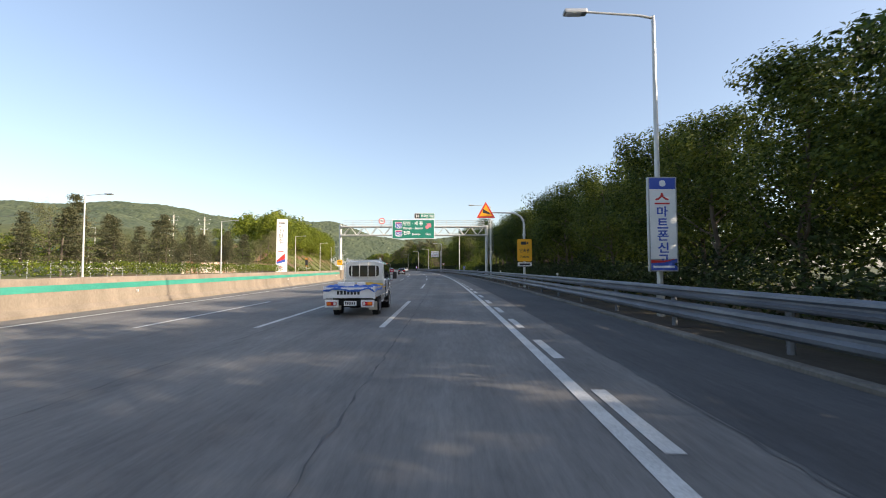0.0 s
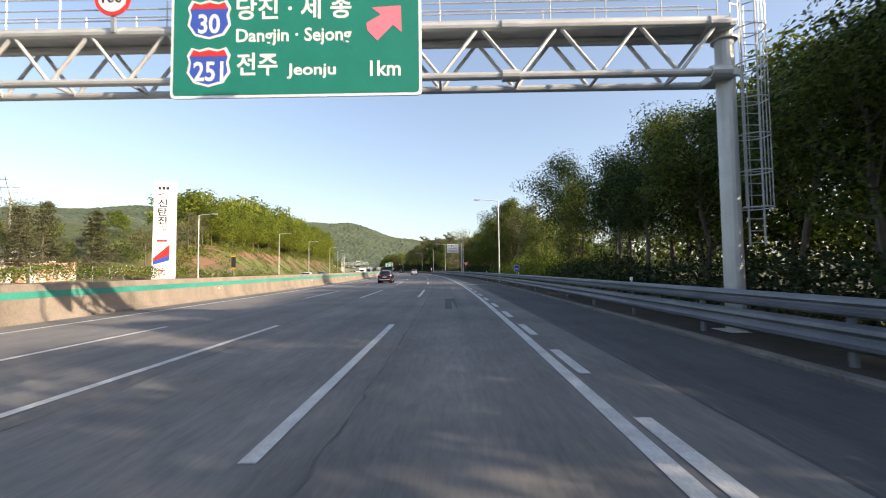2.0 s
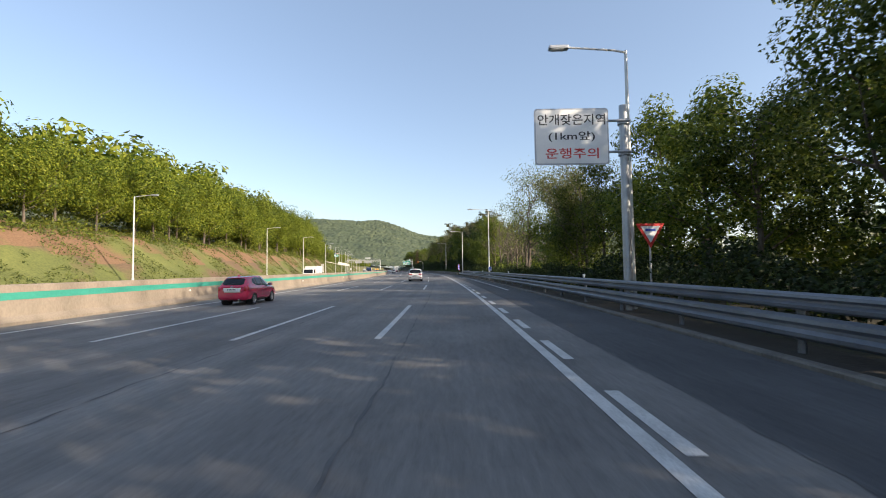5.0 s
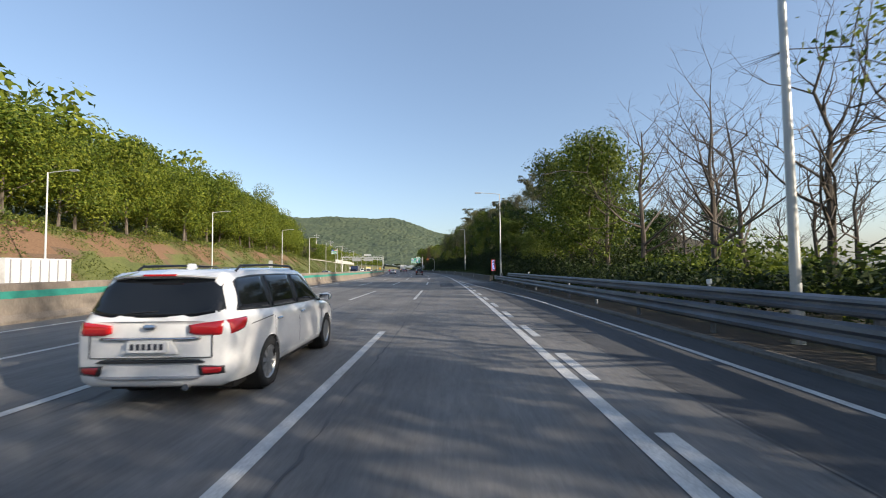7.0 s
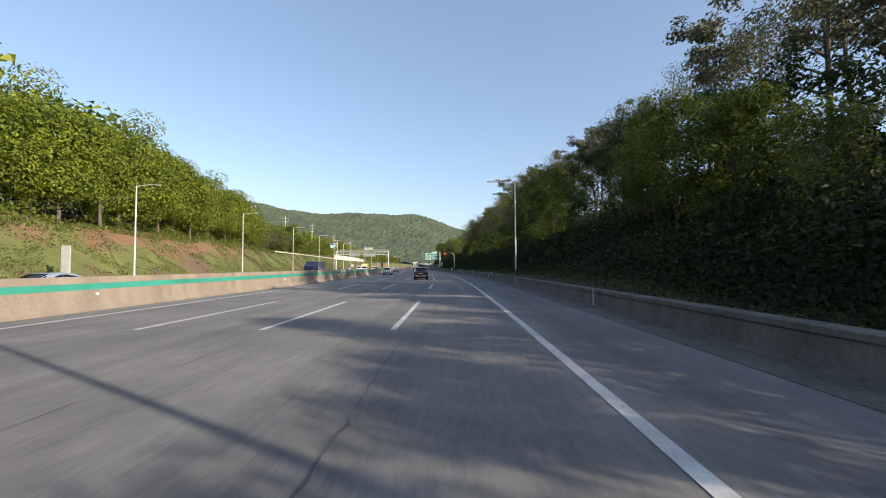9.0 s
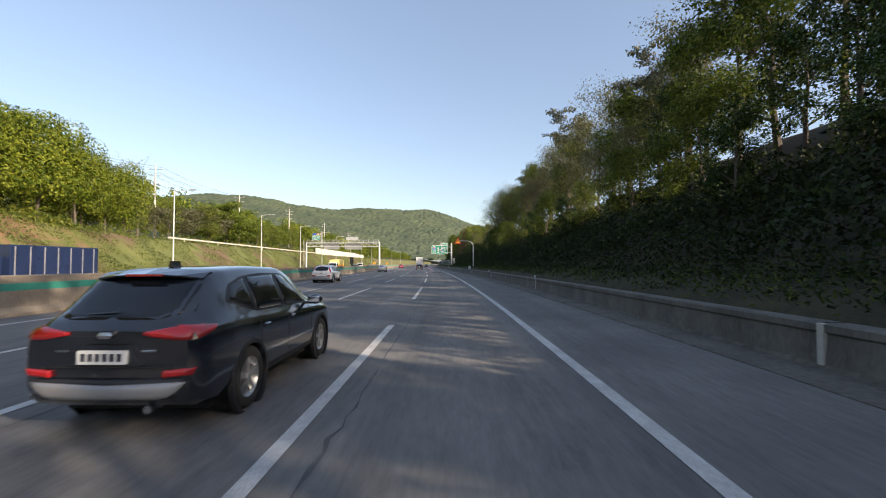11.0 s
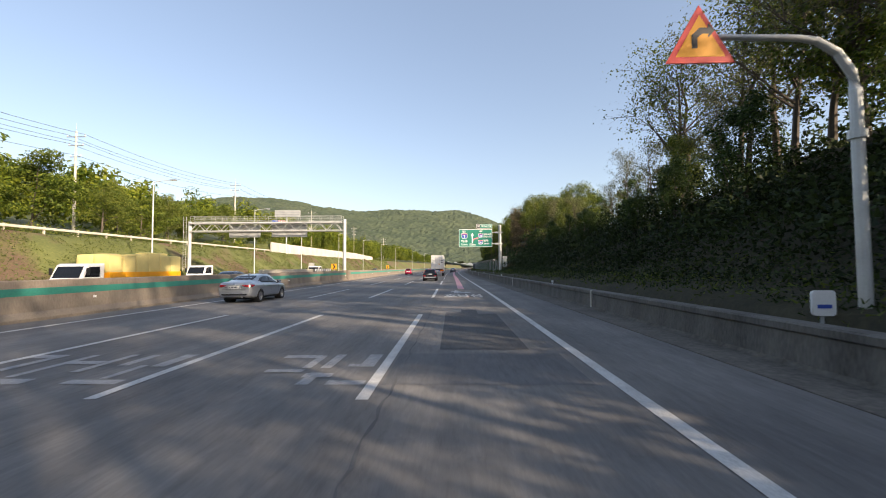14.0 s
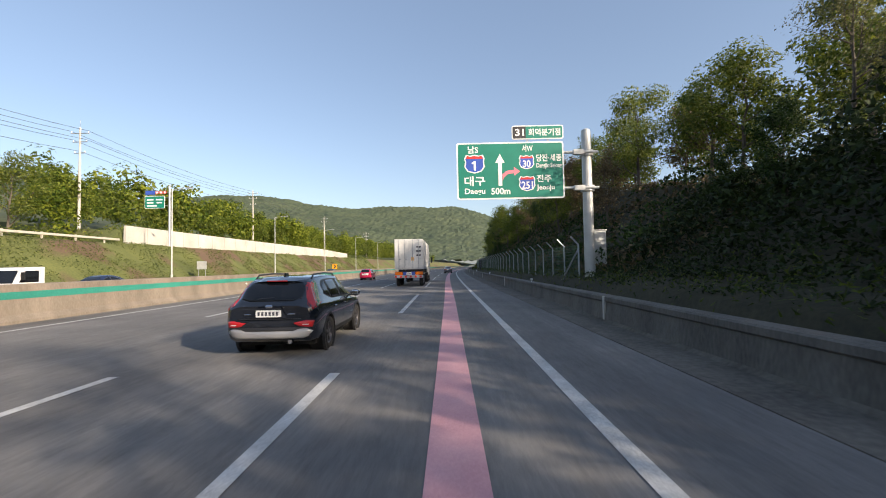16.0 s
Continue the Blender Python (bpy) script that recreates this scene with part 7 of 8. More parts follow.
    def panel(self, pts, view, lift=0.008, cols=12, rows=6, sink=0.03):
        """A panel that lies on the skin. pts: its outline, seen from the tail, the nose, or the right or left side."""
        lo, hi = min(q[0] for q in pts), max(q[0] for q in pts)
        bm, grid, under = bmesh.new(), [], []
        for i in range(cols + 1):
            a_ = lo + (hi - lo) * (0.002 + 0.996 * i / cols)
            zz = []
            for (xa, za), (xb, zb) in zip(pts, pts[1:] + pts[:1]):
                if min(xa, xb) <= a_ <= max(xa, xb) and xa != xb:
                    zz.append(za + (zb - za) * (a_ - xa) / (xb - xa))
            z0, z1 = min(zz), max(zz)
            g_, u_ = [], []
            for j in range(rows + 1):
                z = z0 + (z1 - z0) * j / rows
                edge = -0.5 if i in (0, cols) or j in (0, rows) else 1.0
                if view in ("right", "left"):
                    sd = 1 if view == "right" else -1
                    x = self.side(a_, z)
                    y = self.push(x, a_)
                    g_.append(bm.verts.new((sd * (x + (lift if edge > 0 else lift * 0.4)), y, z)))
                    u_.append(bm.verts.new((sd * (x - sink), y, z)))
                else:
                    way = 1 if view == "tail" else -1
                    y = self.end(a_, z, way)
                    g_.append(bm.verts.new((a_, y - way * (lift if edge > 0 else lift * 0.4), z)))
                    u_.append(bm.verts.new((a_, y + way * sink, z)))
            grid.append(g_)
            under.append(u_)
        for i in range(cols):
            for j in range(rows):
                bm.faces.new((grid[i][j], grid[i + 1][j], grid[i + 1][j + 1], grid[i][j + 1]))
        rim = [(i, 0) for i in range(cols)] + [(cols, j) for j in range(rows)] + [(i, rows) for i in range(cols, 0, -1)] + [(0, j) for j in range(rows, 0, -1)]
        for (i, j), (k, l_) in zip(rim, rim[1:] + rim[:1]):
            bm.faces.new((grid[i][j], grid[k][l_], under[k][l_], under[i][j]))
        bmesh.ops.delete(bm, geom=[v for v in bm.verts if not v.link_faces], context="VERTS")
        bmesh.ops.recalc_face_normals(bm, faces=bm.faces)
        return bm


def mirrored(pts):
    return [(-x, z) for x, z in pts]


def car(name, m, label, category, colour, design, scale=(1, 1, 1), extra=None, group=""):
    """A car from its design; y runs forward, the origin lies mid-car on the ground. scale: width, length, height."""
    d = dict(design, **(extra or {}))
    kx, ky, kz = scale
    loft = Loft([(y * ky, zb * kz, be * kz, to * kz, w * kx, wr * kx) for y, zb, be, to, w, wr in d["rows"]])
    rear = lambda pts: [(x * kx, z * kz) for x, z in pts]
    flank = lambda pts: [(y * ky, z * kz) for y, z in pts]
    paint_ = CAR_PAINTS[colour]
    g = thing(name, m, label, category, group)
    half, wheel_r = loft.half, d["wheel"]
    axles = [y * ky for y in d["axles"]]
    body = part("body", loft.mesh(), paint_, g)
    cut_wells(body, axles, wheel_r * 1.12, half)
    part("underbody", box(-half * 0.8, half * 0.8, loft.back + 0.4, loft.front - 0.4, 0.18, 0.36), M_UNDER, g)
    for y in axles:
        for sd in (-1, 1):
            part("wheel_well", lathe([(sd * (half - 0.34), 0.01), (sd * (half - 0.34), wheel_r * 1.11), (sd * (half - 0.03), wheel_r * 1.11)], 20), M_UNDER, body).matrix_basis = pose(0, y, wheel_r)
            if d.get("cladding"):
                part("arch_trim", lathe([(sd * (half - 0.03), wheel_r * 1.10), (sd * (half + 0.008), wheel_r * 1.11), (sd * (half + 0.004), wheel_r * 1.24), (sd * (half - 0.05), wheel_r * 1.26)], 28), M_TRIM, body).matrix_basis = pose(0, y, wheel_r)
            wheel(g, sd * (half - 0.125), y, wheel_r, 0.225, sd, d.get("rim", M_RIM), d.get("spokes", 5))
    belt = d["rows"][6][2] * kz
    for view, sd in (("right", 1), ("left", -1)):
        surround = part("window_surround", loft.panel(flank(d["daylight"]), view, 0.004, 26, 5), M_TRIM, body)
        for pts in d["panes"]:
            part("window", loft.panel(flank(pts), view, 0.010), M_GLASS, surround, "", True)
        for y in d["seams"]:
            part("door_seam", loft.panel([(y * ky - 0.006, 0.40), (y * ky + 0.006, 0.40), (y * ky + 0.006, belt - 0.02), (y * ky - 0.006, belt - 0.02)], view, 0.002, 2, 12), M_TRIM, body)
        for y in d["seams"][:2]:
            z = belt - 0.13
            part("door_handle", loft.panel([(y * ky + 0.06, z), (y * ky + 0.27, z + 0.005), (y * ky + 0.27, z + 0.035), (y * ky + 0.06, z + 0.04)], view, 0.03, 4, 2), d.get("handle", paint_), body)
        part("sill", loft.panel([(axles[0] + wheel_r * 1.2, 0.30), (axles[1] - wheel_r * 1.2, 0.30), (axles[1] - wheel_r * 1.2, 0.40), (axles[0] + wheel_r * 1.2, 0.40)], view, 0.012, 10, 3), M_TRIM if d.get("cladding") else paint_, body)
        for pts in d.get("side_trims", ()):
            part("trim_strip", loft.panel(flank(pts), view, 0.006, 8, 2), M_TRIM, body)
        for pts in d["side_lamps"]:
            part("tail_lamp", loft.panel(flank(pts), view, 0.014, 8, 4), M_TAIL, body, "glossy red tail lamp", True)
        my = d["mirror"] * ky
        bm = bmesh.new()
        bmesh.ops.create_uvsphere(bm, u_segments=14, v_segments=9, radius=1.0, matrix=Matrix.Diagonal((0.13, 0.085, 0.085, 1)))
        mir = part("mirror", bm, d.get("mirror_paint", paint_), body, "", True)
        mir.matrix_basis = pose(sd * (half + 0.10), my, belt + 0.07 * kz)
        part("mirror_glass", box(-0.10, 0.10, -0.088, -0.07, -0.06, 0.06, bevel=0.02), M_CHROME, mir)
        part("mirror_arm", box(*sorted((sd * (half - 0.12), sd * (half + 0.06))), my - 0.02, my + 0.05, belt - 0.01, belt + 0.03, bevel=0.01), M_TRIM, body)
        for pts in d["lamps"]:
            pts = rear(pts)
            part("tail_lamp", loft.panel(pts if sd > 0 else mirrored(pts), "tail", 0.016, 10, 4), M_TAIL, body, "glossy red tail lamp", True)
        for pts in d.get("clear_lamps", ()):
            pts = rear(pts)
            part("reversing_light", loft.panel(pts if sd > 0 else mirrored(pts), "tail", 0.021, 6, 2), M_TAIL_CLEAR, body, "clear reversing light")
        pts = rear(d["headlamp"])
        part("headlamp", loft.panel(pts if sd > 0 else mirrored(pts), "nose", 0.012, 10, 4), M_TAIL_CLEAR, body, "clear headlamp", True)
        if d.get("rails"):
            z = d["rails"][2] * kz
            y0, y1, x = d["rails"][0] * ky, d["rails"][1] * ky, d["rails"][3] * kx * sd
            part("roof_rail", tube([(x, y0, z - 0.06), (x, y0 + 0.12, z + 0.015), (x, (y0 + y1) / 2, z + 0.035), (x, y1 - 0.15, z + 0.015), (x, y1, z - 0.06)], 0.018, 8), M_TRIM, body)
    part("rear_window", loft.panel(rear(d["rear_window"]), "tail", 0.010, 16, 8), M_GLASS, body, "", True)
    part("windscreen", loft.panel(rear(d["windscreen"]), "nose", 0.010, 16, 8), M_GLASS, body, "", True)
    part("grille", loft.panel(rear(d["grille"]), "nose", 0.008, 10, 3), M_TRIM, body)
    for pts, mat_, lift in d["tail_trims"]:
        part("tail_trim", loft.panel(rear(pts), "tail", lift, 18, 4), mat_, body, "", True)
    for pts in d["hatch_seams"]:
        part("hatch_seam", loft.panel(rear(pts), "tail", 0.002, 12, 2), M_TRIM, body)
    pz = d["plate"] * kz
    part("plate_recess", loft.panel([(-0.34, pz - 0.09), (0.34, pz - 0.09), (0.30, pz + 0.11), (-0.30, pz + 0.11)], "tail", 0.004, 6, 3), d.get("recess", paint_), body)
    number_plate(body, 0, loft.end(0, pz, 1) - 0.02, pz, 0.48, 0.13)
    number_plate(body, 0, loft.end(0, 0.5, -1) + 0.02, 0.5, 0.48, 0.11, 180)
    ez = d["emblem"] * kz
    part("emblem", loft.panel([(-0.075, ez), (-0.05, ez - 0.03), (0.05, ez - 0.03), (0.075, ez), (0.05, ez + 0.03), (-0.05, ez + 0.03)], "tail", 0.014, 6, 2), M_CHROME, body, "plain chrome oval")
    for x in (-0.42, 0.42):
        part("badge", loft.panel([(x - 0.07, ez - 0.16), (x + 0.07, ez - 0.16), (x + 0.07, ez - 0.14), (x - 0.07, ez - 0.14)], "tail", 0.006, 2, 2), M_CHROME, body)
    if d.get("spoiler"):
        sy, sz, sw = d["spoiler"][0] * ky, d["spoiler"][1] * kz, d["spoiler"][2] * kx
        q = bmesh.new()
        ends = []
        for x, back in ((-sw, 0.10), (-sw * 0.6, 0.03), (0.0, 0.0), (sw * 0.6, 0.03), (sw, 0.10)):
            drop = 0.045 * (x / sw) ** 2
            ends.append([q.verts.new(c) for c in ((x, sy + back, sz - 0.055 - drop), (x, sy + back - 0.01, sz - 0.035 - drop), (x, sy + 0.24, sz + 0.028 - drop), (x, sy + 0.34, sz + 0.012 - drop), (x, sy + 0.34, sz - 0.06 - drop))])
        for a_, b_ in zip(ends, ends[1:]):
            for k in range(5):
                q.faces.new((a_[k], a_[(k + 1) % 5], b_[(k + 1) % 5], b_[k]))
        q.faces.new(ends[0])
        q.faces.new(ends[-1])
        bmesh.ops.recalc_face_normals(q, faces=q.faces)
        sp = part("spoiler", q, paint_, body)
        part("brake_light", box(-0.2, 0.2, sy - 0.016, sy + 0.02, sz - 0.06, sz - 0.035, bevel=0.004), M_TAIL, sp)
        wz = d["rear_window"][1][1] * kz + 0.04
        part("wiper", loft.panel([(-0.30, wz), (0.06, wz + 0.02), (0.06, wz + 0.04), (-0.30, wz + 0.015)], "tail", 0.028, 4, 2), M_TRIM, body)
    fin = d["fin"]
    part("antenna_fin", prism([(-0.03, 0), (0.03, 0), (0.006, 0.075), (-0.006, 0.075)], -0.10, 0.07), d.get("fin_paint", paint_), body).matrix_basis = pose(0, fin[0] * ky, fin[1] * kz - 0.01)
    part("exhaust", tube([(half * 0.42, loft.back + 0.25, 0.31), (half * 0.42, loft.back - 0.015, 0.30)], 0.042, 10), M_CHROME, g)
    return g


SUV = dict(
    rows=[(-2.24, 0.44, 0.98, 1.04, 0.78, 0.62), (-2.18, 0.34, 1.02, 1.13, 0.865, 0.68), (-2.04, 0.28, 1.04, 1.25, 0.905, 0.675), (-1.82, 0.26, 1.06, 1.44, 0.92, 0.655), (-1.62, 0.25, 1.06, 1.585, 0.925, 0.645),
          (-1.35, 0.25, 1.05, 1.635, 0.925, 0.65), (-0.7, 0.25, 1.02, 1.655, 0.925, 0.655), (0.1, 0.25, 0.99, 1.64, 0.925, 0.65), (0.5, 0.25, 0.97, 1.56, 0.925, 0.64), (0.95, 0.25, 0.96, 1.33, 0.925, 0.65),
          (1.3, 0.25, 0.95, 1.12, 0.92, 0.72), (1.48, 0.25, 0.94, 1.06, 0.915, 0.76), (1.9, 0.26, 0.88, 0.98, 0.89, 0.74), (2.12, 0.32, 0.78, 0.87, 0.82, 0.62), (2.24, 0.45, 0.66, 0.71, 0.66, 0.5)],
    daylight=[(-1.62, 1.26), (-1.02, 1.09), (0.86, 1.03), (0.42, 1.42), (0.15, 1.53), (-0.6, 1.55), (-1.1, 1.52), (-1.45, 1.43)],
    panes=[[(-0.10, 1.085), (0.74, 1.06), (0.36, 1.41), (0.13, 1.505), (-0.10, 1.52)], [(-0.98, 1.105), (-0.17, 1.09), (-0.17, 1.52), (-0.98, 1.505)], [(-1.55, 1.27), (-1.06, 1.125), (-1.06, 1.495), (-1.42, 1.41)]],
    seams=(-1.02, -0.13, 0.86), mirror=0.72, axles=(-1.28, 1.39), wheel=0.36, cladding=True,
    lamps=[[(0.36, 1.00), (0.60, 0.955), (0.80, 0.95), (0.80, 1.085), (0.62, 1.075), (0.36, 1.03)], [(0.54, 0.60), (0.82, 0.62), (0.84, 0.69), (0.54, 0.665)]],
    side_lamps=[[(-2.19, 0.955), (-1.94, 1.03), (-1.90, 1.06), (-2.19, 1.09)]],
    headlamp=[(0.38, 0.70), (0.74, 0.74), (0.78, 0.84), (0.42, 0.78)], grille=[(-0.36, 0.52), (0.36, 0.52), (0.40, 0.76), (-0.40, 0.76)],
    rear_window=[(-0.68, 1.20), (-0.42, 1.135), (0.42, 1.135), (0.68, 1.20), (0.57, 1.53), (-0.57, 1.53)], windscreen=[(-0.70, 1.12), (0.70, 1.12), (0.58, 1.55), (-0.58, 1.55)],
    tail_trims=[([(-0.86, 0.40), (0.86, 0.40), (0.88, 0.585), (-0.88, 0.585)], M_TRIM, 0.006), ([(-0.74, 0.50), (-0.56, 0.40), (0.56, 0.40), (0.74, 0.50), (0.76, 0.56), (0.0, 0.535), (-0.76, 0.56)], M_SILVER_TRIM, 0.026)],
    hatch_seams=[[(-0.62, 0.695), (0.62, 0.695), (0.62, 0.705), (-0.62, 0.705)]], plate=0.80, emblem=1.0, spoiler=(-1.80, 1.60, 0.58), fin=(-1.30, 1.645))
CROSSOVER = dict(
    SUV, rows=[(-2.21, 0.44, 0.94, 0.99, 0.77, 0.62), (-2.15, 0.34, 0.98, 1.08, 0.855, 0.68), (-2.03, 0.28, 1.0, 1.22, 0.89, 0.675), (-1.86, 0.26, 1.01, 1.39, 0.905, 0.655), (-1.70, 0.25, 1.01, 1.49, 0.91, 0.64),
               (-1.4, 0.25, 1.0, 1.545, 0.912, 0.645), (-0.6, 0.25, 0.98, 1.57, 0.912, 0.65), (0.15, 0.25, 0.96, 1.555, 0.912, 0.645), (0.6, 0.25, 0.94, 1.45, 0.91, 0.635), (1.0, 0.25, 0.93, 1.25, 0.905, 0.66),
               (1.35, 0.25, 0.91, 1.07, 0.90, 0.72), (1.5, 0.25, 0.9, 1.01, 0.895, 0.74), (1.9, 0.27, 0.83, 0.93, 0.86, 0.7), (2.1, 0.33, 0.73, 0.81, 0.79, 0.6), (2.21, 0.45, 0.62, 0.66, 0.62, 0.48)],
    daylight=[(-1.40, 1.16), (-0.95, 1.04), (0.90, 0.985), (0.45, 1.36), (0.15, 1.45), (-0.6, 1.47), (-1.1, 1.45), (-1.32, 1.36)],
    panes=[[(-0.10, 1.03), (0.78, 1.01), (0.38, 1.34), (0.13, 1.43), (-0.10, 1.44)], [(-0.92, 1.05), (-0.17, 1.035), (-0.17, 1.44), (-0.92, 1.43)], [(-1.33, 1.16), (-0.99, 1.07), (-0.99, 1.42), (-1.27, 1.34)]],
    axles=(-1.31, 1.41), wheel=0.345, rim=M_RIM_DARK,
    lamps=[[(0.60, 1.44), (0.655, 1.45), (0.86, 1.0), (0.84, 0.90), (0.70, 1.02)], [(0.46, 0.665), (0.56, 0.60), (0.82, 0.575), (0.85, 0.70), (0.72, 0.715)]], clear_lamps=[[(0.62, 0.61), (0.76, 0.61), (0.76, 0.65), (0.62, 0.655)]],
    side_lamps=[[(-2.13, 0.92), (-2.00, 1.0), (-1.70, 1.42), (-1.78, 1.46), (-2.06, 1.12)]],
    rear_window=[(-0.66, 1.14), (-0.42, 1.075), (0.42, 1.075), (0.66, 1.14), (0.56, 1.45), (-0.56, 1.45)], windscreen=[(-0.68, 1.06), (0.68, 1.06), (0.57, 1.46), (-0.57, 1.46)],
    tail_trims=[([(-0.84, 0.38), (0.84, 0.38), (0.86, 0.58), (-0.86, 0.58)], M_TRIM, 0.006), ([(-0.82, 0.50), (-0.70, 0.37), (0.70, 0.37), (0.82, 0.50), (0.78, 0.555), (0.58, 0.555), (0.46, 0.51), (-0.46, 0.51), (-0.58, 0.555), (-0.78, 0.555)], M_SILVER_TRIM, 0.028)],
    hatch_seams=[[(-0.60, 0.735), (0.60, 0.735), (0.60, 0.745), (-0.60, 0.745)]], plate=0.85, emblem=0.985, spoiler=(-1.86, 1.505, 0.56), fin=(-1.35, 1.55), rails=(-1.5, 0.2, 1.56, 0.58), headlamp=[(0.40, 0.66), (0.74, 0.68), (0.76, 0.76), (0.42, 0.72)])
MINIVAN = dict(
    SUV, rows=[(-2.56, 0.42, 1.05, 1.10, 0.84, 0.72), (-2.52, 0.33, 1.08, 1.20, 0.92, 0.78), (-2.42, 0.28, 1.10, 1.42, 0.965, 0.775), (-2.31, 0.27, 1.11, 1.62, 0.98, 0.755), (-2.20, 0.26, 1.11, 1.70, 0.985, 0.745), (-1.9, 0.25, 1.10, 1.735, 0.99, 0.745),
               (-0.8, 0.25, 1.07, 1.76, 0.992, 0.75), (0.2, 0.25, 1.05, 1.755, 0.992, 0.75), (0.75, 0.25, 1.03, 1.68, 0.99, 0.735), (1.25, 0.25, 1.02, 1.42, 0.985, 0.735), (1.65, 0.25, 1.00, 1.17, 0.98, 0.77), (1.85, 0.25, 0.98, 1.09, 0.97, 0.79),
               (2.25, 0.27, 0.90, 1.00, 0.93, 0.75), (2.45, 0.33, 0.80, 0.88, 0.85, 0.66), (2.56, 0.46, 0.68, 0.72, 0.66, 0.5)],
    daylight=[(-2.30, 1.19), (-1.3, 1.135), (1.28, 1.08), (0.72, 1.52), (0.42, 1.62), (-0.6, 1.645), (-1.6, 1.64), (-2.14, 1.60)],
    panes=[[(-0.12, 1.13), (1.14, 1.11), (0.62, 1.51), (0.38, 1.595), (-0.12, 1.62)], [(-1.22, 1.16), (-0.20, 1.135), (-0.20, 1.62), (-1.22, 1.62)], [(-2.26, 1.21), (-1.30, 1.165), (-1.30, 1.62), (-2.12, 1.585)]],
    seams=(-1.25, -0.16, 1.22), mirror=1.12, axles=(-1.43, 1.63), wheel=0.36, cladding=False, spokes=10, handle=M_CHROME,
    lamps=[[(0.47, 0.955), (0.56, 0.93), (0.88, 0.925), (0.89, 1.10), (0.64, 1.075), (0.47, 1.05)], [(0.64, 0.465), (0.85, 0.475), (0.85, 0.54), (0.62, 0.55)]],
    side_lamps=[[(-2.50, 0.93), (-2.24, 0.97), (-2.12, 1.10), (-2.50, 1.10)]], side_trims=[[(-2.05, 0.985), (-1.30, 1.02), (-1.30, 1.034), (-2.05, 0.997)]],
    rear_window=[(-0.84, 1.205), (-0.5, 1.145), (0.5, 1.145), (0.84, 1.205), (0.71, 1.61), (-0.71, 1.61)], windscreen=[(-0.74, 1.17), (0.74, 1.17), (0.64, 1.68), (-0.64, 1.68)],
    tail_trims=[([(-0.60, 0.875), (0.60, 0.875), (0.60, 0.905), (-0.60, 0.905)], M_CHROME, 0.02), ([(-0.66, 0.60), (0.66, 0.60), (0.63, 0.635), (-0.63, 0.635)], M_TRIM, 0.012), ([(-0.55, 0.40), (0.55, 0.40), (0.66, 0.44), (-0.66, 0.44)], M_SILVER_TRIM, 0.015),
                ([(0.60, 0.445), (0.88, 0.46), (0.88, 0.555), (0.58, 0.565)], M_TRIM, 0.008), ([(-0.88, 0.46), (-0.60, 0.445), (-0.58, 0.565), (-0.88, 0.555)], M_TRIM, 0.008)],
    hatch_seams=[[(-0.74, 0.655), (0.74, 0.655), (0.74, 0.663), (-0.74, 0.663)], [(0.735, 0.66), (0.743, 0.66), (0.743, 0.93), (0.735, 0.93)], [(-0.743, 0.66), (-0.735, 0.66), (-0.735, 0.93), (-0.743, 0.93)]],
    plate=0.80, emblem=1.03, spoiler=(-2.44, 1.70, 0.66), fin=(-1.75, 1.74), rails=(-1.9, 0.3, 1.755, 0.68), headlamp=[(0.42, 0.74), (0.76, 0.77), (0.80, 0.86), (0.46, 0.82)])
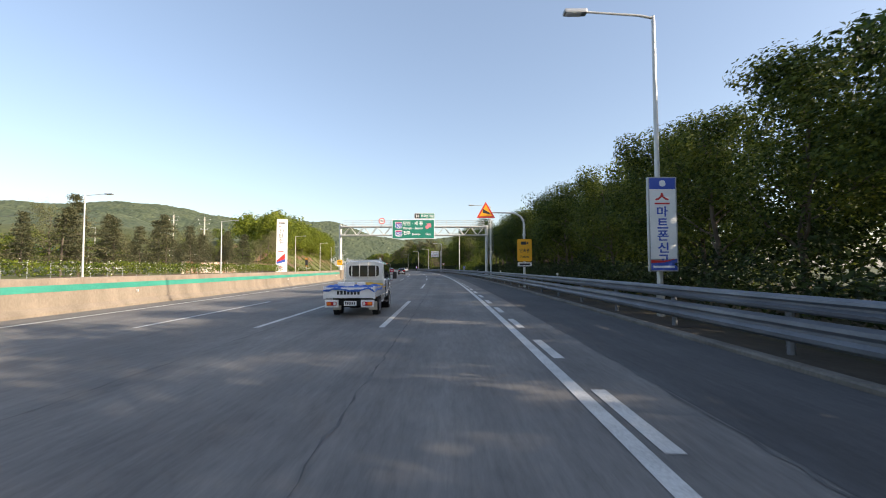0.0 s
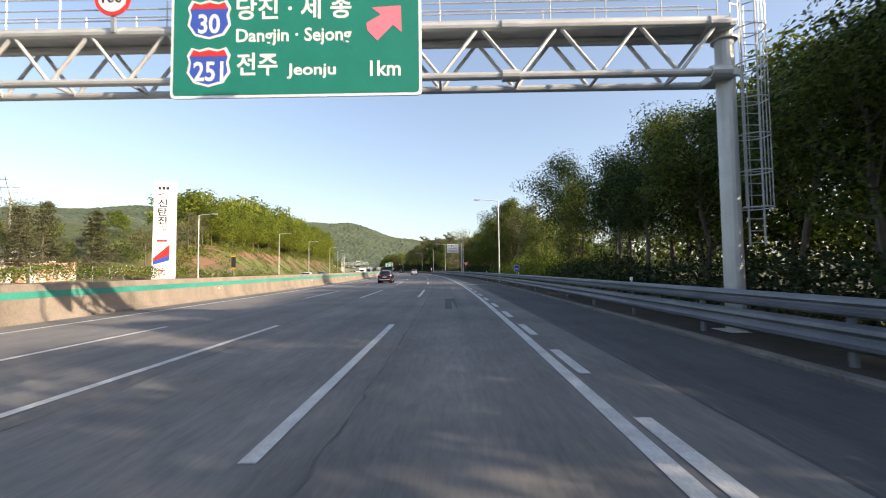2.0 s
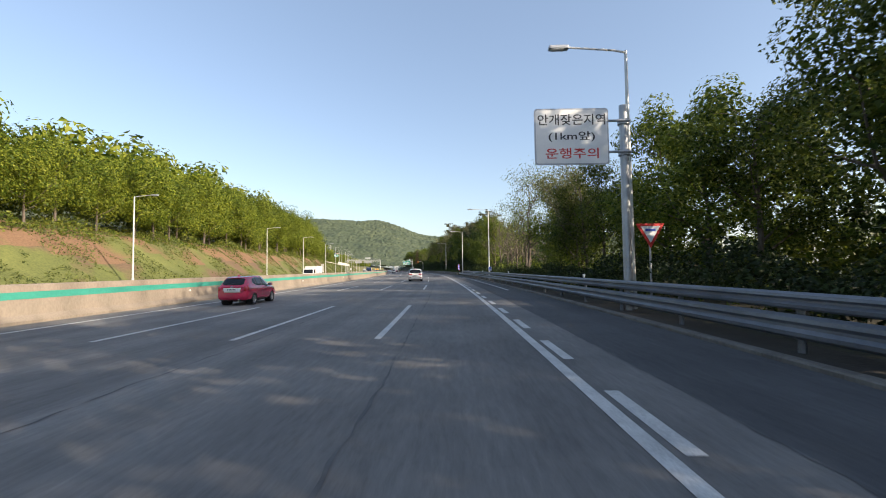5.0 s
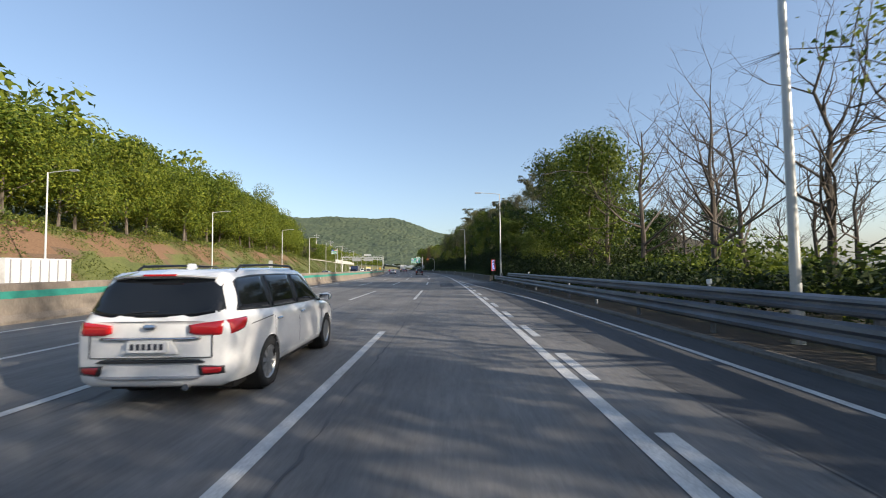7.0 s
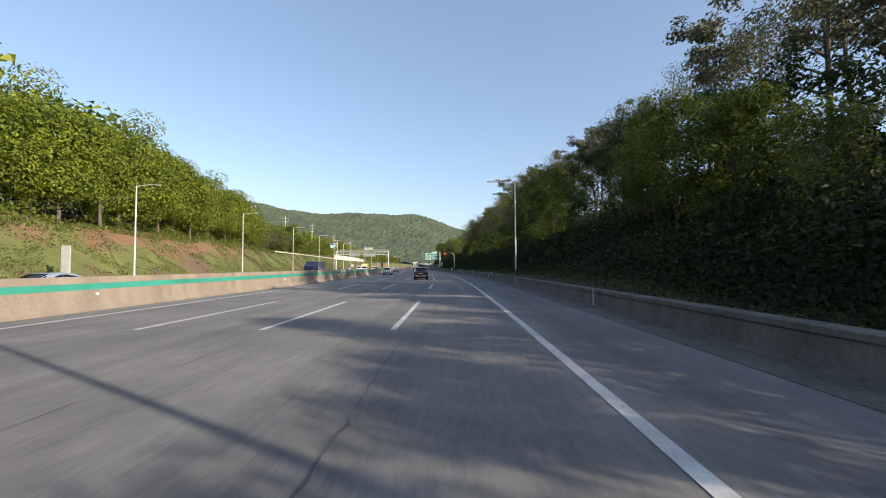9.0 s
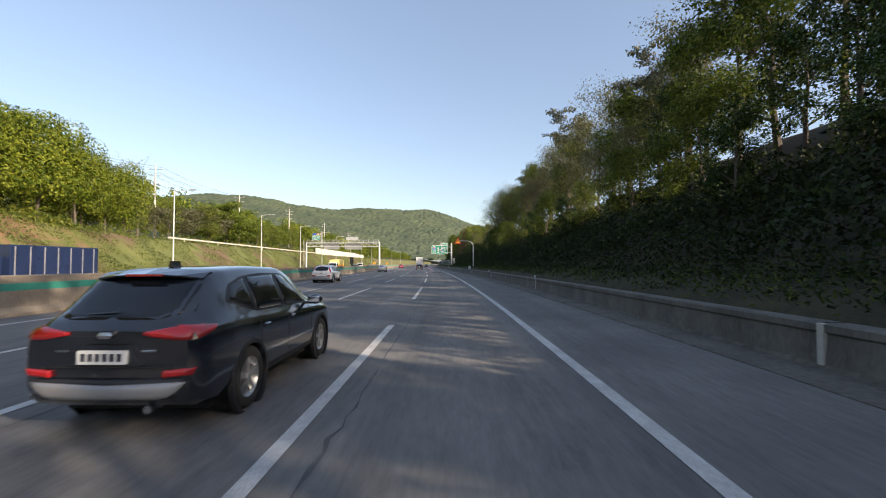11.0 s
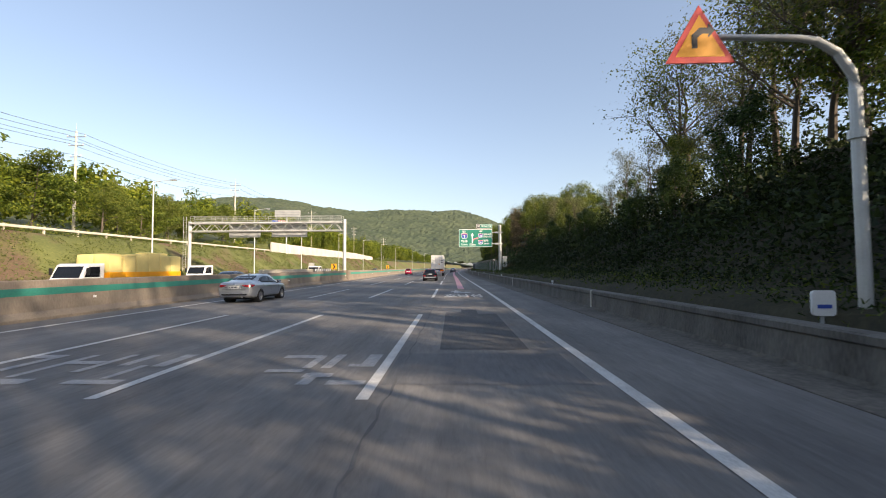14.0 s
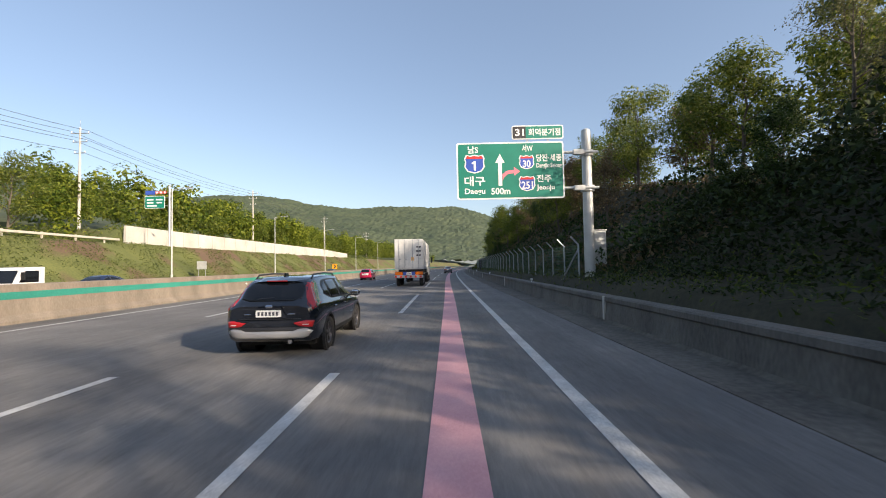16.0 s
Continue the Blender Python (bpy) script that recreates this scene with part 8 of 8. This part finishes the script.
SEDAN = dict(
    SUV, rows=[(-2.265, 0.44, 0.88, 0.93, 0.74, 0.62), (-2.2, 0.34, 0.93, 1.03, 0.82, 0.70), (-1.95, 0.27, 0.95, 1.075, 0.865, 0.73), (-1.65, 0.25, 0.95, 1.10, 0.88, 0.70), (-1.25, 0.25, 0.95, 1.25, 0.885, 0.63), (-0.8, 0.25, 0.94, 1.38, 0.887, 0.60),
               (-0.2, 0.25, 0.92, 1.43, 0.887, 0.60), (0.2, 0.25, 0.90, 1.42, 0.887, 0.60), (0.7, 0.25, 0.89, 1.27, 0.885, 0.61), (1.2, 0.25, 0.87, 1.03, 0.88, 0.68), (1.4, 0.25, 0.86, 0.96, 0.875, 0.71), (1.85, 0.27, 0.78, 0.87, 0.84, 0.66),
               (2.12, 0.33, 0.68, 0.75, 0.76, 0.56), (2.265, 0.45, 0.56, 0.60, 0.60, 0.45)],
    daylight=[(-1.28, 1.08), (-1.0, 0.99), (0.92, 0.915), (0.35, 1.22), (0.0, 1.315), (-0.4, 1.325), (-0.85, 1.25)],
    panes=[[(-0.10, 0.975), (0.78, 0.945), (0.30, 1.21), (0.0, 1.295), (-0.10, 1.30)], [(-1.16, 1.06), (-0.98, 1.01), (-0.16, 0.98), (-0.16, 1.30), (-0.45, 1.30), (-0.82, 1.225)]],
    seams=(-0.98, -0.13, 0.86), mirror=0.70, axles=(-1.30, 1.40), wheel=0.325, cladding=False,
    lamps=[[(0.40, 0.86), (0.60, 0.80), (0.76, 0.79), (0.765, 0.93), (0.60, 0.915), (0.40, 0.885)]], side_lamps=[[(-2.20, 0.79), (-1.92, 0.87), (-1.88, 0.91), (-2.20, 0.93)]],
    rear_window=[(-0.60, 1.135), (0.60, 1.135), (0.50, 1.36), (-0.50, 1.36)], windscreen=[(-0.66, 1.0), (0.66, 1.0), (0.54, 1.36), (-0.54, 1.36)],
    tail_trims=[([(-0.62, 0.40), (0.62, 0.40), (0.66, 0.47), (-0.66, 0.47)], M_TRIM, 0.008)], hatch_seams=[[(-0.58, 0.70), (0.58, 0.70), (0.58, 0.708), (-0.58, 0.708)]],
    plate=0.80, emblem=0.95, spoiler=None, fin=(-0.75, 1.385), headlamp=[(0.38, 0.58), (0.70, 0.62), (0.72, 0.70), (0.42, 0.66)], grille=[(-0.34, 0.42), (0.34, 0.42), (0.38, 0.56), (-0.38, 0.56)])


def vehicles():
    # near lanes
    car("suv", on_road(109.4, -9.25), "black compact SUV with red tail lamps in the third lane", "car", "black", SUV)
    car("crossover", on_road(419.1, -5.02), "black crossover with silver rear bumper trim", "car", "black", CROSSOVER)
    car("minivan", on_road(197.2, -5.52, 0, 1), "white minivan with dark windows in the next lane", "car", "white", MINIVAN)
    car("sedan", on_road(386.4, -13.1), "silver sedan in the lane beside the barrier", "car", "silver", SEDAN)
    white_back = [([(-0.46, 0.70), (0.46, 0.70), (0.50, 0.93), (-0.50, 0.93)], CAR_PAINTS["white"], 0.010)]
    small = dict(rim=M_RIM, rails=None, cladding=False, wheel=0.29, lamps=[[(0.66, 0.78), (0.80, 0.78), (0.78, 1.06), (0.68, 1.04)]], clear_lamps=(), side_lamps=[[(-2.12, 0.80), (-2.02, 0.82), (-2.02, 1.04), (-2.12, 1.05)]], tail_trims=white_back, spokes=6)
    car("hatchback", on_road(158.8, -12.6), "small red and white hatchback ahead", "car", "red", CROSSOVER, (0.88, 0.815, 0.945), small)
    car("suv", on_road(334.5, -13.0), "white car far ahead in the first lane", "car", "white", CROSSOVER, (1.0, 1.03, 1.02), dict(rim=M_RIM))
    car("suv", on_road(300.5, -5.4), "dark SUV far ahead in the next lane", "car", "black", SUV, (1.01, 1.03, 1.02))
    car("hatchback", on_road(466.0, -12.4), "red hatchback far ahead beside the barrier", "car", "red", CROSSOVER, (0.89, 0.835, 0.955), small)
    car("sedan", on_road(505.0, -1.9), "grey car far ahead in the slow lane", "car", "grey", SEDAN, (1.03, 1.02, 1.05))
    # opposite lanes
    for s, o, colour, label in ((133.0, -23.5, "grey", "grey car in the opposite lanes"), (112.0, -20.5, "white", "white car in the opposite lanes"), (263.0, -21.5, "silver", "silver car in the opposite lanes"),
                                (330.0, -21.0, "white", "white car in the opposite lanes"), (398.0, -20.6, "grey", "dark grey car in the opposite lanes"), (440.0, -27.5, "blue", "dark blue car in the opposite lanes"),
                                (500.0, -27.5, "grey", "grey car in the opposite lanes")):
        car("sedan", on_road(s, o, 0, 180), label, "car", colour, SEDAN, (1.03, 1.01, 1.06), None, "cars of the opposite lanes")


def pickup():
    """A light crew-cab pickup with a drop-side bed and covered load."""
    g = thing("pickup_truck", on_road(16.8, -5.1), "white crew-cab pickup truck with blue and yellow netting over its load", "pickup truck")
    w_mat = CAR_PAINTS["white"]
    # y: tail -2.55, rear axle -1.15, front axle 1.45, nose 2.5
    secs = [(0.05, 0.42, 1.96, 0.83, 0.80, 0.72), (0.12, 0.42, 2.0, 0.85, 0.83, 0.74), (1.0, 0.42, 2.0, 0.85, 0.84, 0.74), (1.5, 0.42, 1.98, 0.85, 0.84, 0.73), (2.12, 0.42, 1.32, 0.85, 0.83, 0.78), (2.42, 0.40, 1.22, 0.83, 0.80, 0.74), (2.5, 0.42, 0.95, 0.78, 0.74, 0.66)]
    st = [(y, y, y - (0.06 if k == 0 else 0), zb, 1.22 if k < 4 else min(1.2, zr - 0.1), zr, w, wb, wr) for k, (y, zb, zr, w, wb, wr) in enumerate(secs)]
    cab = part("cab", shell(st), w_mat, g)
    for f_ in cab.data.polygons:
        f_.use_smooth = True
    S_ = [section(q) for q in st]
    cut_wells(cab, (1.45,), 0.39, 0.85)
    for sd in (-1, 1):
        for (i, q0, j, q1) in ((1, 0.10, 1, 0.86), (1, 0.96, 3, 0.52)):
            a_, b_ = mixp(S_[i][6], S_[i + 1][6], q0), mixp(S_[j][6], S_[j + 1][6], q1)
            c_2, d_ = mixp(S_[j][7], S_[j + 1][7], q1 * (0.4 if j == 3 else 1)), mixp(S_[i][7], S_[i + 1][7], q0)
            fl = lambda p_: (sd * p_[0], p_[1], p_[2])
            part("window", patch([fl(mixp(a_, d_, 0.03)), fl(mixp(b_, c_2, 0.03)), fl(mixp(b_, c_2, 0.95)), fl(mixp(a_, d_, 0.95))], (sd, 0, 0.2)), M_GLASS, cab)
        for y in (0.22, 1.05):
            x0_, x1_ = sorted((sd * 0.84, sd * 0.856))
            part("door_seam", box(x0_, x1_, y - 0.1, y - 0.088, 0.5, 1.2), M_TRIM, cab)
            h_ = part("door_handle", tube([(0, 0, 0), (sd * 0.02, 0, 0)], 0.075, 16), M_TRIM, cab, "round black door handle")
            h_.matrix_basis = pose(sd * 0.845, y, 1.02)
        x0_, x1_ = sorted((sd * 0.845, sd * 0.854))
        part("side_stripe", box(x0_, x1_, 1.0, 2.2, 1.08, 1.11), M_SILVER_TRIM, cab)
        part("side_stripe", box(x0_, x1_, 2.05, 2.25, 1.12, 1.16), M_TAIL, cab)
        mir = part("mirror", box(-0.09, 0.09, -0.05, 0.05, -0.16, 0.16, bevel=0.03), M_TRIM, cab)
        mir.matrix_basis = pose(sd * 1.0, 1.95, 1.38)
        part("mirror_arm", tube([(sd * 0.8, 1.9, 1.42), (sd * 0.98, 1.95, 1.42)], 0.02, 8), M_TRIM, cab)
        part("step", box(*sorted((sd * 0.62, sd * 0.84)), 0.35, 1.0, 0.30, 0.36, bevel=0.01), M_TRIM, cab)
        part("wheel_well", lathe([(sd * 0.50, 0.01), (sd * 0.50, 0.385), (sd * 0.82, 0.385)], 20), M_UNDER, cab).matrix_basis = pose(0, 1.45, 0.34)
    # back wall window with four guard bars
    part("rear_window", rounded(-0.60, 0.60, 1.36, 1.80, -0.012, 0.05, 0.12), M_GLASS, cab)
    for x in (-0.48, -0.17, 0.17, 0.48):
        part("guard_bar", tube([(x, -0.05, 1.30), (x, -0.05, 1.96)], 0.018, 8), w_mat, cab)
    part("guard_bar", tube([(-0.80, -0.05, 0.95), (-0.74, -0.05, 1.90), (-0.70, -0.05, 2.0), (0.70, -0.05, 2.0), (0.74, -0.05, 1.90), (0.80, -0.05, 0.95)], 0.028, 8), w_mat, cab)
    for sd in (-1, 1):
        part("guard_horn", box(sd * 0.66 - 0.03, sd * 0.66 + 0.03, -0.08, -0.02, 1.98, 2.10, bevel=0.01), w_mat, cab)
    part("back_panel", box(-0.80, 0.80, -0.03, 0.03, 0.72, 1.22), M_POLE, cab)
    # bed
    bed = part("bed_floor", box(-0.84, 0.84, -2.5, 0.0, 0.68, 0.74, bevel=0.01), w_mat, g)
    for sd in (-1, 1):
        x0_, x1_ = sorted((sd * 0.82, sd * 0.86))
        side_ = part("side_board", box(x0_, x1_, -2.5, 0.02, 0.70, 1.05, bevel=0.01), w_mat, bed)
        for z in (0.78, 0.88, 0.98):
            x2, x3 = sorted((sd * 0.858, sd * 0.868))
            part("rib", box(x2, x3, -2.46, 0.0, z, z + 0.03, bevel=0.004), w_mat, side_)
        part("tail_post", box(*sorted((sd * 0.81, sd * 0.88)), -2.57, -2.50, 0.66, 1.08, bevel=0.01), w_mat, bed)
        part("mudguard", box(*sorted((sd * 0.52, sd * 0.80)), -1.62, -1.58, 0.22, 0.62), M_UNDER, bed)
        part("mud_flap", box(*sorted((sd * 0.50, sd * 0.80)), -1.66, -1.63, 0.2, 0.5), M_PALE, bed)
        bm = bmesh.new()
        x0_, x1_ = sorted((sd * 0.76, sd * 0.79))
        for y0, y1, z0, z1 in ((-0.42, 0.0, 0.38, 0.43), (-0.42, 0.0, 0.63, 0.68), (-0.42, -0.36, 0.43, 0.63), (-0.06, 0.0, 0.43, 0.63)):
            add_box(bm, x0_, x1_, y0, y1, z0, z1, bevel=0.008)
        part("side_guard", bm, w_mat, bed)
        part("wheel_arch", lathe([(sd * 0.60, 0.42), (sd * 0.81, 0.42), (sd * 0.81, 0.40), (sd * 0.60, 0.40)], 20), M_UNDER, bed).matrix_basis = pose(0, -1.15, 0.33)
        part("latch", box(*sorted((sd * 0.86, sd * 0.885)), -0.06, -0.01, 0.80, 0.98, bevel=0.006), M_TRIM, bed)
        lamp = part("tail_lamp", box(*sorted((sd * 0.44, sd * 0.78)), -2.56, -2.46, 0.42, 0.56, bevel=0.03), M_TAIL, bed, "red and orange tail lamp")
        part("indicator", box(*sorted((sd * 0.62, sd * 0.76)), -2.566, -2.55, 0.44, 0.54, bevel=0.004), M_TAIL_ORANGE, lamp)
        part("reversing_light", box(*sorted((sd * 0.46, sd * 0.54)), -2.566, -2.55, 0.44, 0.54, bevel=0.004), M_TAIL_CLEAR, lamp)
        part("lamp_panel", box(*sorted((sd * 0.38, sd * 0.84)), -2.52, -2.44, 0.36, 0.62, bevel=0.02), w_mat, bed)
    gate = part("tailgate", box(-0.84, 0.84, -2.56, -2.51, 0.68, 1.04, bevel=0.01), w_mat, bed)
    part("rib", box(-0.80, 0.80, -2.568, -2.555, 0.71, 0.74), w_mat, gate)
    part("rib", box(-0.80, 0.80, -2.568, -2.555, 0.98, 1.01), w_mat, gate)
    for k in range(7):
        part("letter_bar", box(-0.42 + 0.115 * k, -0.34 + 0.115 * k, -2.568, -2.558, 0.80, 0.93), M_TRIM, gate)
    number_plate(bed, 0.02, -2.5, 0.50, 0.42, 0.16)
    part("frame_rail", box(-0.4, 0.4, -2.4, 2.2, 0.42, 0.60), M_UNDER, g)
    part("rear_axle", tube([(-0.7, -1.15, 0.33), (0.7, -1.15, 0.33)], 0.08, 10), M_UNDER, g)
    for y, r in ((-1.15, 0.33), (1.45, 0.33)):
        for sd in (-1, 1):
            wheel(g, sd * 0.74, y, r, 0.19, sd, M_RIM, 6)
    # load under nets: lumpy cloth sheets
    def cloth(name, x0_, x1_, y0, y1, z, amp, mat_, seed, hang):
        rng = np.random.default_rng(seed)
        nx, ny = 26, 26
        X_, Y_ = np.meshgrid(np.linspace(x0_, x1_, nx), np.linspace(y0, y1, ny), indexing="ij")
        Z_ = z + amp * (lumps(X_, Y_, 0.28, seed) + 0.5 * lumps(X_, Y_, 0.11, seed + 1)) + rng.normal(size=X_.shape) * 0.006
        edge = np.minimum(np.minimum(X_ - x0_, x1_ - X_), np.minimum(Y_ - y0, 9)) 
        Z_ = Z_ - hang * np.exp(-(edge / 0.05) ** 2)
        me = raw_mesh(name, np.stack([X_.ravel(), Y_.ravel(), Z_.ravel()], 1).tolist(), [(i * ny + j, (i + 1) * ny + j, (i + 1) * ny + j + 1, i * ny + j + 1) for i in range(nx - 1) for j in range(ny - 1)], mat_, True)
        ob = new(name, me)
        ob.parent = g
        ob.modifiers.new("thickness", "SOLIDIFY").thickness = 0.01
        return ob
    M_NET_BLUE = material("blue_net_sheet", (0.012, 0.06, 0.30), (0.05, 0.17, 0.55), 0.8, 0, 6, 60, 0.4, 150)
    M_NET_YELLOW = material("yellow_net_sheet", (0.42, 0.22, 0.02), (0.70, 0.44, 0.06), 0.8, 0, 6, 60, 0.4, 150)
    tagged(cloth("blue_net", -0.9, 0.9, -2.6, -0.9, 1.06, 0.055, M_NET_BLUE, 3, 0.12), "crumpled blue net over the load")
    tagged(cloth("yellow_net", -0.75, 0.88, -1.35, -0.08, 1.09, 0.05, M_NET_YELLOW, 5, 0.12), "yellow net over the load")
    part("load_box", box(-0.78, 0.78, -2.45, -0.1, 0.74, 1.0, bevel=0.04), M_NET_YELLOW, g)
    for k, (x, y) in enumerate(((-0.35, -2.1), (-0.05, -2.1), (0.28, -1.95))):
        part("stacked_trays", box(x - 0.13, x + 0.13, y - 0.15, y + 0.15, 1.0, 1.2, bevel=0.02), M_PLATE, g)


def container_truck():
    g = thing("container_lorry", on_road(450.6, -4.75, 0, 0), "lorry with a white corrugated container and orange-striped tail", "lorry")
    cont = part("container", box(-1.22, 1.22, -6.0, 6.0, 1.45, 4.05, bevel=0.03), M_CONTAINER, g)
    for k in range(40):
        y = -5.8 + 0.29 * k
        for sd in (-1, 1):
            part("corrugation", box(*sorted((sd * 1.215, sd * 1.245)), y, y + 0.13, 1.6, 3.92), M_CONTAINER, cont) if k == 0 and sd == -1 else None
    rib = [c for c in cont.children if c.name.startswith("corrugation")][0]
    for k in range(1, 40):
        same("corrugation", rib, cont, pose(0, 0.29 * k, 0))
    for k in range(40):
        same("corrugation", rib, cont, pose(2.46, 0.29 * k, 0))
    for x0_, x1_ in ((-1.16, -0.02), (0.02, 1.16)):
        d = part("door", box(x0_, x1_, -6.035, -6.0, 1.55, 3.95, bevel=0.008), M_CONTAINER, cont)
        for q in (0.28, 0.72):
            x = x0_ + (x1_ - x0_) * q
            part("lock_bar", tube([(x, -6.06, 1.5), (x, -6.06, 4.0)], 0.022, 8), M_STEEL, d)
            part("lock_handle", box(x - 0.02, x + 0.2, -6.08, -6.05, 2.3, 2.35), M_STEEL, d)
        for k in range(3):
            part("label_bar", box(x0_ + 0.62, x1_ - 0.12, -6.042, -6.034, 3.3 - 0.35 * k, 3.42 - 0.35 * k), M_INK if x0_ > 0 else M_CONTAINER, d)
    part("sticker", box(0.22, 0.42, -6.044, -6.034, 2.2, 2.5), M_SIGN_YELLOW, cont)
    ch = part("chassis", box(-0.9, 0.9, -6.0, 6.5, 1.05, 1.45), M_UNDER, g)
    bar = part("tail_bar", box(-1.22, 1.22, -6.08, -5.95, 0.72, 0.95, bevel=0.015), M_STEEL, g)
    for x0_, x1_, m_ in ((-1.2, -0.55, M_TAIL_ORANGE), (0.55, 1.2, M_TAIL_ORANGE), (-0.5, -0.2, M_SIGN_BLUE), (0.2, 0.5, M_SIGN_BLUE)):
        part("marker_panel", box(x0_, x1_, -6.1, -6.02, 0.98, 1.25, bevel=0.01), m_, g)
    for k in range(6):
        part("stripe", box(-1.2 + 0.42 * k, -1.02 + 0.42 * k, -6.09, -6.075, 0.75, 0.92), M_SIGN_RED, bar)
    number_plate(g, 0, -6.1, 1.1, 0.44, 0.2)
    for y in (-5.0, -3.8, -2.6, 3.6, 4.9, 8.0):
        for sd in (-1, 1):
            wheel(g, sd * 1.0, y, 0.5, 0.32, sd, M_RIM, 8)
    cab = part("cab", box(-1.22, 1.22, 6.6, 8.8, 0.7, 3.5, bevel=0.12), CAR_PAINTS["white"], g)
    part("windscreen", box(-1.1, 1.1, 8.79, 8.82, 2.0, 3.0, bevel=0.01), M_GLASS, cab)
    for sd in (-1, 1):
        part("mirror", box(*sorted((sd * 1.3, sd * 1.5)), 8.5, 8.62, 2.1, 2.8, bevel=0.03), M_TRIM, cab)


def van_or_truck(name, s, o, label, cab_mat, box_mat, box_h, length, tank=False):
    """A light lorry in the opposite lanes, nose towards us."""
    g = thing(name, on_road(s, o, 0, 180), label, "lorry", "lorries of the opposite lanes")
    f_ = length / 2
    q = bmesh.new()
    prof = [(f_ - 1.65, 0.5), (f_ - 0.05, 0.45), (f_, 0.6), (f_ - 0.02, 1.18), (f_ - 0.42, 1.95), (f_ - 0.62, 2.06), (f_ - 1.65, 2.08)]
    ra, rb = [[q.verts.new((x, y, z)) for y, z in prof] for x in (-0.88, 0.88)]
    q.faces.new(ra)
    q.faces.new(rb[::-1])
    for k in range(len(prof)):
        q.faces.new((ra[k], rb[k], rb[(k + 1) % len(prof)], ra[(k + 1) % len(prof)]))
    bmesh.ops.recalc_face_normals(q, faces=q.faces)
    bmesh.ops.bevel(q, geom=list(q.edges), offset=0.06, segments=2, affect="EDGES", profile=0.7)
    c = part("cab", q, cab_mat, g)
    part("windscreen", patch([(-0.78, f_ - 0.06, 1.24), (0.78, f_ - 0.06, 1.24), (0.74, f_ - 0.39, 1.88), (-0.74, f_ - 0.39, 1.88)], (0, 1, 0.4)), M_GLASS, c)
    part("grille", box(-0.6, 0.6, f_ - 0.03, f_ + 0.012, 0.62, 0.74, bevel=0.008), M_TRIM, c)
    for sd in (-1, 1):
        part("window", patch([(sd * 0.875, f_ - 1.3, 1.28), (sd * 0.875, f_ - 0.28, 1.28), (sd * 0.875, f_ - 0.58, 1.86), (sd * 0.875, f_ - 1.3, 1.88)], (sd, 0, 0)), M_GLASS, c)
        part("door_seam", box(*sorted((sd * 0.875, sd * 0.884)), f_ - 1.38, f_ - 1.365, 0.7, 1.9), M_TRIM, c)
        part("headlamp", box(*sorted((sd * 0.5, sd * 0.84)), length / 2 - 0.08, length / 2 + 0.006, 0.75, 0.98, bevel=0.01), M_TAIL_CLEAR, c)
        part("mirror", box(*sorted((sd * 1.0, sd * 1.15)), length / 2 - 0.35, length / 2 - 0.25, 1.4, 1.8, bevel=0.02), M_TRIM, c)
        for y in (-length / 2 + 1.1, length / 2 - 1.0):
            wheel(g, sd * 0.82, y, 0.36, 0.22, sd, M_RIM, 6)
    if box_h:
        b = part("box_body" if not tank else "side_boards", box(-1.02, 1.02, -length / 2, length / 2 - 1.85, 0.8, 1.55 if tank else box_h, bevel=0.05), M_SIGN_ORANGE if tank else box_mat, g)
        if tank:
            rng = np.random.default_rng(8)
            for k in range(12):
                y, z = -length / 2 + 0.55 + (length - 2.9) * (k // 2) / 5, 1.55
                x = -0.5 + (k % 2)
                sack = part("sack", box(x - 0.52, x + 0.52, y - 0.56, y + 0.56, z - 0.05, z + rng.uniform(1.0, 1.35), bevel=0.2), box_mat, g, "bulging cream sack")
        for k in range(7):
            y = -length / 2 + 0.3 + (length - 2.4) * k / 6
            for sd in (-1, 1):
                part("rib", box(*sorted((sd * 1.0, sd * 1.04)), y, y + 0.06, 0.9, (1.5 if tank else box_h) - 0.08), M_SIGN_ORANGE if tank else M_SILVER_TRIM, b)
    else:
        part("bed", box(-0.9, 0.9, -length / 2, length / 2 - 1.75, 0.72, 1.12, bevel=0.02), cab_mat, g)
    part("frame_rail", box(-0.5, 0.5, -length / 2 + 0.1, length / 2 - 0.3, 0.4, 0.75), M_UNDER, g)
    return g


M_CONTAINER = material("white_container_steel", (0.50, 0.50, 0.48), (0.74, 0.74, 0.72), 0.55, 0.1, 0.8, 8, 0.1)
vehicles()
pickup()
container_truck()
van_or_truck("box_van", 210.4, -24.0, "white box van in the opposite lanes", CAR_PAINTS["white"], M_CONTAINER, 2.45, 5.4)
van_or_truck("lorry", 391.0, -24.0, "white lorry with an orange and yellow body in the opposite lanes", CAR_PAINTS["white"], paint("cream_sack_cloth", (0.68, 0.56, 0.22), 0.8), 3.0, 8.5, True)
van_or_truck("pickup_truck", 432.0, -24.0, "white pickup truck in the opposite lanes", CAR_PAINTS["white"], M_SIGN_WHITE, 0, 5.0)
van_or_truck("pickup_truck", 407.0, -27.5, "white pickup truck in the opposite lanes", CAR_PAINTS["white"], M_SIGN_WHITE, 0, 5.0)
van_or_truck("box_van", 316.0, -24.0, "dark box van in the opposite lanes", CAR_PAINTS["blue"], CAR_PAINTS["blue"], 2.7, 7.0)
